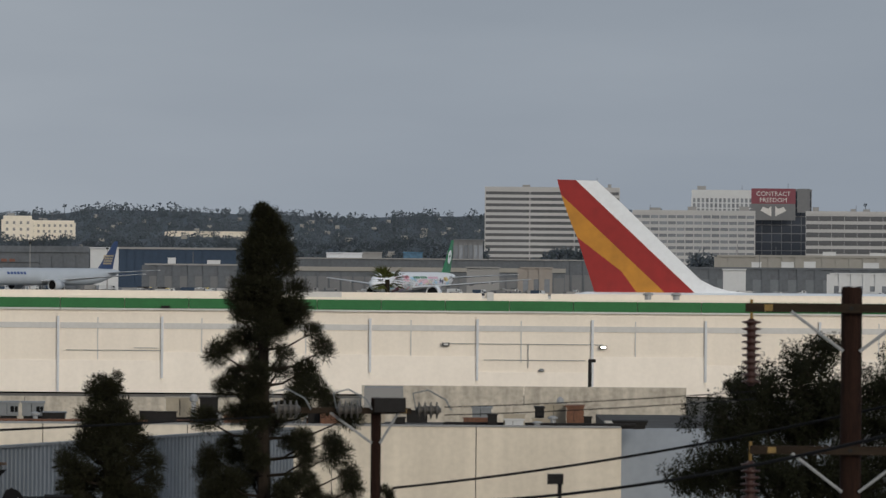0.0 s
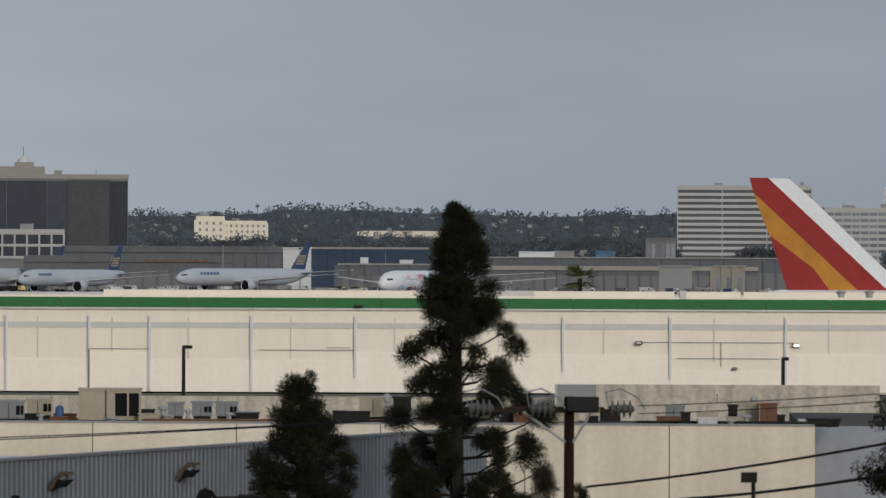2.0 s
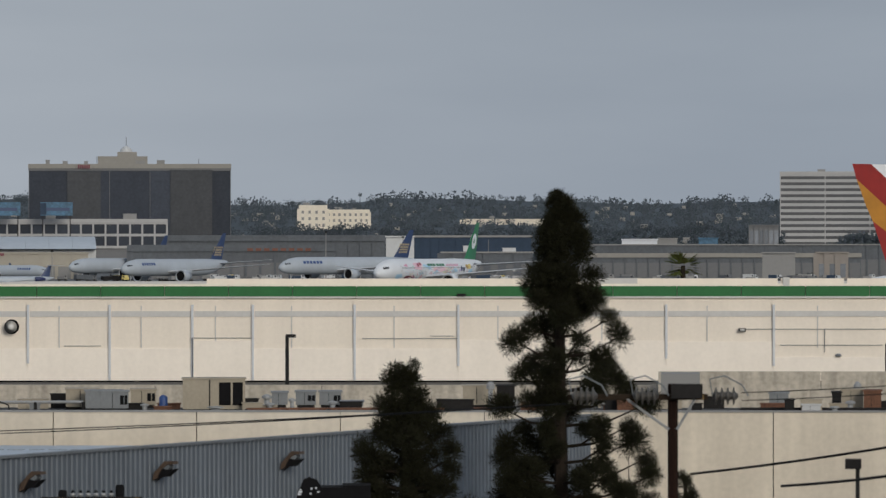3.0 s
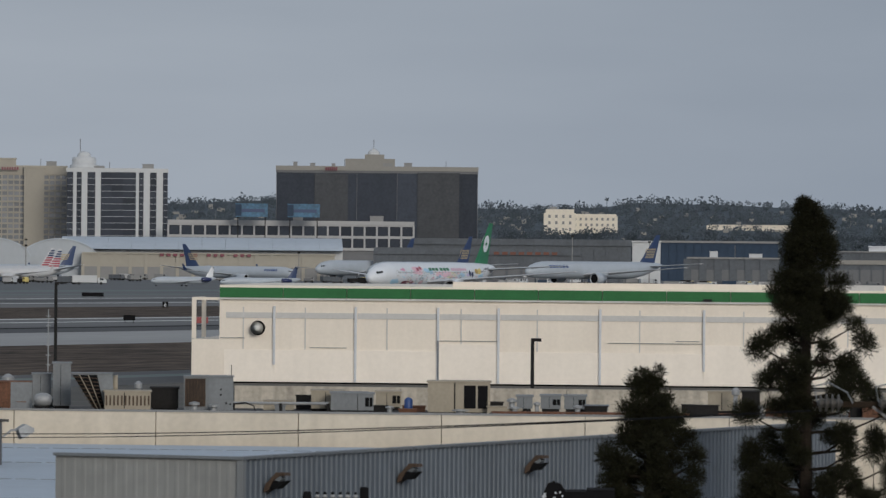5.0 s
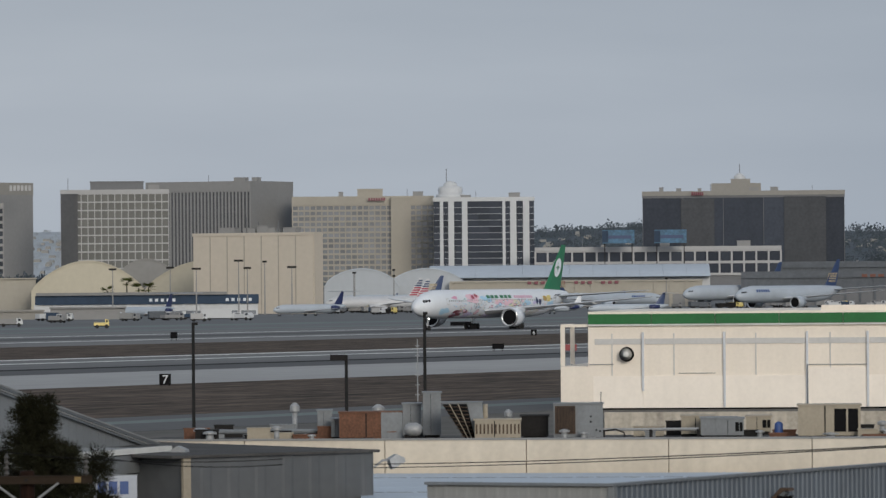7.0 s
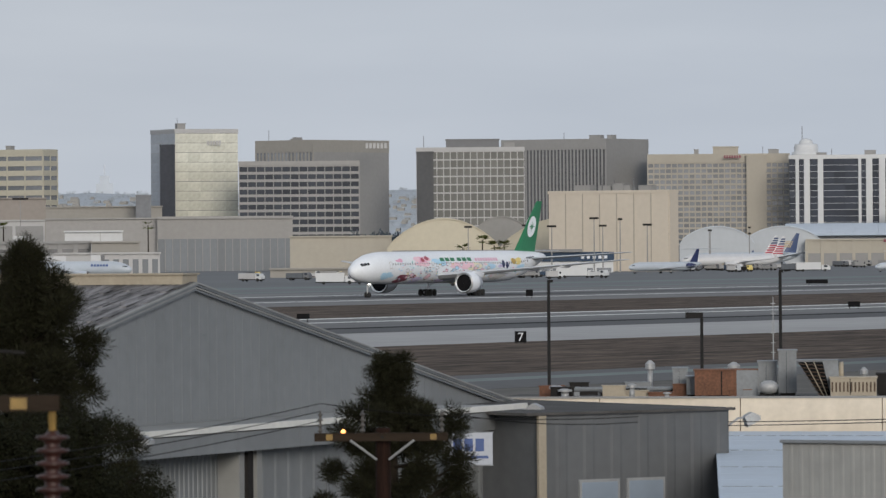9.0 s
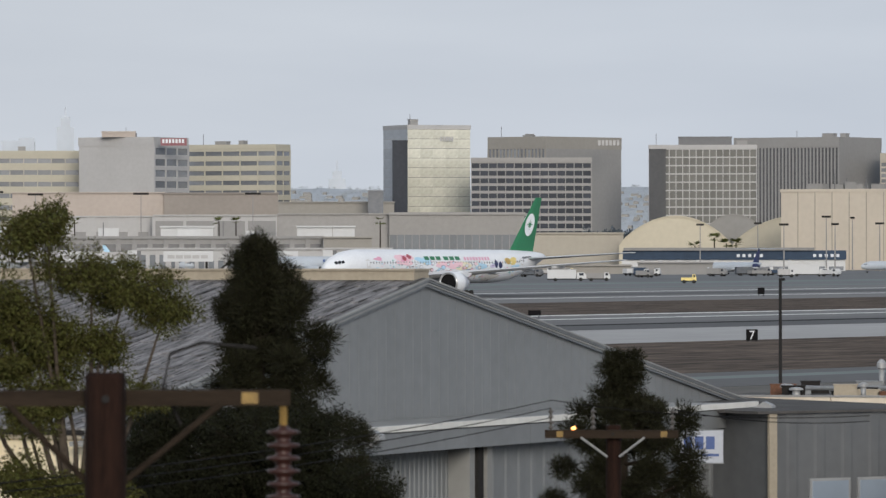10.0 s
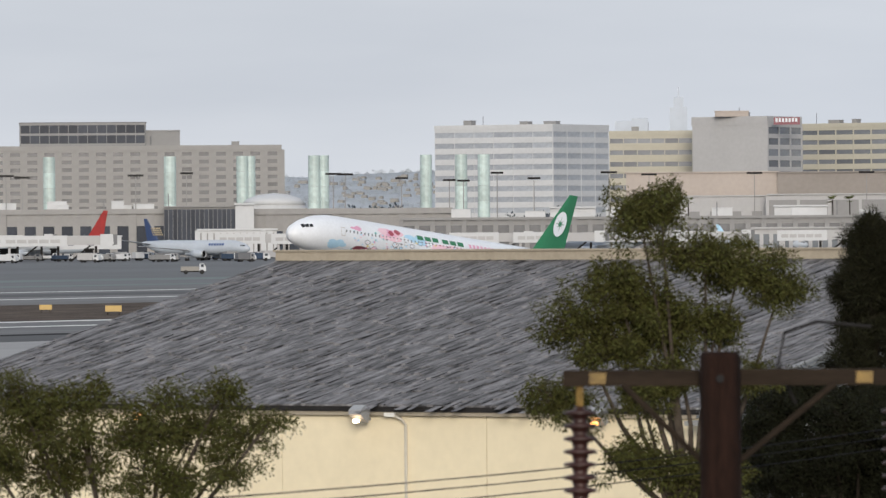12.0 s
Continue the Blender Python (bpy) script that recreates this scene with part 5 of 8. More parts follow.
for word, z in (("CONTRACT", 0.77), ("FREEDOM", 0.57)):
    cu = bpy.data.curves.new("lettering", "FONT")
    cu.body, cu.size, cu.extrude, cu.align_x = word, 3.9, 0.05, "CENTER"
    tx = new("lettering", cu)
    tx.data.materials.append(M["trim_grey"])
    tx.parent = sb
    tx.matrix_basis = pose(0, -1.25, bh * z, 90, 0, 0)
for s in (-1, 1):
    part("wing_emblem", prism(bmesh.new(), [(s * 1.2, bh * 0.12), (s * 8, bh * 0.3), (s * 6.5, bh * 0.42), (s * 3, bh * 0.36), (s * 1.2, bh * 0.45)], 1, -1.12, -1.0), M["trim_grey"], sb, "pale winged emblem")
part("side_panel", boxes((bw / 2 + 1, bw / 2 + 9, -0.5, 0, bh * 0.25, bh)), M["bld_dark"], sb)


# far hills with their trees and houses
def hill_height(az, k):
    n = noise.noise(Vector((az * 0.55, 3.1, 0))) * 6 + noise.noise(Vector((az * 2.1, 7.7, 0))) * 2.5
    return (3.0, 24.0 + n * 0.3, 35.0 + n * 0.6, 48.0 + n, 32.0)[k]


def soft_mass(me):
    """Turns a far crown's faces one way and gives them one soft normal, as a distant leafy mass has."""
    for f in me.polygons:
        if f.normal.y > 0:
            f.flip()
    me.update()
    me.normals_split_custom_set_from_vertices([(0.0, -0.62, 0.78)] * len(me.vertices))


def far_hills():
    dist = (3950, 4150, 4400, 4680, 4850)
    bm = bmesh.new()
    cols = []
    for i in range(141):
        az = -32 + i * 0.3
        cols.append([bm.verts.new(spot(az, dist[k], hill_height(az, k) - (3 if k == 0 else 0))) for k in range(5)])
    for a, b in zip(cols, cols[1:]):
        for k in range(4):
            bm.faces.new((a[k], b[k], b[k + 1], a[k + 1]))
    bmesh.ops.recalc_face_normals(bm, faces=bm.faces)
    hills = part("far_hills", bm, [M["hill"], M["haze_hill"]], soft=True)
    # faces west of this bearing take the hill colour with haze mixed in
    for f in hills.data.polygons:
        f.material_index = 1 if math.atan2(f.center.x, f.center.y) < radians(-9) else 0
    tagged(hills, "low wooded hills along the horizon", "hills", kind="structure")
    rnd = random.Random(8)
    east, west = ([], []), ([], [])
    hv, hf = [], []
    for _ in range(11000):
        az = rnd.uniform(-25, 6)
        verts, faces = east if az > -9 else west
        u = rnd.random() ** 0.8 * 3.0
        k = min(2, int(u))
        f = u - k
        r = dist[k] + (dist[k + 1] - dist[k]) * f
        z = hill_height(az, k) * (1 - f) + hill_height(az, k + 1) * f
        c = spot(az, r, z)
        if rnd.random() < (0.06 if az > -9 else 0.22) and u < 2.6:
            w, d, h = rnd.uniform(0.9, 2.6), 4, rnd.uniform(0.9, 1.8)
            j = len(hv)
            for dx, dy, dz in ((-w, 0, 0), (w, 0, 0), (w, d, 0), (-w, d, 0), (-w, 0, h), (w, 0, h), (w, d, h), (-w, d, h), (-w, d / 2, h + 0.9), (w, d / 2, h + 0.9)):
                hv.append((c.x + dx, c.y + dy - 6, c.z + dz + 1))
            hf += [(j, j + 1, j + 5, j + 4), (j + 4, j + 5, j + 9, j + 8), (j + 1, j + 2, j + 6, j + 5), (j + 3, j, j + 4, j + 7), (j + 5, j + 6, j + 9), (j + 7, j + 4, j + 8)]
            continue
        big = rnd.uniform(1.6, 3.4) if rnd.random() < 0.8 else rnd.uniform(3.4, 5.0)
        if az < -9:
            big *= 0.5
        if az > -9 and rnd.random() < 0.012:
            h = rnd.uniform(8, 13)
            j = len(verts)
            verts += [(c.x - 0.25, c.y, c.z), (c.x + 0.25, c.y, c.z), (c.x + 0.2, c.y, c.z + h), (c.x - 0.2, c.y, c.z + h)]
            faces.append((j, j + 1, j + 2, j + 3))
            spray(verts, faces, c + Vector((0, 0, h)), 0.8, 26, 1.3, rnd, 0.6, 0.4)
            continue
        spray(verts, faces, c + Vector((0, 0, big * 0.75)), big * 0.85, 30, big * 0.36, rnd, 0.75, 0.55)
    for (verts, faces), mt, label in ((east, "far_leaf", "dark trees and palms covering the hills, blue-grey with painted haze"), (west, "haze_leaf", "scrub over the built-up western hills, paled by painted haze")):
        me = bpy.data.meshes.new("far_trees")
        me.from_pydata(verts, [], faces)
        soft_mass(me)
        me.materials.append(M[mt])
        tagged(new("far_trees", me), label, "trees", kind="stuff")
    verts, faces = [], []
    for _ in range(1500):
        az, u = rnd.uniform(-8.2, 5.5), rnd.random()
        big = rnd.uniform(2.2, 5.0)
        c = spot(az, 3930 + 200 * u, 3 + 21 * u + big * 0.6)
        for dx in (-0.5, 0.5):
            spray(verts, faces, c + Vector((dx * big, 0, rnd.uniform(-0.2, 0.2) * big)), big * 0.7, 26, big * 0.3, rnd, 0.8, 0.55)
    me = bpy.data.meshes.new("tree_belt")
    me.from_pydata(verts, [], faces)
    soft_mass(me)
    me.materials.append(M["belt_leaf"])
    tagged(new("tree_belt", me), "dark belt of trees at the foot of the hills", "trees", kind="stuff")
    me = bpy.data.meshes.new("far_houses")
    me.from_pydata(hv, [], hf)
    me.materials.append(M["bld_tan"])
    tagged(new("far_houses", me), "small pale houses scattered over the hills", "houses", kind="stuff")


far_hills()


def street_trees(az0, az1, r, n, h, seed, label):
    rnd = random.Random(seed)
    for _ in range(n):
        az = rnd.uniform(az0, az1)
        hh = h * rnd.uniform(0.7, 1.15)
        ob = thing("street_tree", facing(az, r + rnd.uniform(-30, 30)), label, "tree", "street trees")
        part("trunk", tube(bmesh.new(), [(0, 0, 0), (0.1, 0, hh * 0.5)], [0.35, 0.2], 6), M["bark"], ob)
        verts, faces = [], []
        for _ in range(7):
            c = Vector((rnd.gauss(0, hh * 0.22), rnd.gauss(0, hh * 0.2), hh * rnd.uniform(0.45, 0.85)))
            spray(verts, faces, c, hh * 0.2, 50, hh * 0.1, rnd, 0.8, 0.35)
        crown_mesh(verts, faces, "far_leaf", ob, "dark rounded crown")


street_trees(-1.245, 0.396, 3300, 22, 18, 31, "dark street tree before the far hills")
street_trees(-4.663, -1.018, 3500, 34, 15, 32, "dark street tree before the far hills")
street_trees(0.917, 1.333, 3500, 8, 22, 33, "tall dark tree before the hotel")
street_trees(2.374, 2.738, 3600, 6, 18, 34, "dark tree before the terraced hotel")
street_trees(-9.374, -9.087, 2900, 7, 14, 35, "dark tree before the slab hotel")
for az, top in ((-11.47, 9.4), (-11.29, 12.2), (-11.18, 10.3), (-11.09, 10.5)):
    palm(az, 2150, top, "dark date palm before the cream hangar", n=34, reach=3.4)
street_trees(-12.386, -11.891, 2600, 8, 16, 37, "dark tree between the office towers")
street_trees(-20.454, -19.673, 2350, 14, 15, 38, "dark tree along the boulevard")
street_trees(-18.839, -18.006, 2500, 9, 15, 39, "dark tree along the boulevard")
street_trees(-7.525, -6.588, 3600, 12, 20, 40, "dark street tree before the far hills")
for x, y in ((665, 372), (695, 374), (410, 372), (950, 374)):
    palm(-15.233 + (x - 784) * 0.0052087, 2300, 18.54, "fan palm beside the hangars", n=18, reach=3.2)


# apron vehicles
def service_truck(az, r, label, cab="bld_white", body="bld_white", l=7.0, h=2.6, turn=0.0):
    ob = thing("service_truck", facing(az, r, 0.02, turn), label, "truck", "apron vehicles")
    part("body", boxes((-l / 2, l * 0.22, -1.2, 1.2, 0.7, h)), M[body], ob)
    c = part("cab", prism(bmesh.new(), [(l * 0.24, 0.6), (l / 2, 0.6), (l / 2, 1.4), (l * 0.42, 2.2), (l * 0.24, 2.2)], 1, -1.1, 1.1), M[cab], ob)
    part("window", boxes((l * 0.3, l * 0.41, -1.12, -1.1, 1.45, 2.05)), M["pane_dark"], c)
    part("chassis", boxes((-l / 2, l / 2, -1.0, 1.0, 0.45, 0.7)), M["dark_steel"], ob)
    for x in (-l * 0.3, l * 0.34):
        for y in (-1.05, 1.05):
            part("wheel", lathe(bmesh.new(), [(-0.15, 0.4), (-0.1, 0.48), (0.1, 0.48), (0.15, 0.4)], n=12, axis=1, at=(x, y, 0.48)), M["tyre"], ob, soft=True)


def apron_row(t_az0, t_az1, r0, r1, n, seed):
    rnd = random.Random(seed)
    kinds = [("bld_white", "bld_pale", "pale box truck on the apron"), ("bld_white", "bld_white", "white service van on the apron"), ("bld_dark", "bld_slate", "dark covered baggage cart train"), ("bld_grey", "bld_grey", "grey service van on the apron"), ("bld_white", "blue_wall", "white cab hauling a blue container"), ("bld_white", "bld_grey", "white truck with a grey box"), ("bld_grey", "bld_dark", "dark baggage tug with a trailer"), ("yellow", "dark_steel", "yellow pushback tug on the apron")]
    for _ in range(n):
        cab, body, label = rnd.choice(kinds)
        service_truck(rnd.uniform(t_az0, t_az1), rnd.uniform(r0, r1), label, cab, body, rnd.uniform(3.6, 7.5), rnd.uniform(1.5, 2.6), rnd.uniform(-40, 40))


apron_row(-23.520, -20.974, 1640, 1780, 16, 51)
apron_row(-9.435, -8.189, 1980, 2200, 26, 52)
apron_row(-2.883, -1.895, 2060, 2260, 22, 53)
apron_row(-13.896, -11.813, 1700, 1850, 13, 54)
apron_row(-11.321, -10.231, 1700, 1950, 8, 55)
apron_row(0.500, 4.035, 2150, 2420, 30, 56)
apron_row(-5.546, -3.726, 2180, 2350, 16, 57)
service_truck(-12.644, 1560, "white fuel tanker on the apron", "bld_white", "bld_white", 10, 2.9)
service_truck(-12.358, 1560, "white pickup with a service body", "bld_white", "bld_grey", 6, 2.0)
service_truck(-10.413, 1750, "large pale airfield bus at the hangar", "bld_white", "bld_white", 12, 3.2)
service_truck(-8.244, 2000, "pale airport bus on the apron", "bld_white", "bld_white", 11, 3.0)
service_truck(-11.525, 1480, "yellow airfield service tug", "yellow", "yellow", 3.6, 1.4)
service_truck(-21.744, 1280, "pale pickup crossing the apron", "bld_white", "bld_tan", 5.2, 1.6)


# boarding bridges between the gates and the stands
def jet_bridge(az, r, w, z, seed):
    """A pale box tunnel on wheeled legs, with a hooded cab at its end and a service stair."""
    rnd = random.Random(seed)
    ob = thing("jet_bridge", facing(az, r), "white telescopic boarding bridge on dark legs", "jet bridge", "boarding bridges")
    s = rnd.choice((-1, 1))
    part("tunnel", boxes((-w / 2, w * 0.1, 0, 3, z, z + 3.0)), M["bld_white"], ob)
    part("inner_tunnel", boxes((w * 0.1, w * 0.42, 0.2, 2.8, z + 0.3, z + 2.8)), M["bld_pale"], ob)
    part("cab", prism(bmesh.new(), [(w * 0.4, z), (w / 2, z), (w / 2 + 0.6, z + 0.6), (w / 2 + 0.4, z + 3.3), (w * 0.4, z + 3.3)], 1, -0.3, 3.2), M["bld_white"], ob)
    part("bellows", boxes((w / 2 + 0.2, w / 2 + 1.6, 0, 3, z + 0.3, z + 3.2)), M["bld_dark"], ob, "dark folded bellows")
    for x in (-w * 0.42, w * 0.02, w * 0.36):
        part("leg", boxes((x - 0.35, x + 0.35, 0.8, 2.0, 0.02, z)), M["bld_pale" if x < 0 else "dark_steel"], ob)
    part("stair", prism(bmesh.new(), [(w * 0.3, z + 0.2), (w * 0.3 - 5.5, 0.2), (w * 0.3 - 4.9, 0.0), (w * 0.3 + 0.5, z)], 1, -1.3, -0.4), M["dark_steel"], ob, "dark service stair")
    for k in range(5):
        x = -w * 0.45 + k * w * 0.1
        part("side_panel", boxes((x, x + w * 0.085, -0.06, 0, z + 0.9, z + 1.9)), M["bld_pale"], ob)


for k, (x, r, w, z) in enumerate(((100, 1740, 31, 4.3), (30, 1775, 20, 4.4), (455, 1800, 24, 4.4), (560, 1790, 26, 4.3), (690, 1800, 24, 4.3))):
    jet_bridge(-19.443 + (x - 784) * 0.0052087, r, w, z, 70 + k)
for k, (x, r, w) in enumerate(((60, 1800, 24), (180, 1790, 26), (330, 1800, 22), (450, 1795, 22), (640, 1800, 24), (790, 1800, 24))):
    jet_bridge(-15.233 + (x - 784) * 0.0052087, r, w, 4.2, 80 + k)
apron_row(-23.831, -21.026, 1700, 1780, 12, 58)
apron_row(-19.206, -14.629, 1650, 1790, 20, 59)
apron_row(-9.643, -6.420, 2250, 2390, 20, 60)
apron_row(-6.628, -1.945, 2200, 2380, 20, 61)
apron_row(-1.95, 0.7, 2090, 2330, 26, 62)


# tall apron light masts
def apron_mast(az, r, top, w):
    ob = thing("apron_mast", facing(az, r), "slim grey apron light mast with a lamp bar", "light mast", "apron masts")
    part("pole", tube(bmesh.new(), [(0, 0, 0), (0, 0, top)], [0.3, 0.14], 6), M["bld_grey"], ob)
    part("lamp_bar", boxes((-w / 2, w / 2, -0.3, 0.3, top - 0.3, top + 0.35)), M["dark_steel"], ob)


for az, r, top, w in ((-17.91, 1900, 25.1, 5.0), (-17.54, 2000, 25.1, 5.0), (-16.57, 2000, 25.3, 5.0), (-15.54, 2000, 25.3, 5.0), (-10.65, 2000, 15.2, 3.0),
                      (-10.26, 2000, 17.7, 3.0), (-10.18, 2000, 15.3, 2.5), (-10.02, 2050, 17.5, 1.5), (-9.77, 2000, 15.5, 3.0), (-9.19, 2200, 13.8, 1.2),
                      (-8.83, 2200, 12.6, 1.0), (-6.32, 2300, 10.9, 1.0), (-11.42, 2000, 15.2, 2.5), (-10.89, 2000, 15.6, 2.5), (-22.27, 1950, 25.5, 5.0),
                      (-21.80, 1950, 26.1, 4.0), (-20.45, 1950, 25.6, 5.0), (-20.34, 1960, 25.5, 5.0), (-19.82, 1950, 24.1, 4.0), (-19.38, 1950, 23.4, 4.0),
                      (-19.25, 1980, 23.4, 4.0), (-18.94, 1950, 25.6, 4.0), (-18.60, 1950, 23.8, 4.0), (-23.46, 1950, 25.6, 5.0), (-23.31, 1980, 25.3, 5.0),
                      (-3.80, 2300, 17.9, 1.0), (-3.09, 2300, 16.0, 1.0), (-9.20, 2200, 13.8, 1.0), (-8.83, 2200, 14.7, 1.0)):
    apron_mast(az, r, top, w)


# far-off downtown towers in the distance, haze painted into their pale colour
M["hazy_stone"] = material("hazy_stone", (0.46, 0.50, 0.55), 0.8, vary=0.05, scale=0.02)
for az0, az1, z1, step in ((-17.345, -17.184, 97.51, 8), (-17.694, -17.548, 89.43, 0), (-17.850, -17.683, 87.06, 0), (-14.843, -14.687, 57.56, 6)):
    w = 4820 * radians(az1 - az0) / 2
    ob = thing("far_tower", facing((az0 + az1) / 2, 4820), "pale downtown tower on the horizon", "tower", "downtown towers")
    part("shaft", boxes((-w, w, 0, 14, 0, z1)), M["hazy_stone"], ob)
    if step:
        part("crown", boxes((-w * 0.55, w * 0.55, 3, 11, z1, z1 + step), (-0.5, 0.5, 6, 7, z1 + step, z1 + step + 8)), M["hazy_stone"], ob)

# ---- the long white cargo building ----
def corrugated(bm, x0, x1, y, z0, z1, pitch=0.3, depth=0.05, along="x"):
    """A ribbed steel sheet facing -y (or -x), as folded bands."""
    n = int(abs(x1 - x0) / pitch)
    prof = []
    for i in range(n):
        a = x0 + (x1 - x0) * i / n
        s = (x1 - x0) / n
        prof += [(a, 0.0), (a + s * 0.55, 0.0), (a + s * 0.65, depth), (a + s * 0.9, depth)]
    prof.append((x1, 0.0))
    def p(a, d, z):
        return bm.verts.new((a, y - d, z) if along == "x" else (y - d, a, z))
    lo = [p(a, d, z0) for a, d in prof]
    hi = [p(a, d, z1) for a, d in prof]
    for i in range(len(prof) - 1):
        bm.faces.new((lo[i], lo[i + 1], hi[i + 1], hi[i]))
    return bm


M["panel_white"] = material("panel_white", (0.87, 0.80, 0.715), 0.7, vary=0.05, scale=0.3, fine=10, bump=0.08, streak=0.8)
M["pilaster"] = material("pilaster", (0.58, 0.60, 0.64), 0.6, vary=0.06, scale=0.4)


def cargo_building():
    r, c = 505.0, -1.5
    ob = thing("cargo_building", facing(c, r), "long white cargo building with a green band below its roof", "building")

    def at(az):
        return r * math.tan(radians(az - c))
    x0, xw, x1 = at(-7.3), at(-7.045), at(8.2)
    part("wall", boxes((xw, x1, 0, 45, 0.12, 8.0)), M["white_wall"], ob)
    # the shade below the overhanging wall is a solid black block
    part("base_gap", boxes((x0 + 0.4, x1, 0.6, 44.5, 0.0, 0.14)), M["black"], ob, "black block for the shaded gap under the wall")
    # the open corner frame at the west end
    part("corner_frame", boxes((x0, x0 + 0.35, 0, 0.35, 3.6, 6.75), (x0, xw, 0, 0.4, 6.75, 6.98), (x0, x0 + 0.35, 8, 8.35, 3.6, 6.75), (x0, x0 + 0.3, 0.35, 8, 6.75, 6.98)), M["white_wall"], ob, "white open steel frame")
    part("corner_wall", boxes((x0, xw, 0, 45, 0.12, 3.55)), M["white_wall"], ob)
    a = xw
    step = (x1 - xw) / 26
    for i in range(26):
        part("green_panel", boxes((a + i * step + 0.03, a + (i + 1) * step - 0.03, -0.22, 0.0, 6.98, 7.8)), M["green_band"], ob)
    part("drip_edge", boxes((xw, x1, -0.3, 0, 6.84, 6.96)), M["trim_white"], ob)
    seg = [at(-4.9), at(-1.42), at(0.39), at(1.0), x1]
    for p, q in zip(seg, seg[1:]):
        part("parapet", boxes((p, q - 0.25, 0.3, 0.7, 8.0, 8.42)), M["white_wall"], ob)
    part("parapet_joint", boxes((at(0.41), at(0.47), -0.05, 0.25, 7.82, 8.5)), M["trim_grey"], ob, "pale grey joint")
    part("parapet_joint", boxes((at(-1.42), at(-0.93), 0.2, 0.25, 7.85, 8.44)), M["trim_grey"], ob, "pale grey joint")
    # the grey band breaks at each pilaster
    pil = [(-6.539, 2.55), (-5.789, 0.3), (-5.029, 0.3), (-4.472, 0.3), (-3.535, 0.3), (-2.579, 2.2), (-1.622, 0.3), (-0.664, 3.2), (0.324, 2.2), (1.384, 0.3), (2.426, 2.2), (3.475, 0.3), (4.9, 0.3), (5.9, 0.3)]
    for az, low in pil:
        part("pilaster", boxes((at(az) - 0.09, at(az) + 0.09, -0.3, 0, low * 0.6, 6.3)), M["pilaster"], ob, "pale blue-white steel pilaster")
    edges = [at(-7.0)] + [at(p[0]) for p in pil]
    for p, q in zip(edges, edges[1:]):
        part("grey_band", boxes((p + 0.14, q - 0.14, -0.06, 0, 5.32, 5.78)), M["trim_grey"], ob, "pale grey painted band")
        m = p + (q - p) * 0.38
        part("thin_pilaster", boxes((m - 0.05, m + 0.05, -0.08, 0, 2.8, 6.2)), M["trim_grey"], ob)
    # proud lower panels with different heads
    heads = [2.75, 2.75, 2.75, 3.35, 2.75, 2.75, 3.45, 3.4, 3.3, 2.05, 3.35, 2.7, 3.3, 2.7]
    for (p, q), h in zip(zip(edges, edges[1:]), heads):
        n = 2 if q - p > 10 else 1
        for k in range(n):
            u, v = p + (q - p) * k / n, p + (q - p) * (k + 1) / n
            part("wall_panel", boxes((u + 0.004, v - 0.004, -0.1, 0, 0.14, h)), M["panel_white"], ob)
    # conduits, a dark pipe, wall lamps and a round fan
    for az0, az1, z in ((-2.841, -2.622, 3.75), (0.022, 1.477, 4.3), (-3.466, -2.581, 3.55), (-5.026, -4.481, 3.6), (-6.211, -5.873, 2.95), (-7.034, -6.810, 3.7), (0.386, 1.321, 3.0)):
        part("conduit", tube(bmesh.new(), [(at(az0), -0.16, z), (at(az1), -0.16, z)], 0.024, 6), M["unit_grey"], ob, "thin grey conduit")
    for az, y, z0, z1, rad in ((-5.026, -0.34, 0.4, 3.6, 0.06), (0.792, -0.16, 2.4, 4.3, 0.03)):
        part("conduit", tube(bmesh.new(), [(at(az), y, z0), (at(az), y, z1)], rad, 6), M["unit_grey"], ob, "thin grey conduit")
    for az, z, lit in ((0.033, 4.25, False), (1.482, 4.1, True)):
        x = at(az)
        lamp = part("wall_lamp", boxes((x - 0.28, x + 0.28, -0.5, -0.1, z - 0.13, z + 0.13)), M["dark_steel"], ob, "small dark wall lamp")
        part("lamp_glass", boxes((x - 0.2, x + 0.2, -0.53, -0.5, z - 0.08, z + 0.08)), M["lamp_on" if lit else "trim_grey"], lamp)
    fx, fz = at(-6.69), 4.52
    fan = part("wall_fan", lathe(bmesh.new(), [(-0.75, 0.5), (-0.8, 0.54), (-0.1, 0.54), (0.0, 0.6)], n=24, axis=1, at=(fx, 0, fz), caps=False), M["black"], ob, "round black wall fan housing", soft=True)
    part("fan_cone", lathe(bmesh.new(), [(-0.68, 0.5), (-0.6, 0.3), (-0.85, 0.06)], n=20, axis=1, at=(fx, 0, fz)), M["trim_white"], fan, "pale fan cone", soft=True)
    bm = boxes((at(-2.550) - 0.35, at(-2.550) + 0.35, -0.45, -0.22, 6.98, 7.2))
    part("flood_lamp", bm, M["dark_steel"], ob, "small dark flood lamp")
    for az in (1.895, 2.155):
        part("roof_vent", lathe(bmesh.new(), [(7.9, 0.28), (8.35, 0.28), (8.4, 0.42), (8.5, 0.42), (8.6, 0.1)], n=12, at=(at(az), 0.35, 0)), M["galv"], ob)
    bm = lathe(bmesh.new(), [(0, 0.26), (0.12, 0.24), (0.22, 0.12)], n=12, at=(at(0.916), -0.2, 2.1))
    part("vent_hood", bm, M["unit_grey"], ob, soft=True)
    return ob


cargo_building()

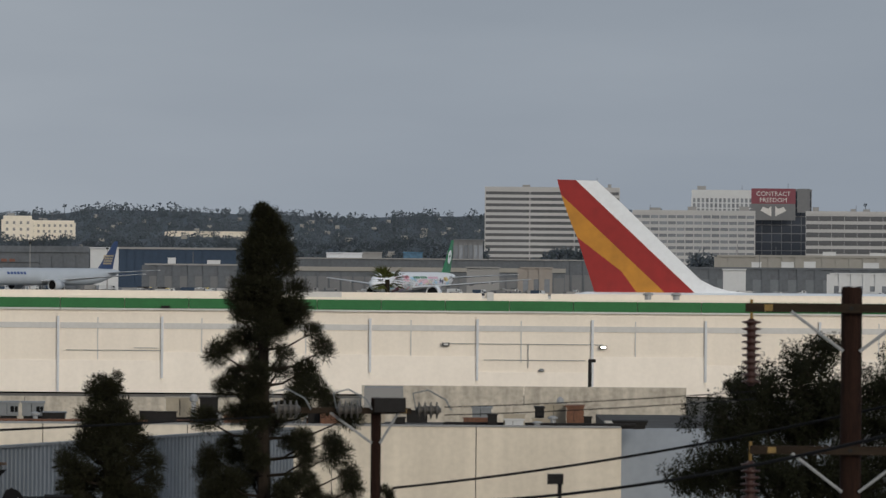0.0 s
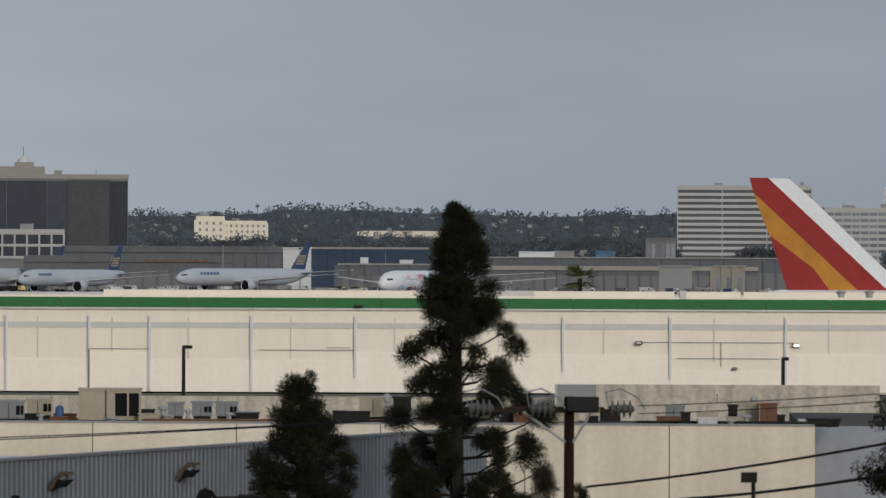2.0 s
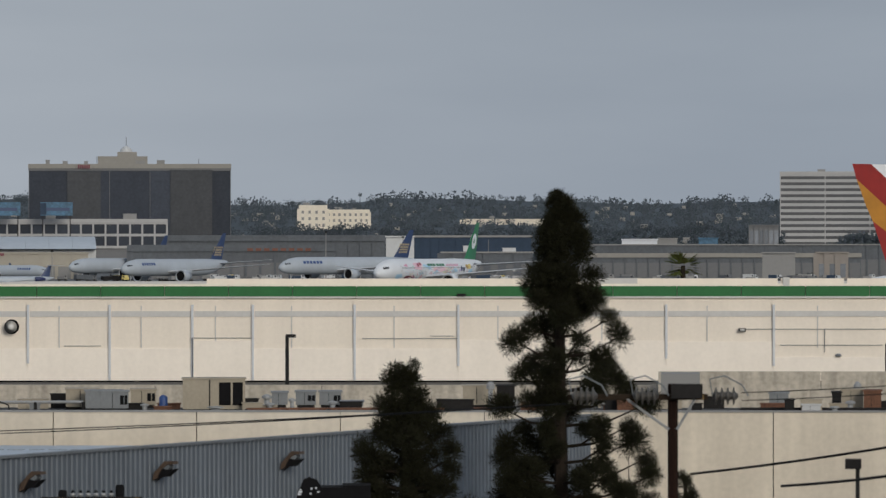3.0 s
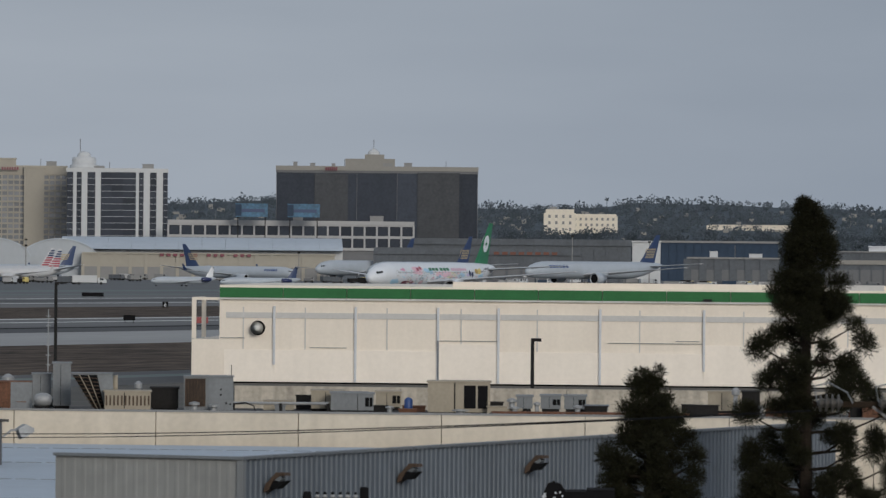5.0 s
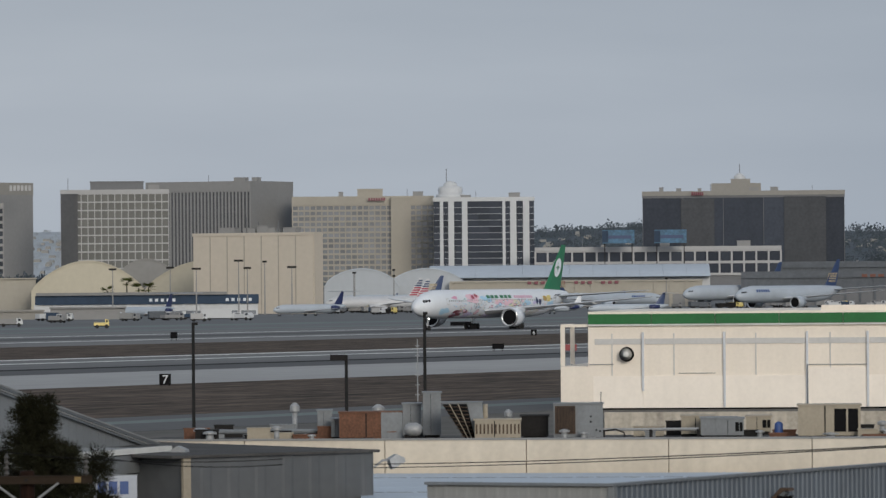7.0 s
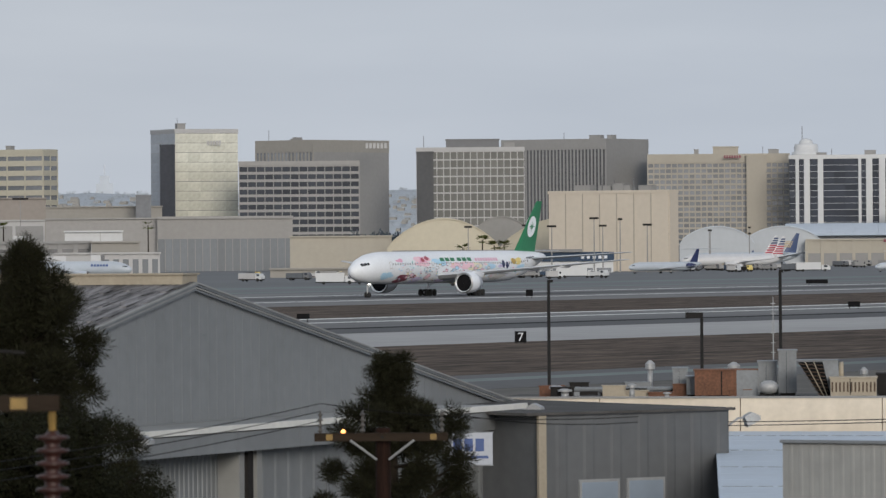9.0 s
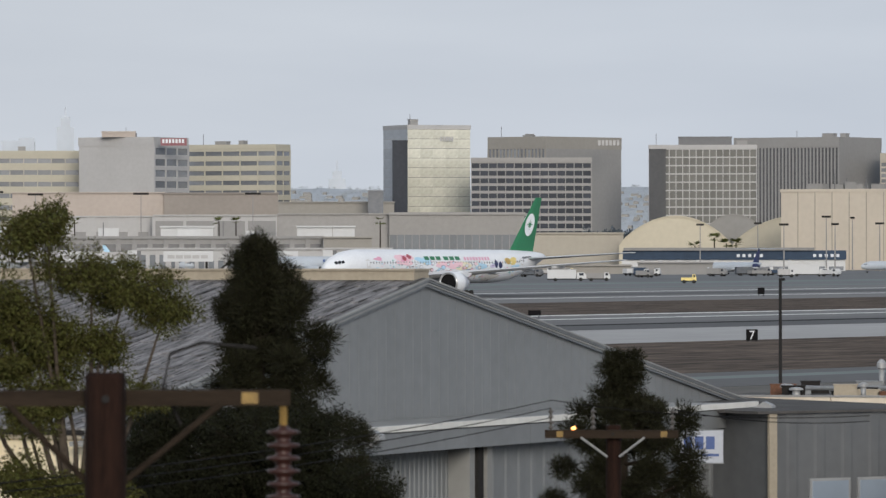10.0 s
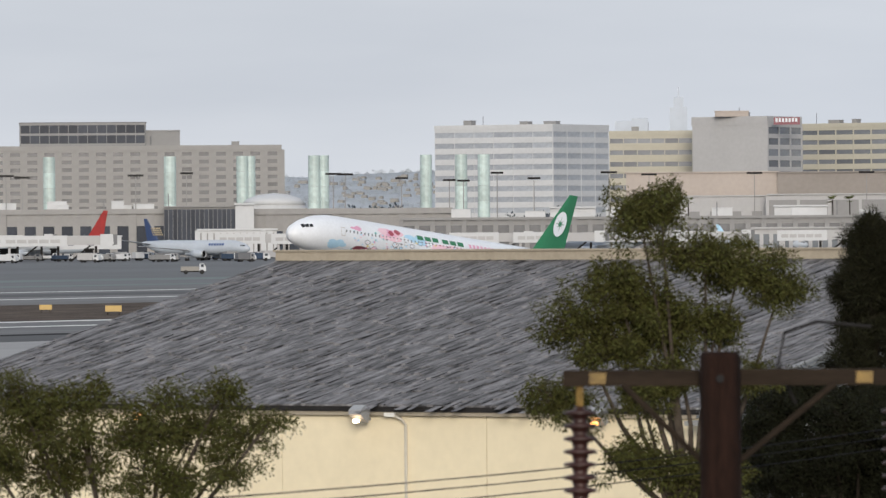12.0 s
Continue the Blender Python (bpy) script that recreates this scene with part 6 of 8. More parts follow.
# ---- low industrial roofs nearer to the stand ----
def wall_run(ob, name, x0, x1, y, z0, z1, t, mat, joint=5.0):
    """A wall cut into panels by joints."""
    n = max(1, round(abs(x1 - x0) / joint))
    for i in range(n):
        a, b = x0 + (x1 - x0) * i / n, x0 + (x1 - x0) * (i + 1) / n
        part(name, boxes((a, b - 0.03, y, y + t, z0, z1)), M[mat], ob)


def cream_warehouse():
    ob = thing("cream_warehouse", pose(0, 205, 0), "flat-roofed cream concrete warehouse with a stained parapet", "building")
    x0, x1 = 205 * math.tan(radians(-11.5)), 205 * math.tan(radians(1.655))
    wall_run(ob, "wall_panel", x0, x1, 0, 0, 5.3, 0.3, "concrete_wall", 4.8)
    part("coping", boxes((x0, x1, -0.04, 0.36, 5.3, 5.36)), M["bld_grey"], ob, "weathered grey coping")
    part("flank", boxes((x1 - 0.3, x1 + 0.02, 0.3, 10, 0, 5.3)), M["concrete_wall"], ob)
    part("roof", boxes((x0 + 0.1, x1 - 0.3, 0.3, 10, 0.5, 5.2)), M["roof_gravel"], ob, "grey gravel flat roof")
    xr = 211 * math.tan(radians(3.6))
    part("annex_wall", boxes((x1 + 0.05, xr, 6.0, 6.3, 0, 5.15)), M["annex_shade"], ob, "annex wall with blue-grey shade put into its colour")
    part("annex_roof", boxes((x1 + 0.05, xr, 6.3, 36, 0, 4.9)), M["roof_gravel"], ob)
    return ob


def rear_warehouse():
    ob = thing("rear_warehouse", pose(0, 246, 0), "low concrete warehouse with weathered parapet walls", "building")
    xa, xb, xc = 246 * math.tan(radians(-6.9)), 246 * math.tan(radians(-0.750)), 246 * math.tan(radians(2.296))
    wall_run(ob, "wall_panel", xa, xb, 0, 0, 5.32, 0.3, "stained_concrete", 6.0)
    wall_run(ob, "wall_panel", xb, xc, 4, 0, 5.78, 0.3, "stained_concrete", 7.0)
    part("inner_wall", boxes((xb + 6, xc - 1, -3, -2.7, 0, 5.15)), M["stained_concrete"], ob)
    part("roof", boxes((xa, xc, 4.3, 12, 0, 4.9)), M["roof_gravel"], ob)
    part("skylight_box", boxes((xb + 0.2, xb + 1.7, -4, -1, 4.95, 5.85)), M["bld_grey"], ob)
    return ob


def white_roof_shed():
    ob = thing("white_roof_shed", pose(0, 150, 0), "low shed with a broad white metal roof", "shed")
    x1 = -6.0
    n = 12
    for i in range(n):
        y0, y1 = 54.0 * i / n, 54.0 * (i + 1) / n
        xa, xb = -24.1 - 8.8 * i / n, -24.1 - 8.8 * (i + 1) / n
        bm = prism(bmesh.new(), [(xa, y0), (x1, y0), (x1, y1 + 0.1), (xb, y1 + 0.1)], 2, 4.15, 4.2 + 0.002 * i)
        part("roof_sheet", bm, M["roof_white"], ob, "white metal roof sheet")
        if i % 3 != 1:
            continue
        bm = bmesh.new()
        x = xb + 0.1
        while x < x1 - 1:
            w = random.Random(int(x * 91) + i).uniform(0.3, 0.9)
            box(bm, x, x + w, y1 - 0.06, y1 - 0.02, 4.2 + 0.002 * i, 4.216 + 0.002 * i)
            x += w + 0.12
        part("seam_clip", bm, M["unit_grey"], ob, "broken line of dark seam clips")
    part("wall", prism(bmesh.new(), [(-23.8, 0.3), (x1 - 0.3, 0.3), (x1 - 0.3, 53), (-32.2, 53)], 2, 0, 4.14), M["steel_light"], ob)
    return ob


def hood_vent(ob, x, y, z):
    """A slanted sheet-metal hood on a side wall that faces +x, with its dark mouth turned out and down."""
    def cut(rows, half):
        bm = prism(bmesh.new(), rows, 1, -half, half)
        for v in bm.verts:
            v.co = Vector((v.co.x * 0.76 + x, v.co.y * 0.8 + y, v.co.z * 0.76 + z))
        return bm
    hood = part("vent_hood", cut([(0.0, -0.38), (0.04, -0.16), (0.38, 0.2), (0.64, 0.19), (0.66, 0.11), (0.5, 0.11), (0.29, -0.03), (0.15, -0.3)], 0.2), M["hood"], ob, "rusty brown sheet-metal vent hood")
    # the hood's shaded inside is filled with a black wedge
    part("vent_mouth", cut([(0.14, -0.28), (0.42, -0.27), (0.68, -0.03), (0.46, -0.07), (0.3, -0.04)], 0.18), M["black"], hood, "black wedge for the shade inside the mouth")
    part("inner_flap", cut([(0.31, -0.02), (0.49, 0.1), (0.56, 0.03), (0.46, -0.06)], 0.15), M["unit_grey"], hood)
    part("stay", cut([(0.0, -0.44), (0.02, -0.44), (0.2, -0.28), (0.18, -0.27)], 0.03), M["dark_steel"], hood)


def ribbed_shed():
    """Its long side runs with the runway; the short end shows too."""
    p = spot(-6.83, 134)
    ob = thing("ribbed_shed", pose(p.x, p.y, 0, 0, 0, -18.8), "grey corrugated steel shed with slanted vent hoods", "shed")
    L, w, h = 37.0, 4.5, 6.2
    bm = corrugated(bmesh.new(), 0, L, 0, 0, h, 0.26, 0.032, "y")
    for v in bm.verts:
        v.co.x = -v.co.x
    # lit end and shaded long side are told apart by colour
    part("long_wall", bm, M["shed_shade"], ob, "ribbed grey steel siding")
    bm = corrugated(bmesh.new(), -w, 0, 0, 0, h, 0.25, 0.007)
    part("end_wall", bm, M["steel_light"], ob, "ribbed steel end wall, coloured lighter as the lit side")
    part("core", boxes((-w, -0.06, 0.06, L, 0, h - 0.75), (-0.16, -0.06, 0.06, L, h - 0.75, h - 0.02), (-w, -0.16, 0.06, 0.16, h - 0.75, h - 0.02)), M["steel_siding"], ob)
    part("roof", boxes((-w + 0.02, -0.17, 0.17, L - 0.02, h - 0.74, h - 0.68)), M["roof_gravel"], ob, "grey sunken metal roof")
    part("corner_trim", boxes((-0.08, 0.07, -0.07, 0.08, 0, h - 0.06)), M["steel_siding"], ob, "folded corner trim")
    part("coping", boxes((-0.18, 0.09, -0.1, L, h - 0.05, h + 0.01), (-w - 0.02, -0.18, -0.1, 0.18, h - 0.05, h + 0.01)), M["unit_grey"], ob, "thin grey metal coping")
    for y in (1.15, 8.2, 15.6, 23.2):
        hood_vent(ob, 0.06, y, h - 0.5)
    return ob


cream_warehouse()
rear_warehouse()
white_roof_shed()
ribbed_shed()


def shingle_roof(ob, x0, x1, z0, z1, y0, y1, seed):
    """Ragged overlapping strips that run from the eaves (x0, z0) up to the ridge (x1, z1)."""
    rnd = random.Random(seed)
    verts, faces = [], []
    y = y0
    while y < y1:
        w = rnd.uniform(0.1, 0.22)
        ya, yb = y, min(y + w, y1)
        u = rnd.uniform(-0.1, 0.0)
        while u < 1:
            v = u + rnd.uniform(0.03, 0.11)
            u0, u1 = max(0, u), min(1.0, v + 0.01)
            lift = rnd.uniform(0.012, 0.05)
            xa, za, xb, zb = x0 + (x1 - x0) * u0, z0 + (z1 - z0) * u0, x0 + (x1 - x0) * u1, z0 + (z1 - z0) * u1
            k = len(verts)
            verts += [(xa, ya, za + lift), (xa, yb, za + lift), (xb, yb, zb + 0.008), (xb, ya, zb + 0.008), (xa, ya, za - 0.02), (xa, yb, za - 0.02)]
            faces += [(k + 3, k + 2, k + 1, k), (k, k + 1, k + 5, k + 4)]
            u = v
        y += w
    me = bpy.data.meshes.new("shingle")
    me.from_pydata(verts, [], faces)
    me.materials.append(M["shingle"])
    sh = new("shingle", me)
    sh.parent = ob
    return tagged(sh, "weathered grey roof strips streaked down the slope", kind="stuff")


def shingle_material():
    m = bpy.data.materials.new("shingle")
    m.use_nodes = True
    n, l = m.node_tree.nodes, m.node_tree.links
    b = n["Principled BSDF"]
    b.inputs["Roughness"].default_value = 0.75
    g = n.new("ShaderNodeNewGeometry")
    co = n.new("ShaderNodeTexCoord")
    mp = n.new("ShaderNodeMapping")
    mp.inputs["Rotation"].default_value = (0, 0, radians(24))
    mp.inputs["Scale"].default_value = (0.5, 3.4, 1.0)
    no = n.new("ShaderNodeTexNoise")
    no.inputs["Scale"].default_value, no.inputs["Detail"].default_value, no.inputs["Roughness"].default_value = 1.5, 7.0, 0.65
    l.new(co.outputs["Object"], mp.inputs["Vector"])
    l.new(mp.outputs["Vector"], no.inputs["Vector"])
    ad = n.new("ShaderNodeMath")
    ad.operation = "MULTIPLY_ADD"
    ad.inputs[1].default_value = 0.13
    l.new(g.outputs["Random Per Island"], ad.inputs[0])
    l.new(no.outputs["Fac"], ad.inputs[2])
    r = n.new("ShaderNodeValToRGB")
    r.color_ramp.elements[0].position, r.color_ramp.elements[1].position = 0.40, 0.82
    r.color_ramp.elements[0].color, r.color_ramp.elements[1].color = (0.028, 0.026, 0.026, 1), (0.31, 0.30, 0.305, 1)
    fi = n.new("ShaderNodeTexNoise")
    fi.inputs["Scale"].default_value, fi.inputs["Detail"].default_value = 9.0, 4.0
    l.new(mp.outputs["Vector"], fi.inputs["Vector"])
    gr = n.new("ShaderNodeMath")
    gr.operation = "MULTIPLY_ADD"
    gr.inputs[1].default_value = 0.3
    l.new(fi.outputs["Fac"], gr.inputs[0])
    su = n.new("ShaderNodeMath")
    su.operation = "SUBTRACT"
    su.inputs[1].default_value = 0.15
    l.new(ad.outputs[0], su.inputs[0])
    l.new(su.outputs[0], gr.inputs[2])
    l.new(gr.outputs[0], r.inputs["Fac"])
    l.new(r.outputs["Color"], b.inputs["Base Color"])
    return m


M["shingle"] = shingle_material()


def flood(ob, x, y, z, dx, dy, name="flood_lamp", lit=None):
    """A cobra-like flood lamp on a short bracket."""
    bm = tube(bmesh.new(), [(x, y, z - 0.1), (x + dx * 0.4, y + dy * 0.4, z + 0.1), (x + dx, y + dy, z + 0.12)], 0.035, 6)
    lamp = part(name, bm, M["galv"], ob, "grey flood lamp on a bracket")
    d = Vector((dx, dy, 0)).normalized()
    c = Vector((x + dx, y + dy, z + 0.1))
    bm = prism(bmesh.new(), [(-0.24, -0.16), (0.2, -0.2), (0.26, -0.1), (0.12, 0.14), (-0.16, 0.16)], 1, -0.17, 0.17)
    bmesh.ops.rotate(bm, verts=bm.verts, cent=(0, 0, 0), matrix=Matrix.Rotation(math.atan2(d.y, d.x), 3, "Z"))
    bmesh.ops.rotate(bm, verts=bm.verts, cent=(0, 0, 0), matrix=Matrix.Rotation(radians(-35), 3, Vector((-d.y, d.x, 0))))
    bmesh.ops.translate(bm, verts=bm.verts, vec=c)
    part("lamp_head", bm, M["galv"], lamp)
    if lit:
        bm = lathe(bmesh.new(), [(-0.07, 0.01), (-0.05, 0.09), (0.02, 0.1), (0.04, 0.01)], n=10, at=c + d * 0.2 - Vector((0, 0, 0.2)))
        part("lamp_glow", bm, M[lit], lamp, "glowing amber lamp")
    return lamp


def gable_hangar():
    ob = thing("gable_hangar", pose(-44.64, 145.3, 0, 0, 0, 80.1), "grey steel hangar with a weathered shingle roof and cream flank", "hangar")
    X, W_, L, ez, ew, rz = 20.35, 45.3, 23.7, 6.0, 5.5, 9.5    # ridge, width, length, both eaves, ridge height
    bm = prism(bmesh.new(), [(0.0, 0), (W_, 0), (W_, ew - 0.08), (X, rz - 0.1), (0.0, ez - 0.1)], 1, 0.08, L)
    part("frame", bm, M["steel_siding"], ob)

    def top(x):
        return ez + (rz - ez) * x / X if x < X else rz - (rz - ew) * (x - X) / (W_ - X)
    bm = prism(bmesh.new(), [(0.0, 0), (W_, 0), (W_, ew - 0.06), (X, rz - 0.06), (0.0, ez - 0.06)], 1, 0.0, 0.07)
    part("gable_sheet", bm, M["steel_siding"], ob, "grey ribbed gable siding")
    for i in range(1, 76):
        x = W_ * i / 76
        part("rib", boxes((x - 0.02, x + 0.02, -0.008, 0.0, 0, top(x) - 0.12)), M["steel_siding"], ob)
    part("vent_slot", boxes((21.0, 21.25, -0.03, 0.0, 8.06, 8.1)), M["unit_grey"], ob)
    # cream flank in wide panels
    for k in range(4):
        a, b = L * k / 4, L * (k + 1) / 4
        part("flank_panel", boxes((-0.12, 0.0, a, b - 0.015, 0, ez - 0.1)), M["cream_wall"], ob, "smooth cream wall panel")
    part("eave_board", boxes((-0.3, -0.02, -0.1, L + 0.3, ez - 0.17, ez - 0.11)), M["dark_steel"], ob)
    part("gutter", boxes((-0.26, -0.12, 0, L, ez - 0.27, ez - 0.18)), M["unit_beige"], ob, "weathered beige gutter")
    # roof
    s, over = (rz - ez) / X, 0.28
    bm = prism(bmesh.new(), [(-over, ez - over * s - 0.06), (X, rz - 0.04), (W_ + 0.3, ew - 0.1), (W_ + 0.3, ew - 0.02), (X, rz + 0.03), (-over, ez - over * s)], 1, -0.1, L + 0.25)
    part("roof_deck", bm, M["dark_steel"], ob)
    shingle_roof(ob, -over + 0.02, X, ez - over * s + 0.015, rz + 0.04, -0.1, L + 0.25, 3)
    part("ridge_cap", boxes((X - 0.5, X + 0.5, 0.05, L + 0.25, rz - 0.02, rz + 0.24), (X - 0.56, X + 0.56, 0.0, L + 0.3, rz + 0.24, rz + 0.29)), M["unit_beige"], ob, "pale raised ridge cap")
    # fine stepped rake trim on the gable
    for x0, z0, x1, z1 in ((-over, ez - over * s, X, rz), (X, rz, W_ + 0.3, ew - 0.03)):
        for k, mt in enumerate(("unit_grey", "steel_light", "unit_grey", "steel_light")):
            d = 0.062 * (3 - k)
            bm = prism(bmesh.new(), [(x0, z0 - 0.01 - d), (x1, z1 - 0.01 - d), (x1, z1 + 0.04 - d), (x0, z0 + 0.04 - d)], 1, -0.12 - 0.025 * k, -0.02)
            part("rake_trim", bm, M[mt], ob, "pale stepped metal rake trim")
    # the flat-roofed lean-to along the gable
    lz, E_ = 5.7, 38.0
    part("lean_to_roof", boxes((-1.0, E_, -3.0, -0.05, lz - 0.12, lz)), M["steel_light"], ob, "pale flat metal canopy roof")
    n = 9
    for k in range(n):
        a, b = -1.0 + (E_ + 1.0) * k / n, -1.0 + (E_ + 1.0) * (k + 1) / n
        part("fascia", boxes((a, b - 0.02, -3.06, -2.95, lz - 0.66, lz - 0.13)), M["steel_siding"], ob, "grey metal fascia")
    part("white_edge", boxes((-1.0, E_, -3.12, -2.95, lz - 0.1, lz + 0.06)), M["trim_white"], ob)
    bm = corrugated(bmesh.new(), -0.5, 17.2, -2.1, 0, lz - 0.2, 0.3, 0.03)
    part("door_leaf", bm, M["steel_siding"], ob, "grey ribbed sliding hangar door")
    bm = corrugated(bmesh.new(), 18.75, E_ - 0.3, -2.5, 0, lz - 0.2, 0.9, 0.03)
    part("door_leaf", bm, M["steel_siding"], ob, "flat grey sliding hangar door")
    # the middle post is coloured dark for the shaded gap between the others
    for x in (17.2, 17.8, 18.4):
        part("door_post", boxes((x, x + 0.35, -2.75, -2.1, 0, lz - 0.6)), M["steel_light" if x != 17.8 else "dark_steel"], ob)
    flood(ob, 8.8, -3.1, lz - 0.25, 0.0, -0.6)
    flood(ob, 37.0, -3.1, lz - 0.2, 0.0, -0.6)
    for y, lit in ((2.5, "lamp_amber"), (9.25, "lamp_warm"), (15.7, "lamp_amber"), (22.2, "lamp_amber")):
        flood(ob, -0.15, y, ez - 0.28, -0.5, 0.0, "wall_lamp", lit)
    part("downpipe", tube(bmesh.new(), [(-0.28, 8.55, ez - 0.24), (-0.22, 8.3, ez - 0.36), (-0.18, 8.2, ez - 0.5), (-0.18, 8.2, 0.1)], 0.04, 8), M["pipe_pale"], ob, "pale grey downpipe")
    part("downpipe_shoe", boxes((-0.32, -0.13, 8.45, 8.75, ez - 0.3, ez - 0.2)), M["trim_white"], ob)
    return ob


gable_hangar()


def office_annex():
    a, b = spot(-10.772, 181.5), spot(-9.036, 186)
    d = b - a
    ob = thing("flat_annex", pose(a.x, a.y, 0, 0, 0, math.degrees(math.atan2(d.y, d.x))), "flat-roofed grey annex with a white sign and windows", "building")
    w, h = d.length, 5.5
    part("wall", boxes((0, w, 0, 17, 0, h)), M["annex_grey"], ob)
    bm = corrugated(bmesh.new(), 0, w, -0.01, 0, h, 0.9, 0.02)
    part("siding", bm, M["annex_grey"], ob)
    part("corner_post", boxes((-0.12, 0.16, -0.1, 0, 0, h)), M["unit_beige"], ob, "tan corner post")
    part("roof", prism(bmesh.new(), [(-0.15, h), (17.3, h + 0.1), (17.3, h + 0.2), (-0.15, h + 0.08)], 0, -0.6, w + 0.15), M["roof_gravel"], ob, "dark grey flat roof with a drip edge")
    for x0, x1 in ((20.49, 22.00), (22.28, 23.72)):
        u0, u1 = x0 - 19.07, x1 - 19.07
        win = part("window", boxes((u0, u1, -0.06, 0.0, 2.1, 3.58)), M["galv"], ob, "grey-framed office window")
        part("pane", boxes((u0 + 0.08, u1 - 0.08, -0.075, -0.05, 2.16, 3.5)), M["pane_blue"], win, "pale blue blind behind glass")
    flood(ob, w, -0.05, h - 0.35, 0.6, -0.25)
    return ob


M["pane_blue"] = glass_pane("pane_blue", (0.36, 0.43, 0.52), 0.3, 0.05)
office_annex()


def company_sign():
    p = spot(-11.407, 178.2, 4.19)
    ob = thing("company_sign", pose(p.x, p.y, p.z, 0, 0, 12), "white company sign board with dark blue lettering bars", "sign")
    w, h = 1.23, 0.92
    part("board", boxes((-w / 2, w / 2, 0, 0.05, 0, h)), M["sign_panel"], ob)
    part("frame", boxes((-w / 2 - 0.03, w / 2 + 0.03, 0.01, 0.045, -0.03, 0), (-w / 2 - 0.03, w / 2 + 0.03, 0.01, 0.045, h, h + 0.03)), M["unit_grey"], ob)
    for k in range(3):
        part("letter_bar", boxes((-w * 0.42 + k * w * 0.26, -w * 0.42 + k * w * 0.26 + w * 0.2, -0.008, 0, h * 0.42, h * 0.82)), M["blue_sign"], ob)
    part("text_bar", boxes((-w * 0.2, w * 0.4, -0.008, 0, h * 0.2, h * 0.28)), M["blue_sign"], ob)


company_sign()

# ---- plant on the warehouse roof ----
ROOF = 5.2


def unit_at(name, az0, az1, r, label, category="air conditioner"):
    """An empty at the middle of a rooftop unit, and its width."""
    ob = thing(name, facing((az0 + az1) / 2, r / math.cos(radians((az0 + az1) / 2)), ROOF), label, category)
    return ob, r * radians(az1 - az0)


def packaged_unit(az0, az1, r, h, mat, label, dark=0.0, depth=1.6, lid=True, louvre=False, mat2=None):
    """A sheet-metal air handler: case, lid, skids, and a dark mouth or louvres."""
    ob, w = unit_at("rooftop_unit", az0, az1, r, label)
    part("case", boxes((-w / 2, w / 2, 0, depth, 0.12, h)), M[mat], ob)
    part("skid", boxes((-w / 2 + 0.05, w / 2 - 0.05, 0.05, depth - 0.05, 0, 0.12)), M["dark_steel"], ob)
    if lid:
        part("lid", boxes((-w / 2 - 0.04, w / 2 + 0.04, -0.04, depth + 0.04, h, h + 0.05)), M[mat], ob)
    if dark:
        # the case stays closed; a black plate gives the opening's shade
        d = part("intake", boxes((w / 2 - w * dark, w / 2 - w * 0.04, -0.02, 0, 0.25, h - 0.1)), M["black"], ob, "black plate for the dark inside of an intake")
        part("intake_rail", boxes((w / 2 - w * dark * 0.55, w / 2 - w * dark * 0.48, -0.05, -0.02, 0.25, h - 0.1)), M[mat2 or mat], d)
    if louvre:
        n = 12
        for k in range(n):
            x = -w / 2 + w * (k + 0.5) / n
            part("slat", boxes((x - w / n * 0.22, x + w / n * 0.22, -0.012, 0, 0.25, h - 0.12)), M["hood"], ob, "dark louvre slot")
    part("seam", boxes((-w * 0.08, -w * 0.06, -0.015, 0, 0.14, h - 0.02)), M["dark_steel"], ob)
    return ob


packaged_unit(-5.120, -4.543, 208, 1.12, "unit_beige", "large weathered beige rooftop air handler with open side", 0.42)
packaged_unit(-5.878, -5.618, 209, 0.66, "unit_grey", "grey rooftop condenser with an open base", 0.3)
packaged_unit(-6.194, -5.888, 211, 0.7, "unit_beige", "pale rooftop air duct box", 0.0)
packaged_unit(-5.598, -5.364, 214, 0.62, "unit_beige", "pale rooftop unit with a dark mouth", 0.35)
packaged_unit(-4.299, -4.153, 214, 0.52, "unit_grey", "small grey rooftop condenser")
packaged_unit(-4.080, -3.893, 214, 0.55, "unit_grey", "small grey rooftop unit with a dark mouth", 0.4)
packaged_unit(-3.862, -3.659, 214, 0.55, "unit_grey", "small grey rooftop unit with a dark mouth", 0.35)
packaged_unit(-3.664, -3.456, 212, 0.25, "unit_grey", "low flat grey roof curb")
packaged_unit(-2.539, -2.242, 214, 0.75, "unit_beige", "tan rooftop unit beside a dark opening", 0.0)
packaged_unit(-2.227, -2.060, 214, 0.75, "dark_steel", "dark rooftop unit behind the pine")
packaged_unit(-4.413, -4.257, 208, 0.2, "unit_beige", "small pale roof box")
packaged_unit(0.282, 0.459, 212, 0.55, "unit_grey", "small grey rooftop unit on legs")
packaged_unit(0.584, 0.755, 207, 0.28, "bld_white", "small white roof box")
packaged_unit(0.948, 1.145, 210, 0.72, "unit_beige", "tan rooftop unit with a black opening", 0.0)
# added dark box: gives the shade of an opening next to the tan unit
packaged_unit(0.86, 0.945, 210, 0.62, "dark_steel", "solid dark box for a shaded opening beside a tan unit")
packaged_unit(1.150, 1.311, 209, 0.7, "rust", "rust-stained steel rooftop air unit")
packaged_unit(1.581, 1.892, 208, 0.22, "dark_steel", "low dark roof duct")
cab = packaged_unit(-9.348, -8.765, 208, 0.95, "rust", "rust-red rooftop cabinet with a dark flank")
part("flank", boxes((0.36, 1.08, -0.05, 0.0, 0.06, 0.97)), M["unit_grey"], cab, "weathered grey flank")
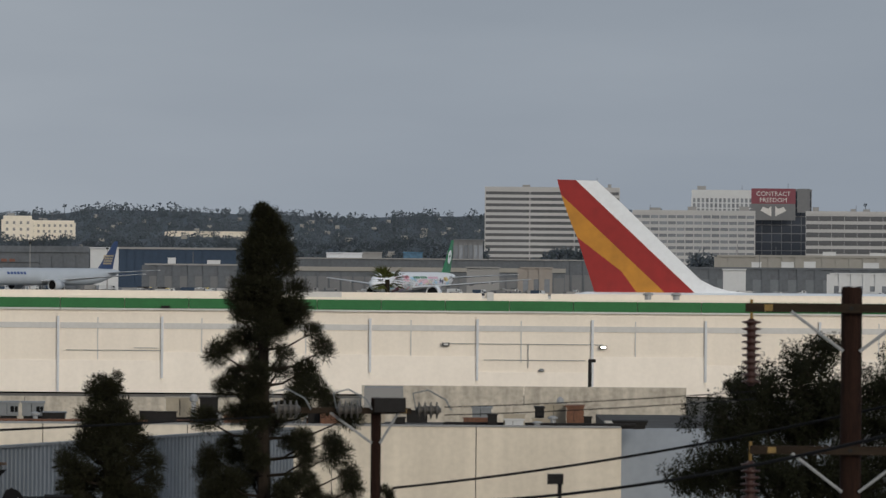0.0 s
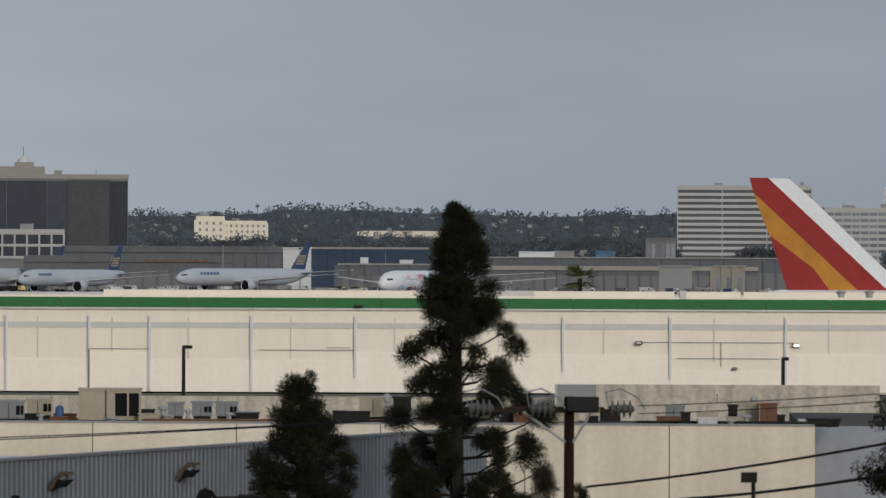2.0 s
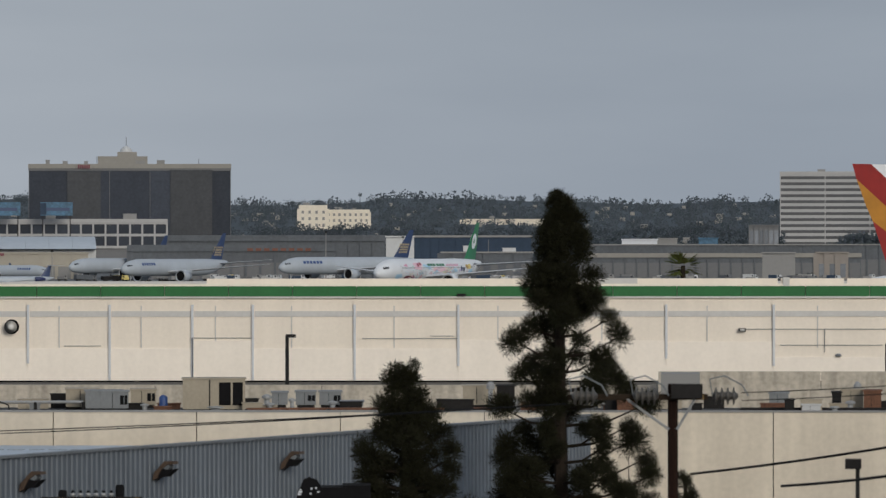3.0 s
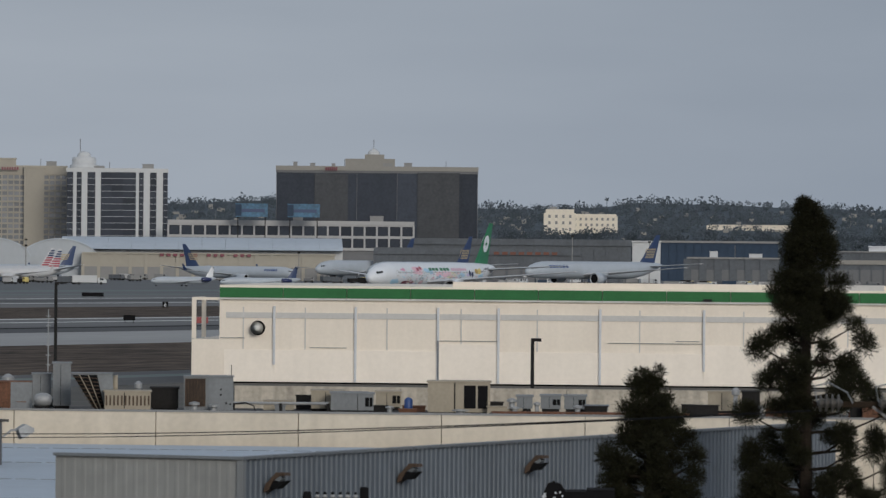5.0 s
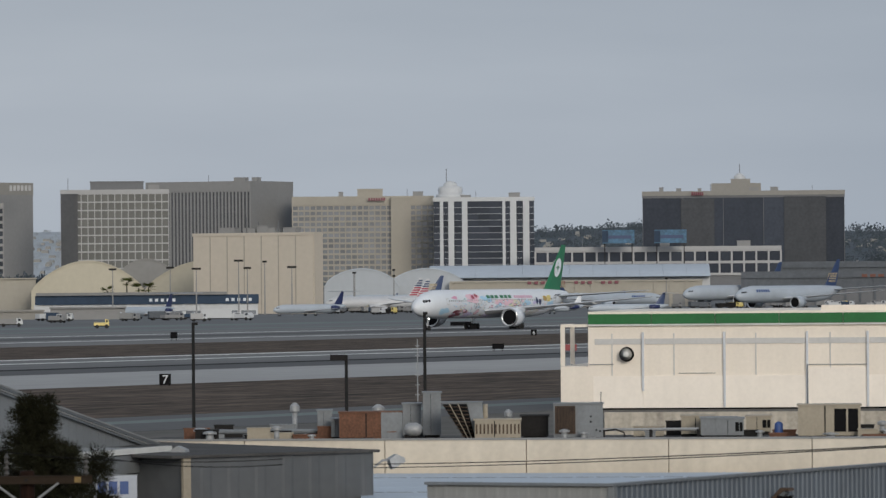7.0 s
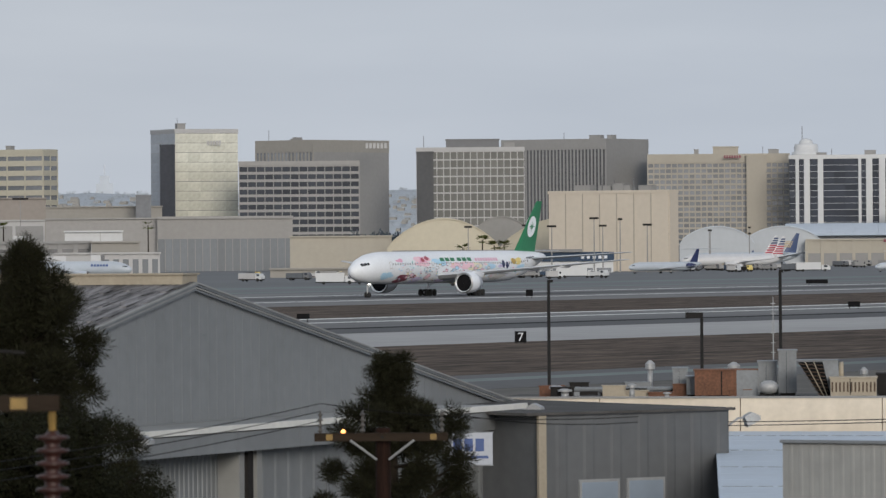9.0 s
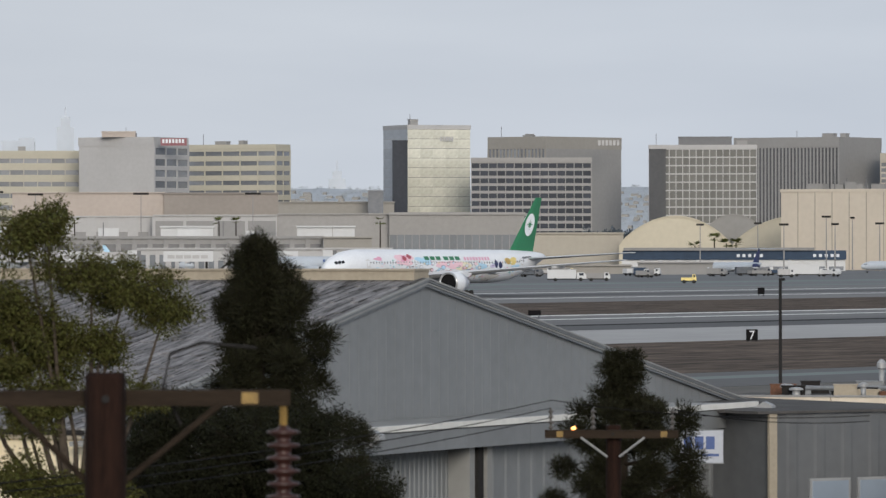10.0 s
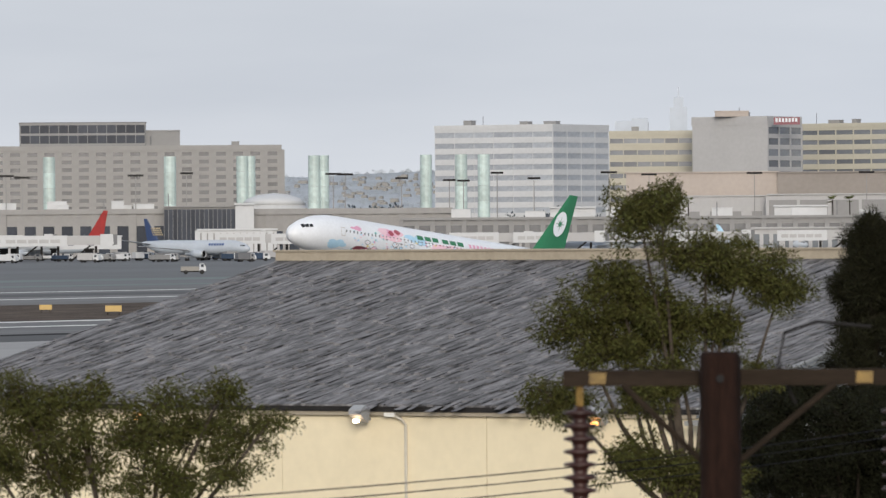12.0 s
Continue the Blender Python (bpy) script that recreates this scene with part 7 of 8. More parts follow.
packaged_unit(-8.759, -8.588, 212, 1.15, "unit_grey", "tall grey rooftop duct")
packaged_unit(-8.572, -8.405, 211, 1.55, "unit_grey", "tall grey duct riser on the roof")
packaged_unit(-8.098, -7.671, 207, 0.7, "unit_beige", "beige rooftop condenser with vertical louvres", louvre=True)
packaged_unit(-7.671, -7.416, 209, 0.78, "dark_steel", "dark steel rooftop condenser unit")
packaged_unit(-9.545, -9.410, 211, 0.95, "unit_grey", "narrow grey rooftop riser")
packaged_unit(-9.420, -9.327, 209, 0.7, "unit_grey", "short grey rooftop box")
packaged_unit(-6.015, -5.677, 209, 0.68, "unit_grey", "grey rooftop condenser with an open base", 0.4)


def louvred_hood():
    """A leaning cooling hood: a black intake crossed by pale louvre blades, a blue-grey flank and a round fan ring."""
    ob, w = unit_at("louvred_hood", -8.400, -7.932, 208, "slanted black louvred cooling hood with a blue-grey flank on the roof")
    x0 = -w / 2
    part("case", prism(bmesh.new(), [(x0, 1.28), (x0 + w * 0.8, 1.28), (x0 + w * 0.84, 0.5), (x0 + w * 0.6, 0.0), (x0 + w * 0.45, 0.0)], 1, 0.1, 1.5), M["unit_grey"], ob, "blue-grey sheet-metal case")
    # darkness behind the blades is a black plate on the solid case
    part("intake", prism(bmesh.new(), [(x0 + 0.02, 1.24), (x0 + w * 0.5, 1.24), (x0 + w * 0.66, 0.06), (x0 + w * 0.46, 0.06)], 1, 0.05, 0.12), M["black"], ob, "black plate for the shade behind the louvres")
    for k in range(9):
        z = 0.16 + k * 0.125
        u, v = x0 + w * (0.44 - 0.44 * (z / 1.24)), x0 + w * (0.65 - 0.15 * (z / 1.24))
        part("louvre_blade", prism(bmesh.new(), [(u, z), (v, z - 0.05), (v, z - 0.025), (u, z + 0.025)], 1, -0.03, 0.05), M["hood"], ob, "pale brown louvre blade")
    for f in (0.3, 0.65):
        a, b = x0 + w * 0.5 * f, x0 + w * (0.46 + 0.2 * f)
        part("stay", tube(bmesh.new(), [(a, -0.04, 1.24), (b, -0.04, 0.08)], 0.016, 5), M["unit_beige"], ob)
    part("fan_ring", lathe(bmesh.new(), [(0, 0.34), (0.16, 0.36), (0.16, 0.28), (0.0, 0.2)], n=20, axis=0, at=(x0 + w * 0.82, 0.6, 0.88)), M["unit_beige"], ob, "pale round fan ring", soft=True)
    part("top_lip", boxes((x0 - 0.03, x0 + w * 0.82, 0.04, 1.54, 1.28, 1.31)), M["unit_grey"], ob)


def coil_unit():
    ob, w = unit_at("coil_unit", -7.369, -6.911, 208, "tall rooftop unit with a dark brown coil and blue-grey cabinet")
    h = 1.22
    part("case", boxes((-w / 2, w * 0.0, 0.02, 1.4, 0.1, h), (w * 0.08, w / 2, 0.0, 1.4, 0.1, h)), M["unit_grey"], ob)
    coil = part("coil", boxes((-w / 2 + 0.04, -w * 0.06, -0.02, 0.03, 0.22, h - 0.06)), M["hood"], ob, "dark brown finned coil")
    for k in range(13):
        x = -w / 2 + 0.07 + k * (w * 0.44 - 0.1) / 12.5
        part("fin", boxes((x, x + 0.018, -0.035, -0.02, 0.24, h - 0.08)), M["dark_steel"], coil)
    part("pale_post", boxes((w * 0.0, w * 0.08, -0.03, 1.4, 0.1, h)), M["unit_grey"], ob, "pale corner post")
    for x, z in ((0.25, 0.8), (0.25, 0.62), (0.36, 0.34), (0.44, 0.3)):
        part("port", lathe(bmesh.new(), [(-0.03, 0.035), (0.0, 0.035)], n=8, axis=1, at=(w * x, 0, z)), M["dark_steel"], ob)
    part("skid", boxes((-w / 2, w / 2, 0, 1.4, 0, 0.1)), M["dark_steel"], ob)
    part("lid", boxes((-w / 2 - 0.03, w / 2 + 0.03, -0.05, 1.45, h, h + 0.035)), M["unit_grey"], ob)
    part("whip", tube(bmesh.new(), [(w * 0.46, 0.2, h), (w * 0.46, 0.2, h + 0.4)], 0.014, 5), M["dark_steel"], ob)
    part("hose", tube(bmesh.new(), [(w * 0.5, 0.1, 0.3), (w * 0.75, 0.1, 0.36), (w * 0.92, 0.1, 0.25), (w * 0.95, 0.1, 0.05)], 0.025, 6), M["black"], ob, "black bent hose")


def mushroom_vent(az, r, h, rad, label="small round galvanised roof vent", base=ROOF):
    ob = thing("roof_vent", facing(az, r / math.cos(radians(az)), base), label, "vent")
    part("pipe", lathe(bmesh.new(), [(0, rad * 0.55), (h * 0.75, rad * 0.55)], n=14), M["galv"], ob, soft=True)
    part("cap", lathe(bmesh.new(), [(h * 0.72, rad * 0.6), (h * 0.74, rad), (h * 0.9, rad), (h, rad * 0.3)], n=14), M["galv"], ob)


def air_tank():
    ob, w = unit_at("pressure_tank", -8.749, -8.577, 207.5, "round silver pressure tank between the roof ducts", "tank")
    part("shell", lathe(bmesh.new(), [(-w / 2, 0.05), (-w * 0.42, 0.16), (-w * 0.2, 0.23), (w * 0.2, 0.23), (w * 0.42, 0.16), (w / 2, 0.05)], n=16, axis=0, at=(0, 0, 0.4)), M["galv"], ob, soft=True)
    part("saddle", boxes((-0.2, -0.12, -0.2, 0.2, 0, 0.2), (0.12, 0.2, -0.2, 0.2, 0, 0.2)), M["dark_steel"], ob)


def roof_pipe(az0, az1, r, z, rad, label, mat="galv"):
    a, b = spot(az0, r, ROOF + z), spot(az1, r, ROOF + z)
    ob = thing("roof_pipe", Matrix.Identity(4), label, "pipe")
    part("pipe", tube(bmesh.new(), [a, b], rad, 8), M[mat], ob)
    n = max(2, int((b - a).length / 2.5))
    for k in range(n + 1):
        p = a.lerp(b, k / n)
        part("support", boxes((p.x - 0.05, p.x + 0.05, p.y - 0.06, p.y + 0.06, ROOF, p.z)), M["dark_steel"], ob)


louvred_hood()
coil_unit()
air_tank()
mushroom_vent(-9.753, 214, 1.2, 0.17, "tall slim galvanised roof vent with a cap")
mushroom_vent(-10.538, 206.5, 0.4, 0.24)
mushroom_vent(-4.819, 207, 0.25, 0.28)
mushroom_vent(-2.284, 213, 0.95, 0.14)
mushroom_vent(1.093, 213, 0.95, 0.13)
mushroom_vent(-8.983, 213, 1.15, 0.22)
mushroom_vent(-7.786, 213, 0.95, 0.14)
roof_pipe(-6.911, -6.036, 210, 0.34, 0.05, "long pale pipe on stands across the roof")
roof_pipe(-4.533, -2.268, 207.2, 0.16, 0.05, "long rusty pipe low over the roof edge", "rust")
roof_pipe(0.022, 1.788, 207.6, 0.14, 0.06, "dark pipe low over the roof edge", "dark_steel")
roof_pipe(-10.491, -9.556, 213, 0.3, 0.08, "grey pipe along the roof", "unit_grey")


def roof_clutter(az0, az1, n, seed):
    """Small vents, curbs and boxes along the roof edge."""
    rnd = random.Random(seed)
    for _ in range(n):
        az = rnd.uniform(az0, az1)
        r = rnd.uniform(206.5, 214)
        kind = rnd.random()
        if kind < 0.35:
            mushroom_vent(az, r, rnd.uniform(0.25, 0.6), rnd.uniform(0.1, 0.2))
        else:
            ob = thing("roof_box", facing(az, r / math.cos(radians(az)), ROOF), "small weathered roof curb box", "roof box", "roof clutter")
            w, h = rnd.uniform(0.3, 1.1), rnd.uniform(0.15, 0.5)
            m = rnd.choice(["dark_steel", "unit_grey", "unit_beige", "rust", "dark_steel"])
            part("box", boxes((-w / 2, w / 2, 0, 0.6, 0, h)), M[m], ob)
            part("lid", boxes((-w / 2 - 0.03, w / 2 + 0.03, -0.03, 0.63, h, h + 0.03)), M[m], ob)


roof_clutter(-10.0, -5.5, 22, 61)
roof_clutter(-5.5, 1.4, 40, 62)
roof_clutter(-10.7, -9.4, 16, 63)


def gooseneck():
    ob = thing("gooseneck_vent", facing(0.896, 208, ROOF), "black bent gooseneck roof vent", "vent")
    part("neck", tube(bmesh.new(), [(0.15, 0, 0), (0.15, 0, 0.3), (0.08, 0, 0.38), (-0.1, 0, 0.36), (-0.16, 0, 0.2)], 0.06, 8), M["black"], ob)


def blue_drum():
    ob = thing("drum", facing(-5.297, 210, ROOF), "blue plastic drum on the roof", "drum")
    part("body", lathe(bmesh.new(), [(0, 0.12), (0.02, 0.14), (0.25, 0.145), (0.5, 0.14), (0.56, 0.08), (0.58, 0.02)], n=16), M["blue_sign"], ob, soft=True)


gooseneck()
blue_drum()


# ---- things in the yard before the ribbed shed ----
def twin_pole_rack():
    """Two short dark posts joined by a crossarm with a row of small pale insulators."""
    ob = thing("twin_pole_rack", facing(-5.961, 122.0), "black twin-post crossarm with a row of small white insulators", "pole rack")
    for x, top in ((-0.56, 5.93), (0.56, 6.03)):
        part("post", lathe(bmesh.new(), [(0, 0.11), (top - 0.03, 0.085), (top, 0.06)], n=12, at=(x, 0.1, 0)), M["black"], ob, soft=True)
    arm = part("crossarm", boxes((-0.99, 1.0, -0.06, 0.04, 5.67, 5.8)), M["dark_steel"], ob, "dark weathered crossarm")
    for x in (-0.62, 0.88):
        part("tag", boxes((x - 0.06, x + 0.06, -0.066, -0.06, 5.69, 5.78)), M["tag"], arm, "yellow tag plate")
    for k in range(6):
        x = -0.36 + k * 0.15
        ins = part("insulator", lathe(bmesh.new(), [(5.8, 0.02), (5.83, 0.055), (5.87, 0.055), (5.88, 0.03)], n=10, at=(x, -0.01, 0)), M["galv"], ob, "small white insulator", soft=True)
        part("cap", lathe(bmesh.new(), [(5.88, 0.03), (5.92, 0.035), (5.93, 0.01)], n=8, at=(x, -0.01, 0)), M["black"], ins)


def feather_flag():
    r = 122.0
    top = 6.17
    ob = thing("feather_flag", facing(-3.962, r), "black curved feather flag with white markings", "flag")
    s = r / 11000
    edge = [(-26, -60), (-20, -30), (-10, -6), (2, 0), (14, -3), (22, -14), (24, -60)]
    part("cloth", prism(bmesh.new(), [(x * s, top + y * s) for x, y in edge], 1, 0.0, 0.03), M["black"], ob)
    part("pole", tube(bmesh.new(), [(-26 * s, 0.02, 0), (-26 * s, 0.02, top - 60 * s), (-18 * s, 0.02, top - 26 * s), (-8 * s, 0.02, top - 4 * s), (4 * s, 0.02, top + 1 * s)], 0.015, 6), M["dark_steel"], ob)
    for x, y, w in ((-16, -20, 4), (-18, -24, 7), (-19, -28, 6), (4, -18, 3), (12, -17, 3), (16, -24, 3), (2, -27, 3)):
        part("mark_bar", boxes((x * s, (x + w) * s, -0.006, 0.0, top + y * s - 0.035, top + y * s)), M["sign_white"], ob, "plain white bar")


def dark_canopy():
    ob = thing("canopy", facing(-3.649, 123), "low black canopy with a stepped top", "canopy")
    s, top = 123 / 11000, 5.98
    part("cover", boxes((-46 * s, 10 * s, 0, 1.2, top - 0.5, top - 0.04), (0, 50 * s, 0.02, 1.18, top - 0.5, top)), M["black"], ob)
    for x in (-44 * s, 46 * s):
        for y in (0.04, 1.1):
            part("leg", boxes((x, x + 0.06, y, y + 0.06, 0, top - 0.5)), M["dark_steel"], ob)


twin_pole_rack()
feather_flag()
dark_canopy()


# ---- lamp posts ----
def lamp_post(az, r, h, arm, label, head=(0.55, 0.12), rad=0.1):
    ob = thing("lamp_post", facing(az, r), label, "lamp post")
    part("pole", lathe(bmesh.new(), [(0, rad * 1.5), (0.4, rad * 1.5), (0.45, rad), (h, rad * 0.85)], n=10), M["dark_steel"], ob, soft=True)
    part("head", boxes((min(0, arm) - 0.06, max(0, arm) + 0.06, -0.16, 0.16, h - head[1], h + 0.04)), M["dark_steel"], ob)
    part("base", boxes((-0.25, 0.25, -0.25, 0.25, 0, 0.3)), M["concrete_light"], ob)


lamp_post(-4.158, 300, 6.58, 0.36, "dark square lamp post behind the warehouse roof")
lamp_post(1.363, 300, 6.13, 0.22, "short dark lamp post behind the warehouse roof")
lamp_post(1.094, 100, 7.23, -0.14, "dark lamp post below the pale wall", rad=0.04)
lamp_post(-10.683, 350, 8.36, 0.2, "tall slim dark lamp post beside the airfield")
lamp_post(-8.551, 350, 8.84, 0.12, "tall slim dark lamp post beside the airfield")
lamp_post(-9.275, 350, 6.47, -0.85, "dark post with a wide flat lamp head", head=(0.0, 0.3))


def thin_mast(az, r, h):
    ob = thing("thin_mast", facing(az, r), "thin pale steel mast with short rungs", "mast")
    part("pole", tube(bmesh.new(), [(0, 0, 0), (0, 0, h)], [0.05, 0.03], 6), M["galv"], ob)
    for k in range(7):
        z = h - 0.4 - k * 0.55
        part("rung", boxes((-0.14, 0.14, -0.02, 0.02, z, z + 0.04)), M["galv"], ob)


thin_mast(-8.618, 350, 7.35)


# ---- signs on the field ----
def field_sign(az, r, w, h, mat, label, lift=0.4):
    ob = thing("taxiway_sign", facing(az, r), label, "sign")
    part("panel", boxes((-w / 2, w / 2, -0.1, 0.1, lift, lift + h)), M[mat], ob)
    part("leg", boxes((-w * 0.35 - 0.05, -w * 0.35 + 0.05, -0.05, 0.05, 0, lift)), M["dark_steel"], ob)
    part("leg", boxes((w * 0.35 - 0.05, w * 0.35 + 0.05, -0.05, 0.05, 0, lift)), M["dark_steel"], ob)
    return ob


def number(sign, word, size, z):
    txt = bpy.data.curves.new("numeral", "FONT")
    txt.body, txt.size, txt.extrude, txt.align_x = word, size, 0.01, "CENTER"
    num = new("numeral", txt)
    num.data.materials.append(M["sign_white"])
    num.parent = sign
    num.matrix_basis = pose(0, -0.12, z, 90, 0, 0)


seven = field_sign(-10.944, 640, 1.2, 1.15, "black", "black distance sign with a white numeral seven", 0.15)
number(seven, "7", 1.25, 0.3)
six = field_sign(-7.544, 1190, 1.1, 1.1, "black", "black distance sign with a white numeral six", 0.1)
number(six, "6", 1.1, 0.25)
field_sign(-7.874, 930, 1.8, 0.8, "black", "dark back of a wide taxiway sign")
field_sign(-8.213, 1420, 5.0, 0.9, "black", "dark wide sign beside the runway")
field_sign(-7.213, 900, 2.0, 0.9, "red_sign", "red and white runway holding sign")
field_sign(-10.860, 1150, 1.3, 1.2, "black", "small dark distance sign beside the runway")
field_sign(-22.482, 720, 1.9, 0.7, "orange", "yellow and dark taxiway sign")
field_sign(-22.004, 720, 1.3, 0.8, "black", "dark back of a taxiway sign")
field_sign(-23.105, 740, 1.5, 0.6, "orange", "yellow taxiway sign on short legs")
field_sign(-12.946, 830, 1.7, 0.7, "black", "dark back of a taxiway sign")

# ---- trees ----
def needles(verts, faces, c, rad, n, rnd):
    """A round brush of fine needles that stand out of a twig tip on all sides."""
    ax = Vector((rnd.gauss(0, 1), rnd.gauss(0, 1), rnd.gauss(0.4, 0.5))).normalized() * rad * 0.45
    for _ in range(n):
        g = Vector((rnd.gauss(0, 1), rnd.gauss(0, 1), rnd.gauss(0.15, 0.9))).normalized()
        o = c + ax * rnd.uniform(-1, 1) + g * rad * rnd.random() ** 0.6 * 0.66
        g = (g + Vector((rnd.uniform(-0.7, 0.7), rnd.uniform(-0.7, 0.7), rnd.uniform(-0.4, 0.8)))).normalized()
        ln = 0.05 + rad * rnd.uniform(0.1, 0.3)
        side = g.cross(Vector((rnd.uniform(-1, 1), rnd.uniform(-1, 1), rnd.uniform(-1, 1)))).normalized() * 0.008
        b = len(verts)
        verts += [tuple(o - side), tuple(o + side), tuple(o + g * ln)]
        faces.append((b, b + 1, b + 2))


def pine(az, r, top, label, widths, seed, low=1.0, lean=0.0, tuft=0.42, dense=1.0, gaps=()):
    """Widths: (metres below the top, reach to the left, reach to the right) of the crown."""
    rnd = random.Random(seed)
    ob = thing("pine_tree", facing(az, r), label, "tree")
    bm = tube(bmesh.new(), [(0, 0, 0), (0.03, 0, top * 0.4), (0.0, 0, top * 0.75), (lean, 0, top - 0.15)], [0.2, 0.17, 0.11, 0.025], 8)
    part("trunk", bm, M["bark"], ob, "straight dark trunk")
    verts, faces = [], []
    limbs = bmesh.new()
    z = 0.12
    while z < top - low:
        for k in range(len(widths) - 1):
            if widths[k][0] <= z <= widths[k + 1][0]:
                u = (z - widths[k][0]) / (widths[k + 1][0] - widths[k][0])
                left = widths[k][1] + (widths[k + 1][1] - widths[k][1]) * u
                right = widths[k][2] + (widths[k + 1][2] - widths[k][2]) * u
        thin = any(a <= z <= b for a, b in gaps)
        h = top - z
        size = tuft * min(1.0, 0.62 + 0.3 * z)
        start = rnd.choice((0.0, math.pi)) + rnd.uniform(-0.35, 0.35)
        for k in range(4 if thin else 5):
            an = start + 2 * math.pi * k / (4 if thin else 5) + rnd.uniform(-0.3, 0.3)
            cx, cy = math.cos(an), math.sin(an)
            full = right if cx > 0 else left
            reach = max(0.04, full * (0.55 + 0.45 * abs(cx)) * rnd.uniform(0.74, 1.14) - size * 0.42)
            rise = 0.16 * reach
            tip = Vector((cx * reach, cy * reach, h + rise))
            if reach > 0.3:
                tube(limbs, [(0, 0, h - 0.22), (cx * reach * 0.5, cy * reach * 0.5, h - 0.14), tuple(tip)], [0.045, 0.03, 0.012], 5)
            for share, kk in ((1.0, 1.0), (0.55, 0.85)):
                if share < 1 and (reach < 0.45 or thin or rnd.random() < 0.25):
                    continue
                c = Vector((cx * reach * share, cy * reach * share, h + rise * share)) + Vector((rnd.uniform(-.1, .1), rnd.uniform(-.1, .1), rnd.uniform(-.12, .12)))
                rad = size * kk * rnd.uniform(0.75, 1.2)
                needles(verts, faces, c, rad, int(1500 * dense * (rad / 0.42) ** 2), rnd)
        z += rnd.uniform(0.33, 0.5) * (1.1 if thin else 1.0) * min(1.0, 0.55 + 0.25 * z)
    tagged(part("branchwork", limbs, M["bark"], ob), "thin upswept limbs", kind="stuff")
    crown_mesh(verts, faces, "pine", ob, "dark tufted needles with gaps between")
    return ob


pine(-1.645, 150, 11.99, "tall dark pine with tufted branches and a pointed top",
     [(0, 0.05, 0.05), (0.3, 0.28, 0.3), (0.65, 0.4, 0.5), (1.1, 0.62, 0.62), (1.45, 0.4, 0.72), (1.75, 1.0, 0.85), (2.25, 0.95, 1.3), (2.8, 0.9, 1.4), (3.3, 1.1, 1.45), (3.75, 1.2, 1.4), (4.1, 1.4, 1.4), (4.55, 1.3, 2.0), (4.9, 0.8, 1.9), (5.25, 1.45, 2.2), (6.0, 1.5, 2.2), (7.5, 1.9, 2.4), (12, 2.1, 2.4)], 11, low=3.0, tuft=0.4, dense=1.1, gaps=((1.45, 1.8), (2.5, 2.8), (3.2, 4.4), (5.2, 5.6)))
pine(-3.065, 125, 8.31, "young dark pine beside the grey shed",
     [(0, 0.1, 0.1), (0.15, 0.35, 0.35), (0.5, 0.3, 0.3), (0.65, 0.55, 0.55), (1.2, 0.65, 0.75), (1.7, 1.0, 0.9), (2.4, 1.3, 1.2), (8, 1.7, 1.6)], 12, low=4.0, tuft=0.36, gaps=((0.4, 0.75),))
pine(-0.490, 140, 5.61, "low dark pine top beside the utility pole", [(0, 0.1, 0.1), (0.3, 0.3, 0.3), (4, 0.8, 0.8)], 13, low=3.5, tuft=0.2)
pine(-15.483, 118, 10.53, "dense dark conifer in front of the hangar roof",
     [(0, 0.2, 0.2), (0.3, 0.45, 0.45), (0.9, 0.7, 0.75), (1.5, 0.85, 0.95), (2.2, 0.9, 1.4), (3.0, 1.3, 1.35), (3.7, 2.3, 1.6), (4.4, 2.6, 2.1), (9, 3.0, 2.6)], 14, low=4.5, tuft=0.45)
pine(-12.136, 125, 8.23, "dark pine behind the short utility pole",
     [(0, 0.15, 0.15), (0.2, 0.42, 0.42), (0.55, 0.35, 0.35), (0.8, 0.5, 0.6), (1.2, 0.95, 0.95), (1.8, 1.1, 1.5), (2.4, 1.4, 1.7), (7, 2.2, 1.9)], 15, low=4.0, tuft=0.4, gaps=((0.45, 0.8),))


def gum(az, r, base_z, clumps, label, seed, leaf="gum", bark="bark_pale", fork=2.0, size=0.16, dense=1.0, trunk_x=0.0):
    """A broadleaf tree: clumps are (x, z, reach across, reach up) of its leafy masses."""
    rnd = random.Random(seed)
    ob = thing("gum_tree", facing(az, r), label, "tree")
    limbs = bmesh.new()
    root = Vector((trunk_x, 0.3, fork))
    tube(limbs, [(trunk_x, 0.3, 0), (trunk_x + 0.04, 0.3, fork * 0.5), tuple(root)], [0.16, 0.12, 0.1], 8)
    verts, faces = [], []
    for x, z, a, b in clumps:
        y = rnd.uniform(-0.5, 0.5) * a + 0.3
        c = Vector((x, y, z))
        mid = root.lerp(c, 0.55) + Vector((rnd.uniform(-0.15, 0.15), 0, -0.1))
        tube(limbs, [tuple(root), tuple(mid), tuple(c)], [0.06, 0.035, 0.012], 5)
        for _ in range(max(6, int(56 * a * b * dense / 0.25))):
            d = Vector((rnd.gauss(0, 0.4) * a, rnd.gauss(0, 0.4) * a, rnd.gauss(0, 0.4) * b))
            p = c + d
            tube(limbs, [tuple(c.lerp(p, 0.3)), tuple(p)], [0.008, 0.003], 3)
            spray(verts, faces, p, 0.17, 130, size * 0.33, rnd, 0.8, 0.22, 0.5)
    part("trunk", limbs, M[bark], ob, "pale forked trunk and limbs")
    crown_mesh(verts, faces, leaf, ob, "loose olive-green leaf clumps")
    return ob


def clump_px(rows, y0, z0, r):
    """Clumps given in the scale of the view at a distance r, about an origin."""
    s = r / 11000
    return [(x * s, z0 - (y - y0) * s, a * s, b * s) for x, y, a, b in rows]


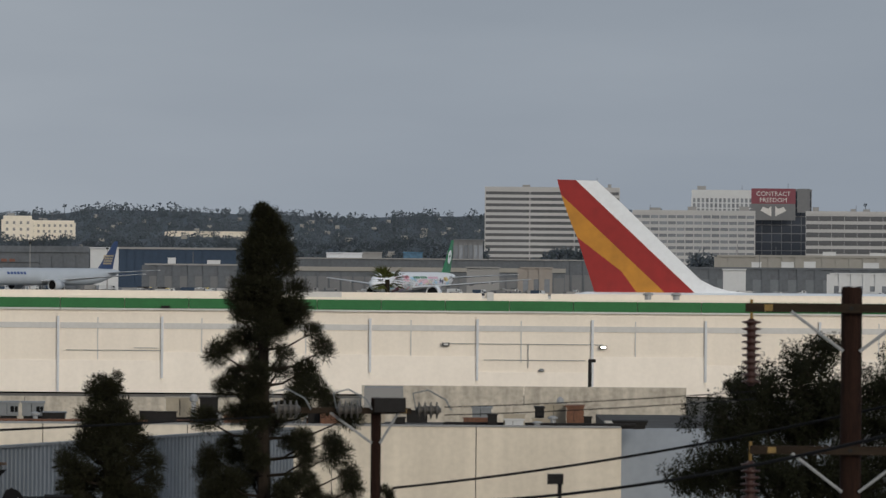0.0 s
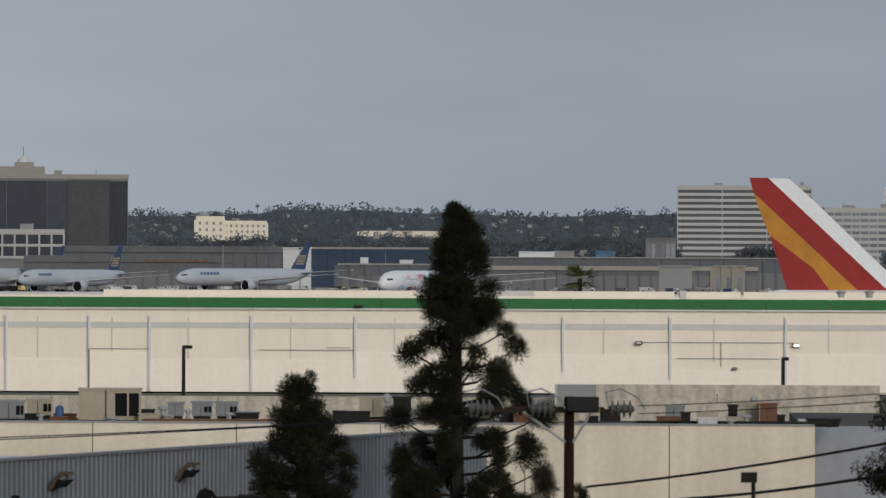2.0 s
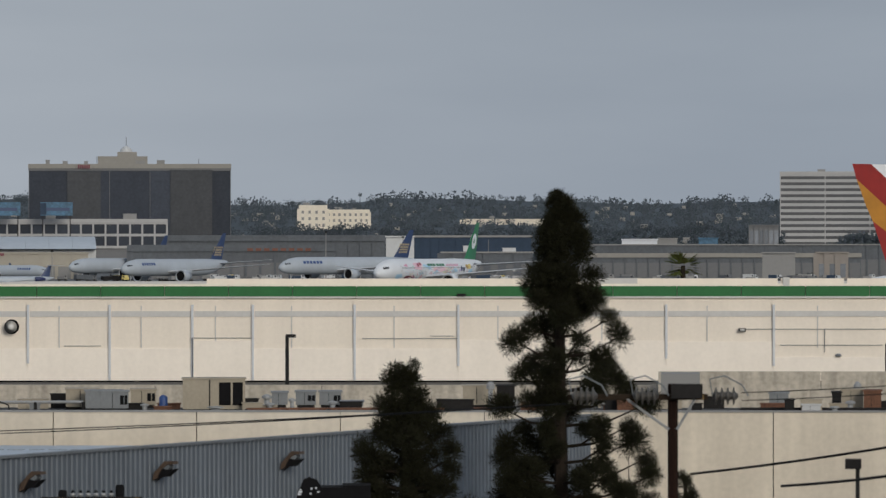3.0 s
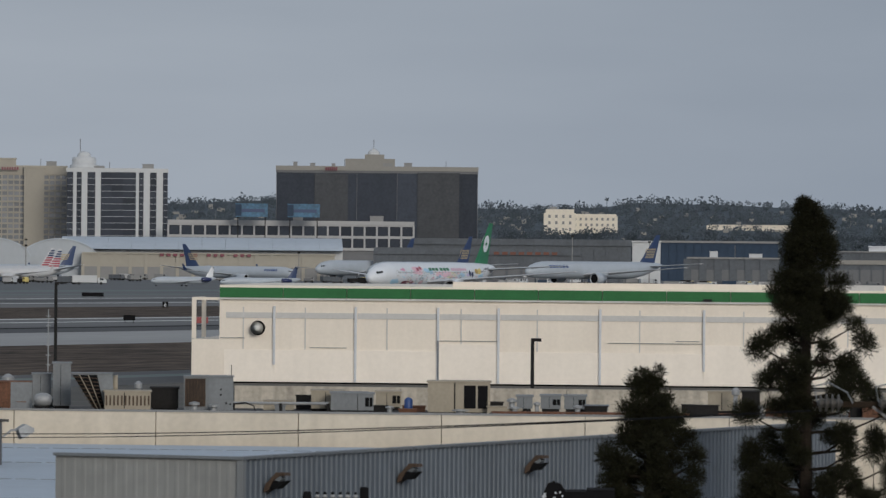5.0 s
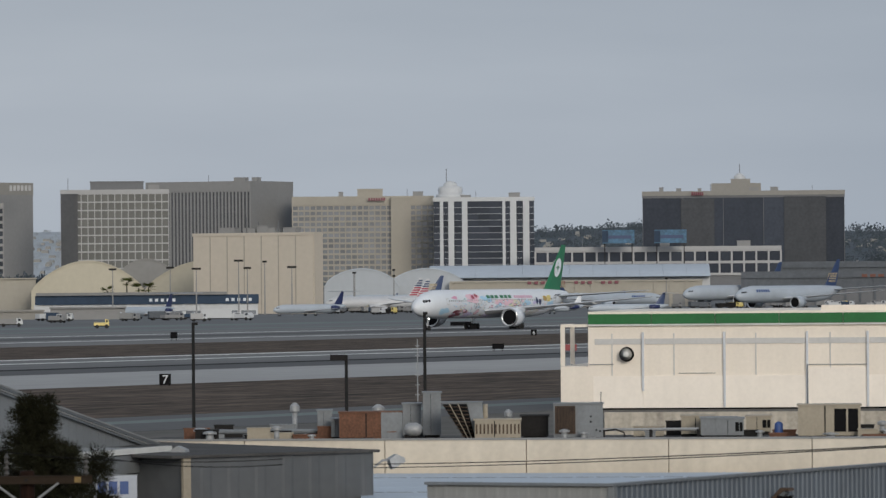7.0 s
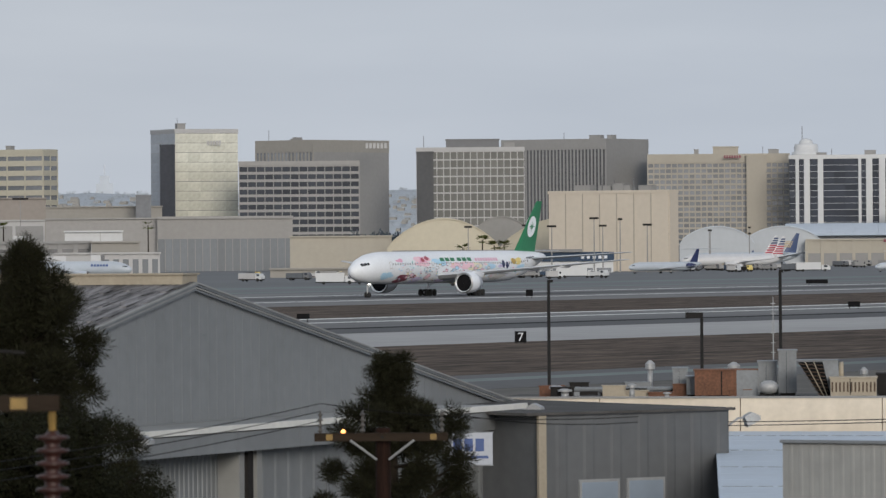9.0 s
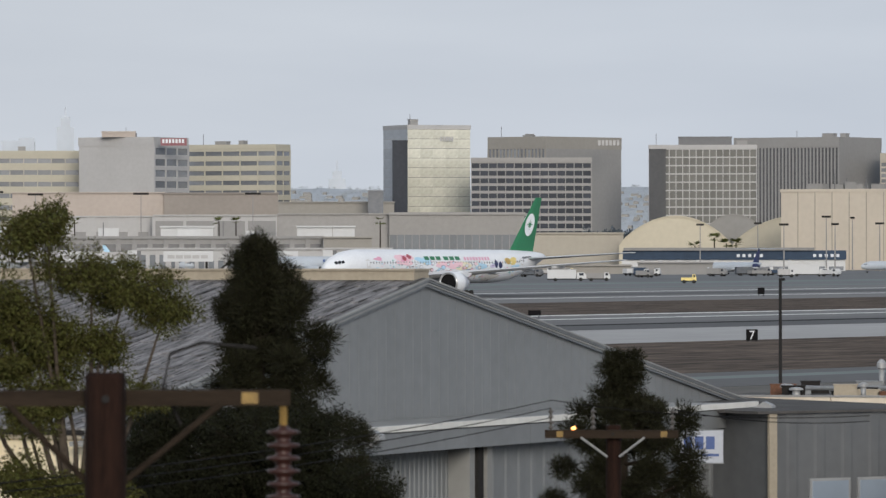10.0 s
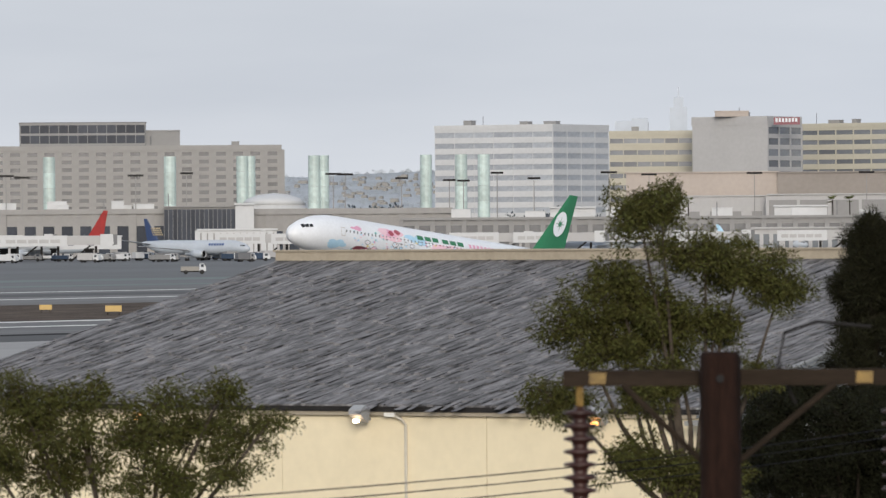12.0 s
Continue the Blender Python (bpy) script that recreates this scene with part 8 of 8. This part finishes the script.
gum(-17.232, 88, 0, clump_px([(-75, 410, 70, 60), (-40, 385, 60, 40), (100, 500, 110, 50), (40, 470, 90, 40), (170, 540, 60, 45), (-120, 530, 80, 50), (-190, 600, 70, 55), (-70, 570, 90, 50), (-110, 640, 90, 45),
     (-20, 600, 90, 50), (60, 590, 60, 40), (-220, 730, 70, 45), (-80, 715, 70, 40), (-20, 690, 80, 40), (120, 680, 50, 40), (-60, 840, 90, 50), (40, 860, 90, 50)], 400, 10.68, 88),
    "tall gum tree with loose olive foliage and pale limbs", 21, fork=6.2, trunk_x=0.1)
gum(-22.482, 80, 0, clump_px([(-150, 740, 90, 60), (-60, 760, 100, 60), (60, 770, 110, 60), (150, 760, 90, 55), (230, 780, 70, 50), (-180, 690, 60, 40), (-60, 700, 70, 40), (90, 715, 60, 35), (190, 700, 60, 35), (-100, 840, 130, 60), (80, 850, 120, 60), (280, 745, 35, 25), (200, 840, 60, 40), (-230, 800, 120, 80)], 400, 10.57, 80),
    "broad gum tree with fine olive leaves before the cream wall", 22, fork=5.6, size=0.15, dense=0.62)
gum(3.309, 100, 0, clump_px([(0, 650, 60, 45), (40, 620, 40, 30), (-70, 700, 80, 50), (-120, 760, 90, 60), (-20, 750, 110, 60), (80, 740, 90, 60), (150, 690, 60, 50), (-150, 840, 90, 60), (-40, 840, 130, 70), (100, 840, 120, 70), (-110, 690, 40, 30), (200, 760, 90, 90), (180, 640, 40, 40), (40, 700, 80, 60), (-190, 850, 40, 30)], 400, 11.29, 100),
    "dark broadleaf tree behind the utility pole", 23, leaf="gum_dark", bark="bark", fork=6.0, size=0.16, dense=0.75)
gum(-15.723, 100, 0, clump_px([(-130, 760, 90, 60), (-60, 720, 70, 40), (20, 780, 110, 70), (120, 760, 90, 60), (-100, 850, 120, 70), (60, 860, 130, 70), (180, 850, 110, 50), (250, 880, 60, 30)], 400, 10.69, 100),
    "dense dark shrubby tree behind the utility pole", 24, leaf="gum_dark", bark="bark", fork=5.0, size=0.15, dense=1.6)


palm(-0.510, 540, 10.12, "fan palm top behind the cargo building roof", reach=2.1, n=44)


# ---- utility poles and wires ----
def disc_string(ob, x, y, z, n, rad, pitch, mat, axis=2, sign=-1, name="insulator"):
    rings = [(0, rad * 0.25)]
    for k in range(n):
        a = (k + 0.3) * pitch
        rings += [(sign * a, rad * 0.42), (sign * (a + pitch * 0.15), rad), (sign * (a + pitch * 0.35), rad * 0.98), (sign * (a + pitch * 0.5), rad * 0.5)]
    rings.append((sign * (n + 0.3) * pitch, rad * 0.2))
    return part(name, lathe(bmesh.new(), rings, n=18, axis=axis, at=(x, y, z)), M[mat], ob, "ribbed ceramic insulator", soft=True)


def pole_with_arms(az, r, top, rad, arms, label, turn=0.0, front=True):
    """Arms: (height, left reach, right reach, thickness, brace drop)."""
    ob = thing("utility_pole", facing(az, r, 0, turn), label, "utility pole")
    part("pole", lathe(bmesh.new(), [(0, rad * 1.12), (top * 0.5, rad * 1.06), (top - 0.04, rad), (top, rad * 0.9)], n=16), M["pole_wood"], ob, "dark weathered timber pole", soft=True)
    for h, le, ri, th, br, mat in arms:
        ya = -rad - th if front else rad * 0.75
        arm = part("crossarm", boxes((-le, ri, ya, ya + th, h - th / 2, h + th / 2)), M["arm_wood"], ob, "weathered timber crossarm")
        for s, reach in ((-1, le), (1, ri)):
            if br:
                bm = tube(bmesh.new(), [(s * min(reach * 0.62, br * 1.4), ya - 0.01, h - th * 0.4), (s * rad * 0.8, -rad * 1.02 if front else rad * 0.5, h - br)], 0.024, 6)
                part("brace", bm, M[mat], arm)
            part("tag", boxes((s * reach * 0.78 - 0.06, s * reach * 0.78 + 0.06, ya - 0.006, ya, h - th * 0.36, h + th * 0.36)), M["tag"], arm, "yellow tag plate")
        part("bolt", lathe(bmesh.new(), [((ya if front else -rad) - 0.02, 0.03), ((ya if front else -rad * 0.9), 0.03)], n=8, axis=1, at=(0, 0, h)), M["dark_steel"], arm)
    return ob


def near_pole():
    r = 45
    az, top, h = -16.898, 9.64, 9.45
    ob = pole_with_arms(az, r, top, 0.148, [(h, 1.14, 1.34, 0.115, 0.62, "arm_wood")], "dark timber utility pole with one crossarm and brown insulators", front=False)
    for x in (-1.02, 1.29):
        part("link", tube(bmesh.new(), [(x, 0.17, h), (x, 0.17, h - 0.24)], 0.03, 6), M["tag"], ob)
        disc_string(ob, x, 0.17, h - 0.2, 9, 0.122, 0.094, "insulator")
    part("bent_conduit", tube(bmesh.new(), [(0.55, 0.3, h - 0.2), (0.42, 0.3, h + 0.08), (0.47, 0.3, h + 0.32), (0.7, 0.3, h + 0.4), (1.1, 0.3, h + 0.36)], 0.012, 6), M["dark_steel"], ob)


def right_pole():
    r = 90
    az, top = 3.766, 10.35
    h1, h2 = 10.04, 7.99
    ob = pole_with_arms(az, r, top, 0.15, [(h1, 1.53, 1.45, 0.13, 0.62, "galv"), (h2, 1.45, 1.45, 0.12, 0.6, "galv")], "dark timber utility pole with two crossarms and brown insulators")
    for h in (h1, h2):
        for x in (-1.44, 1.3):
            part("link", tube(bmesh.new(), [(x, -0.24, h + 0.12), (x, -0.24, h - 0.24)], 0.025, 6), M["tag"], ob)
            disc_string(ob, x, -0.24, h - 0.16, 10, 0.14, 0.095, "insulator")


def dead_end_pole():
    r = 105
    s = r / 11000
    az, h = -0.604, 8.15
    ob = pole_with_arms(az, r, h + 0.22, 0.085, [(h, 185 * s, 62 * s, 0.1, 0.55, "galv")], "slim dark utility pole with grey dead-end insulators")
    for x in (-178, -70, 70):
        disc_string(ob, x * s, -0.3, h + 0.02, 4, 0.15, 0.1, "insulator_grey", axis=0, sign=1)
        part("jumper", tube(bmesh.new(), [(x * s, -0.3, h + 0.03), (x * s - 0.05, -0.3, h + 0.3), (x * s + 0.2, -0.3, h + 0.36), (x * s + 0.5, -0.3, h + 0.2), (x * s + 0.6, -0.3, h + 0.02)], 0.014, 6), M["unit_grey"], ob)
    part("switch_box", boxes((-0.03, 0.5, -0.35, -0.1, h - 0.02, h + 0.22)), M["dark_steel"], ob, "dark steel switch box")


def short_pole():
    r = 115
    s = r / 11000
    az, h = -12.219, 7.00
    ob = pole_with_arms(az, r, h + 0.16, 0.14, [(h, 120 * s, 116 * s, 0.15, 0.42, "galv")], "short dark utility pole with pale steel braces", turn=-3)
    for x in (-110, -35, 105):
        disc_string(ob, x * s, -0.2, h + 0.06, 4, 0.05, 0.1, "insulator_grey", sign=1)
    part("light", lathe(bmesh.new(), [(0, 0.02), (0.03, 0.05), (0.06, 0.02)], n=8, at=(-0.72, -0.3, h + 0.08)), M["lamp_amber"], ob, "small amber light")


near_pole()
right_pole()
dead_end_pole()
short_pole()


def wire(a, b, sag, rad, label, n=14, mat="black"):
    ob = thing("wire", Matrix.Identity(4), label, "wire")
    a, b = Vector(a), Vector(b)
    pts = [a.lerp(b, k / n) - Vector((0, 0, sag * 4 * (k / n) * (1 - k / n))) for k in range(n + 1)]
    part("strand", tube(bmesh.new(), pts, rad, 5), M[mat], ob)


S = "dark overhead power cable between poles"
wire(spot(-0.438, 104, 6.88), spot(4.760, 89, 8.90), 0.15, 0.022, S)
wire(spot(0.396, 100, 6.83), spot(5.277, 70, 9.13), 0.2, 0.024, S)
for dy in (0, 14):
    wire(spot(0.031, 104, 8.24 - dy * 0.0095), spot(2.893, 90, 8.83 - dy * 0.008), 0.03, 0.008, "thin grey overhead wire")
for dy in (0, 9):
    wire(spot(-9.036, 184, 5.2 - dy * 0.012), spot(-1.583, 105, 8.03), 0.12, 0.013, "thin dark overhead wire")
for dy in (0, 18, 40):
    wire(spot(-22.223, 60, 7.90 - dy * 0.0055), spot(-12.792, 115, 7.62 - dy * 0.008), 0.25, 0.008, "thin grey overhead wire")
wire(spot(-12.792, 115, 7.62), spot(-9.868, 112, 7.42), 0.15, 0.008, "thin dark overhead wire")
wire(spot(-11.683, 115, 7.45), spot(-9.868, 111, 7.35), 0.12, 0.008, "thin dark overhead wire")


def motions():
    """The take-off run: rolling on at a rising speed, the nose coming up near the end."""
    rows = []
    for t in [0.5 * k for k in range(25)]:
        s = 1722.57 - 72.4 * t - 0.8076 * t * t + MAIN_GEAR
        lift = min(1.0, max(0.0, (t - 9.7) / 2.6))
        rows.append((t, FIELD @ pose(s, RUN_D, 0.02, 0, PITCH * lift * lift * (3 - 2 * lift), 0)))
    walk(jet, rows)


PITCH = 6.5
motions()
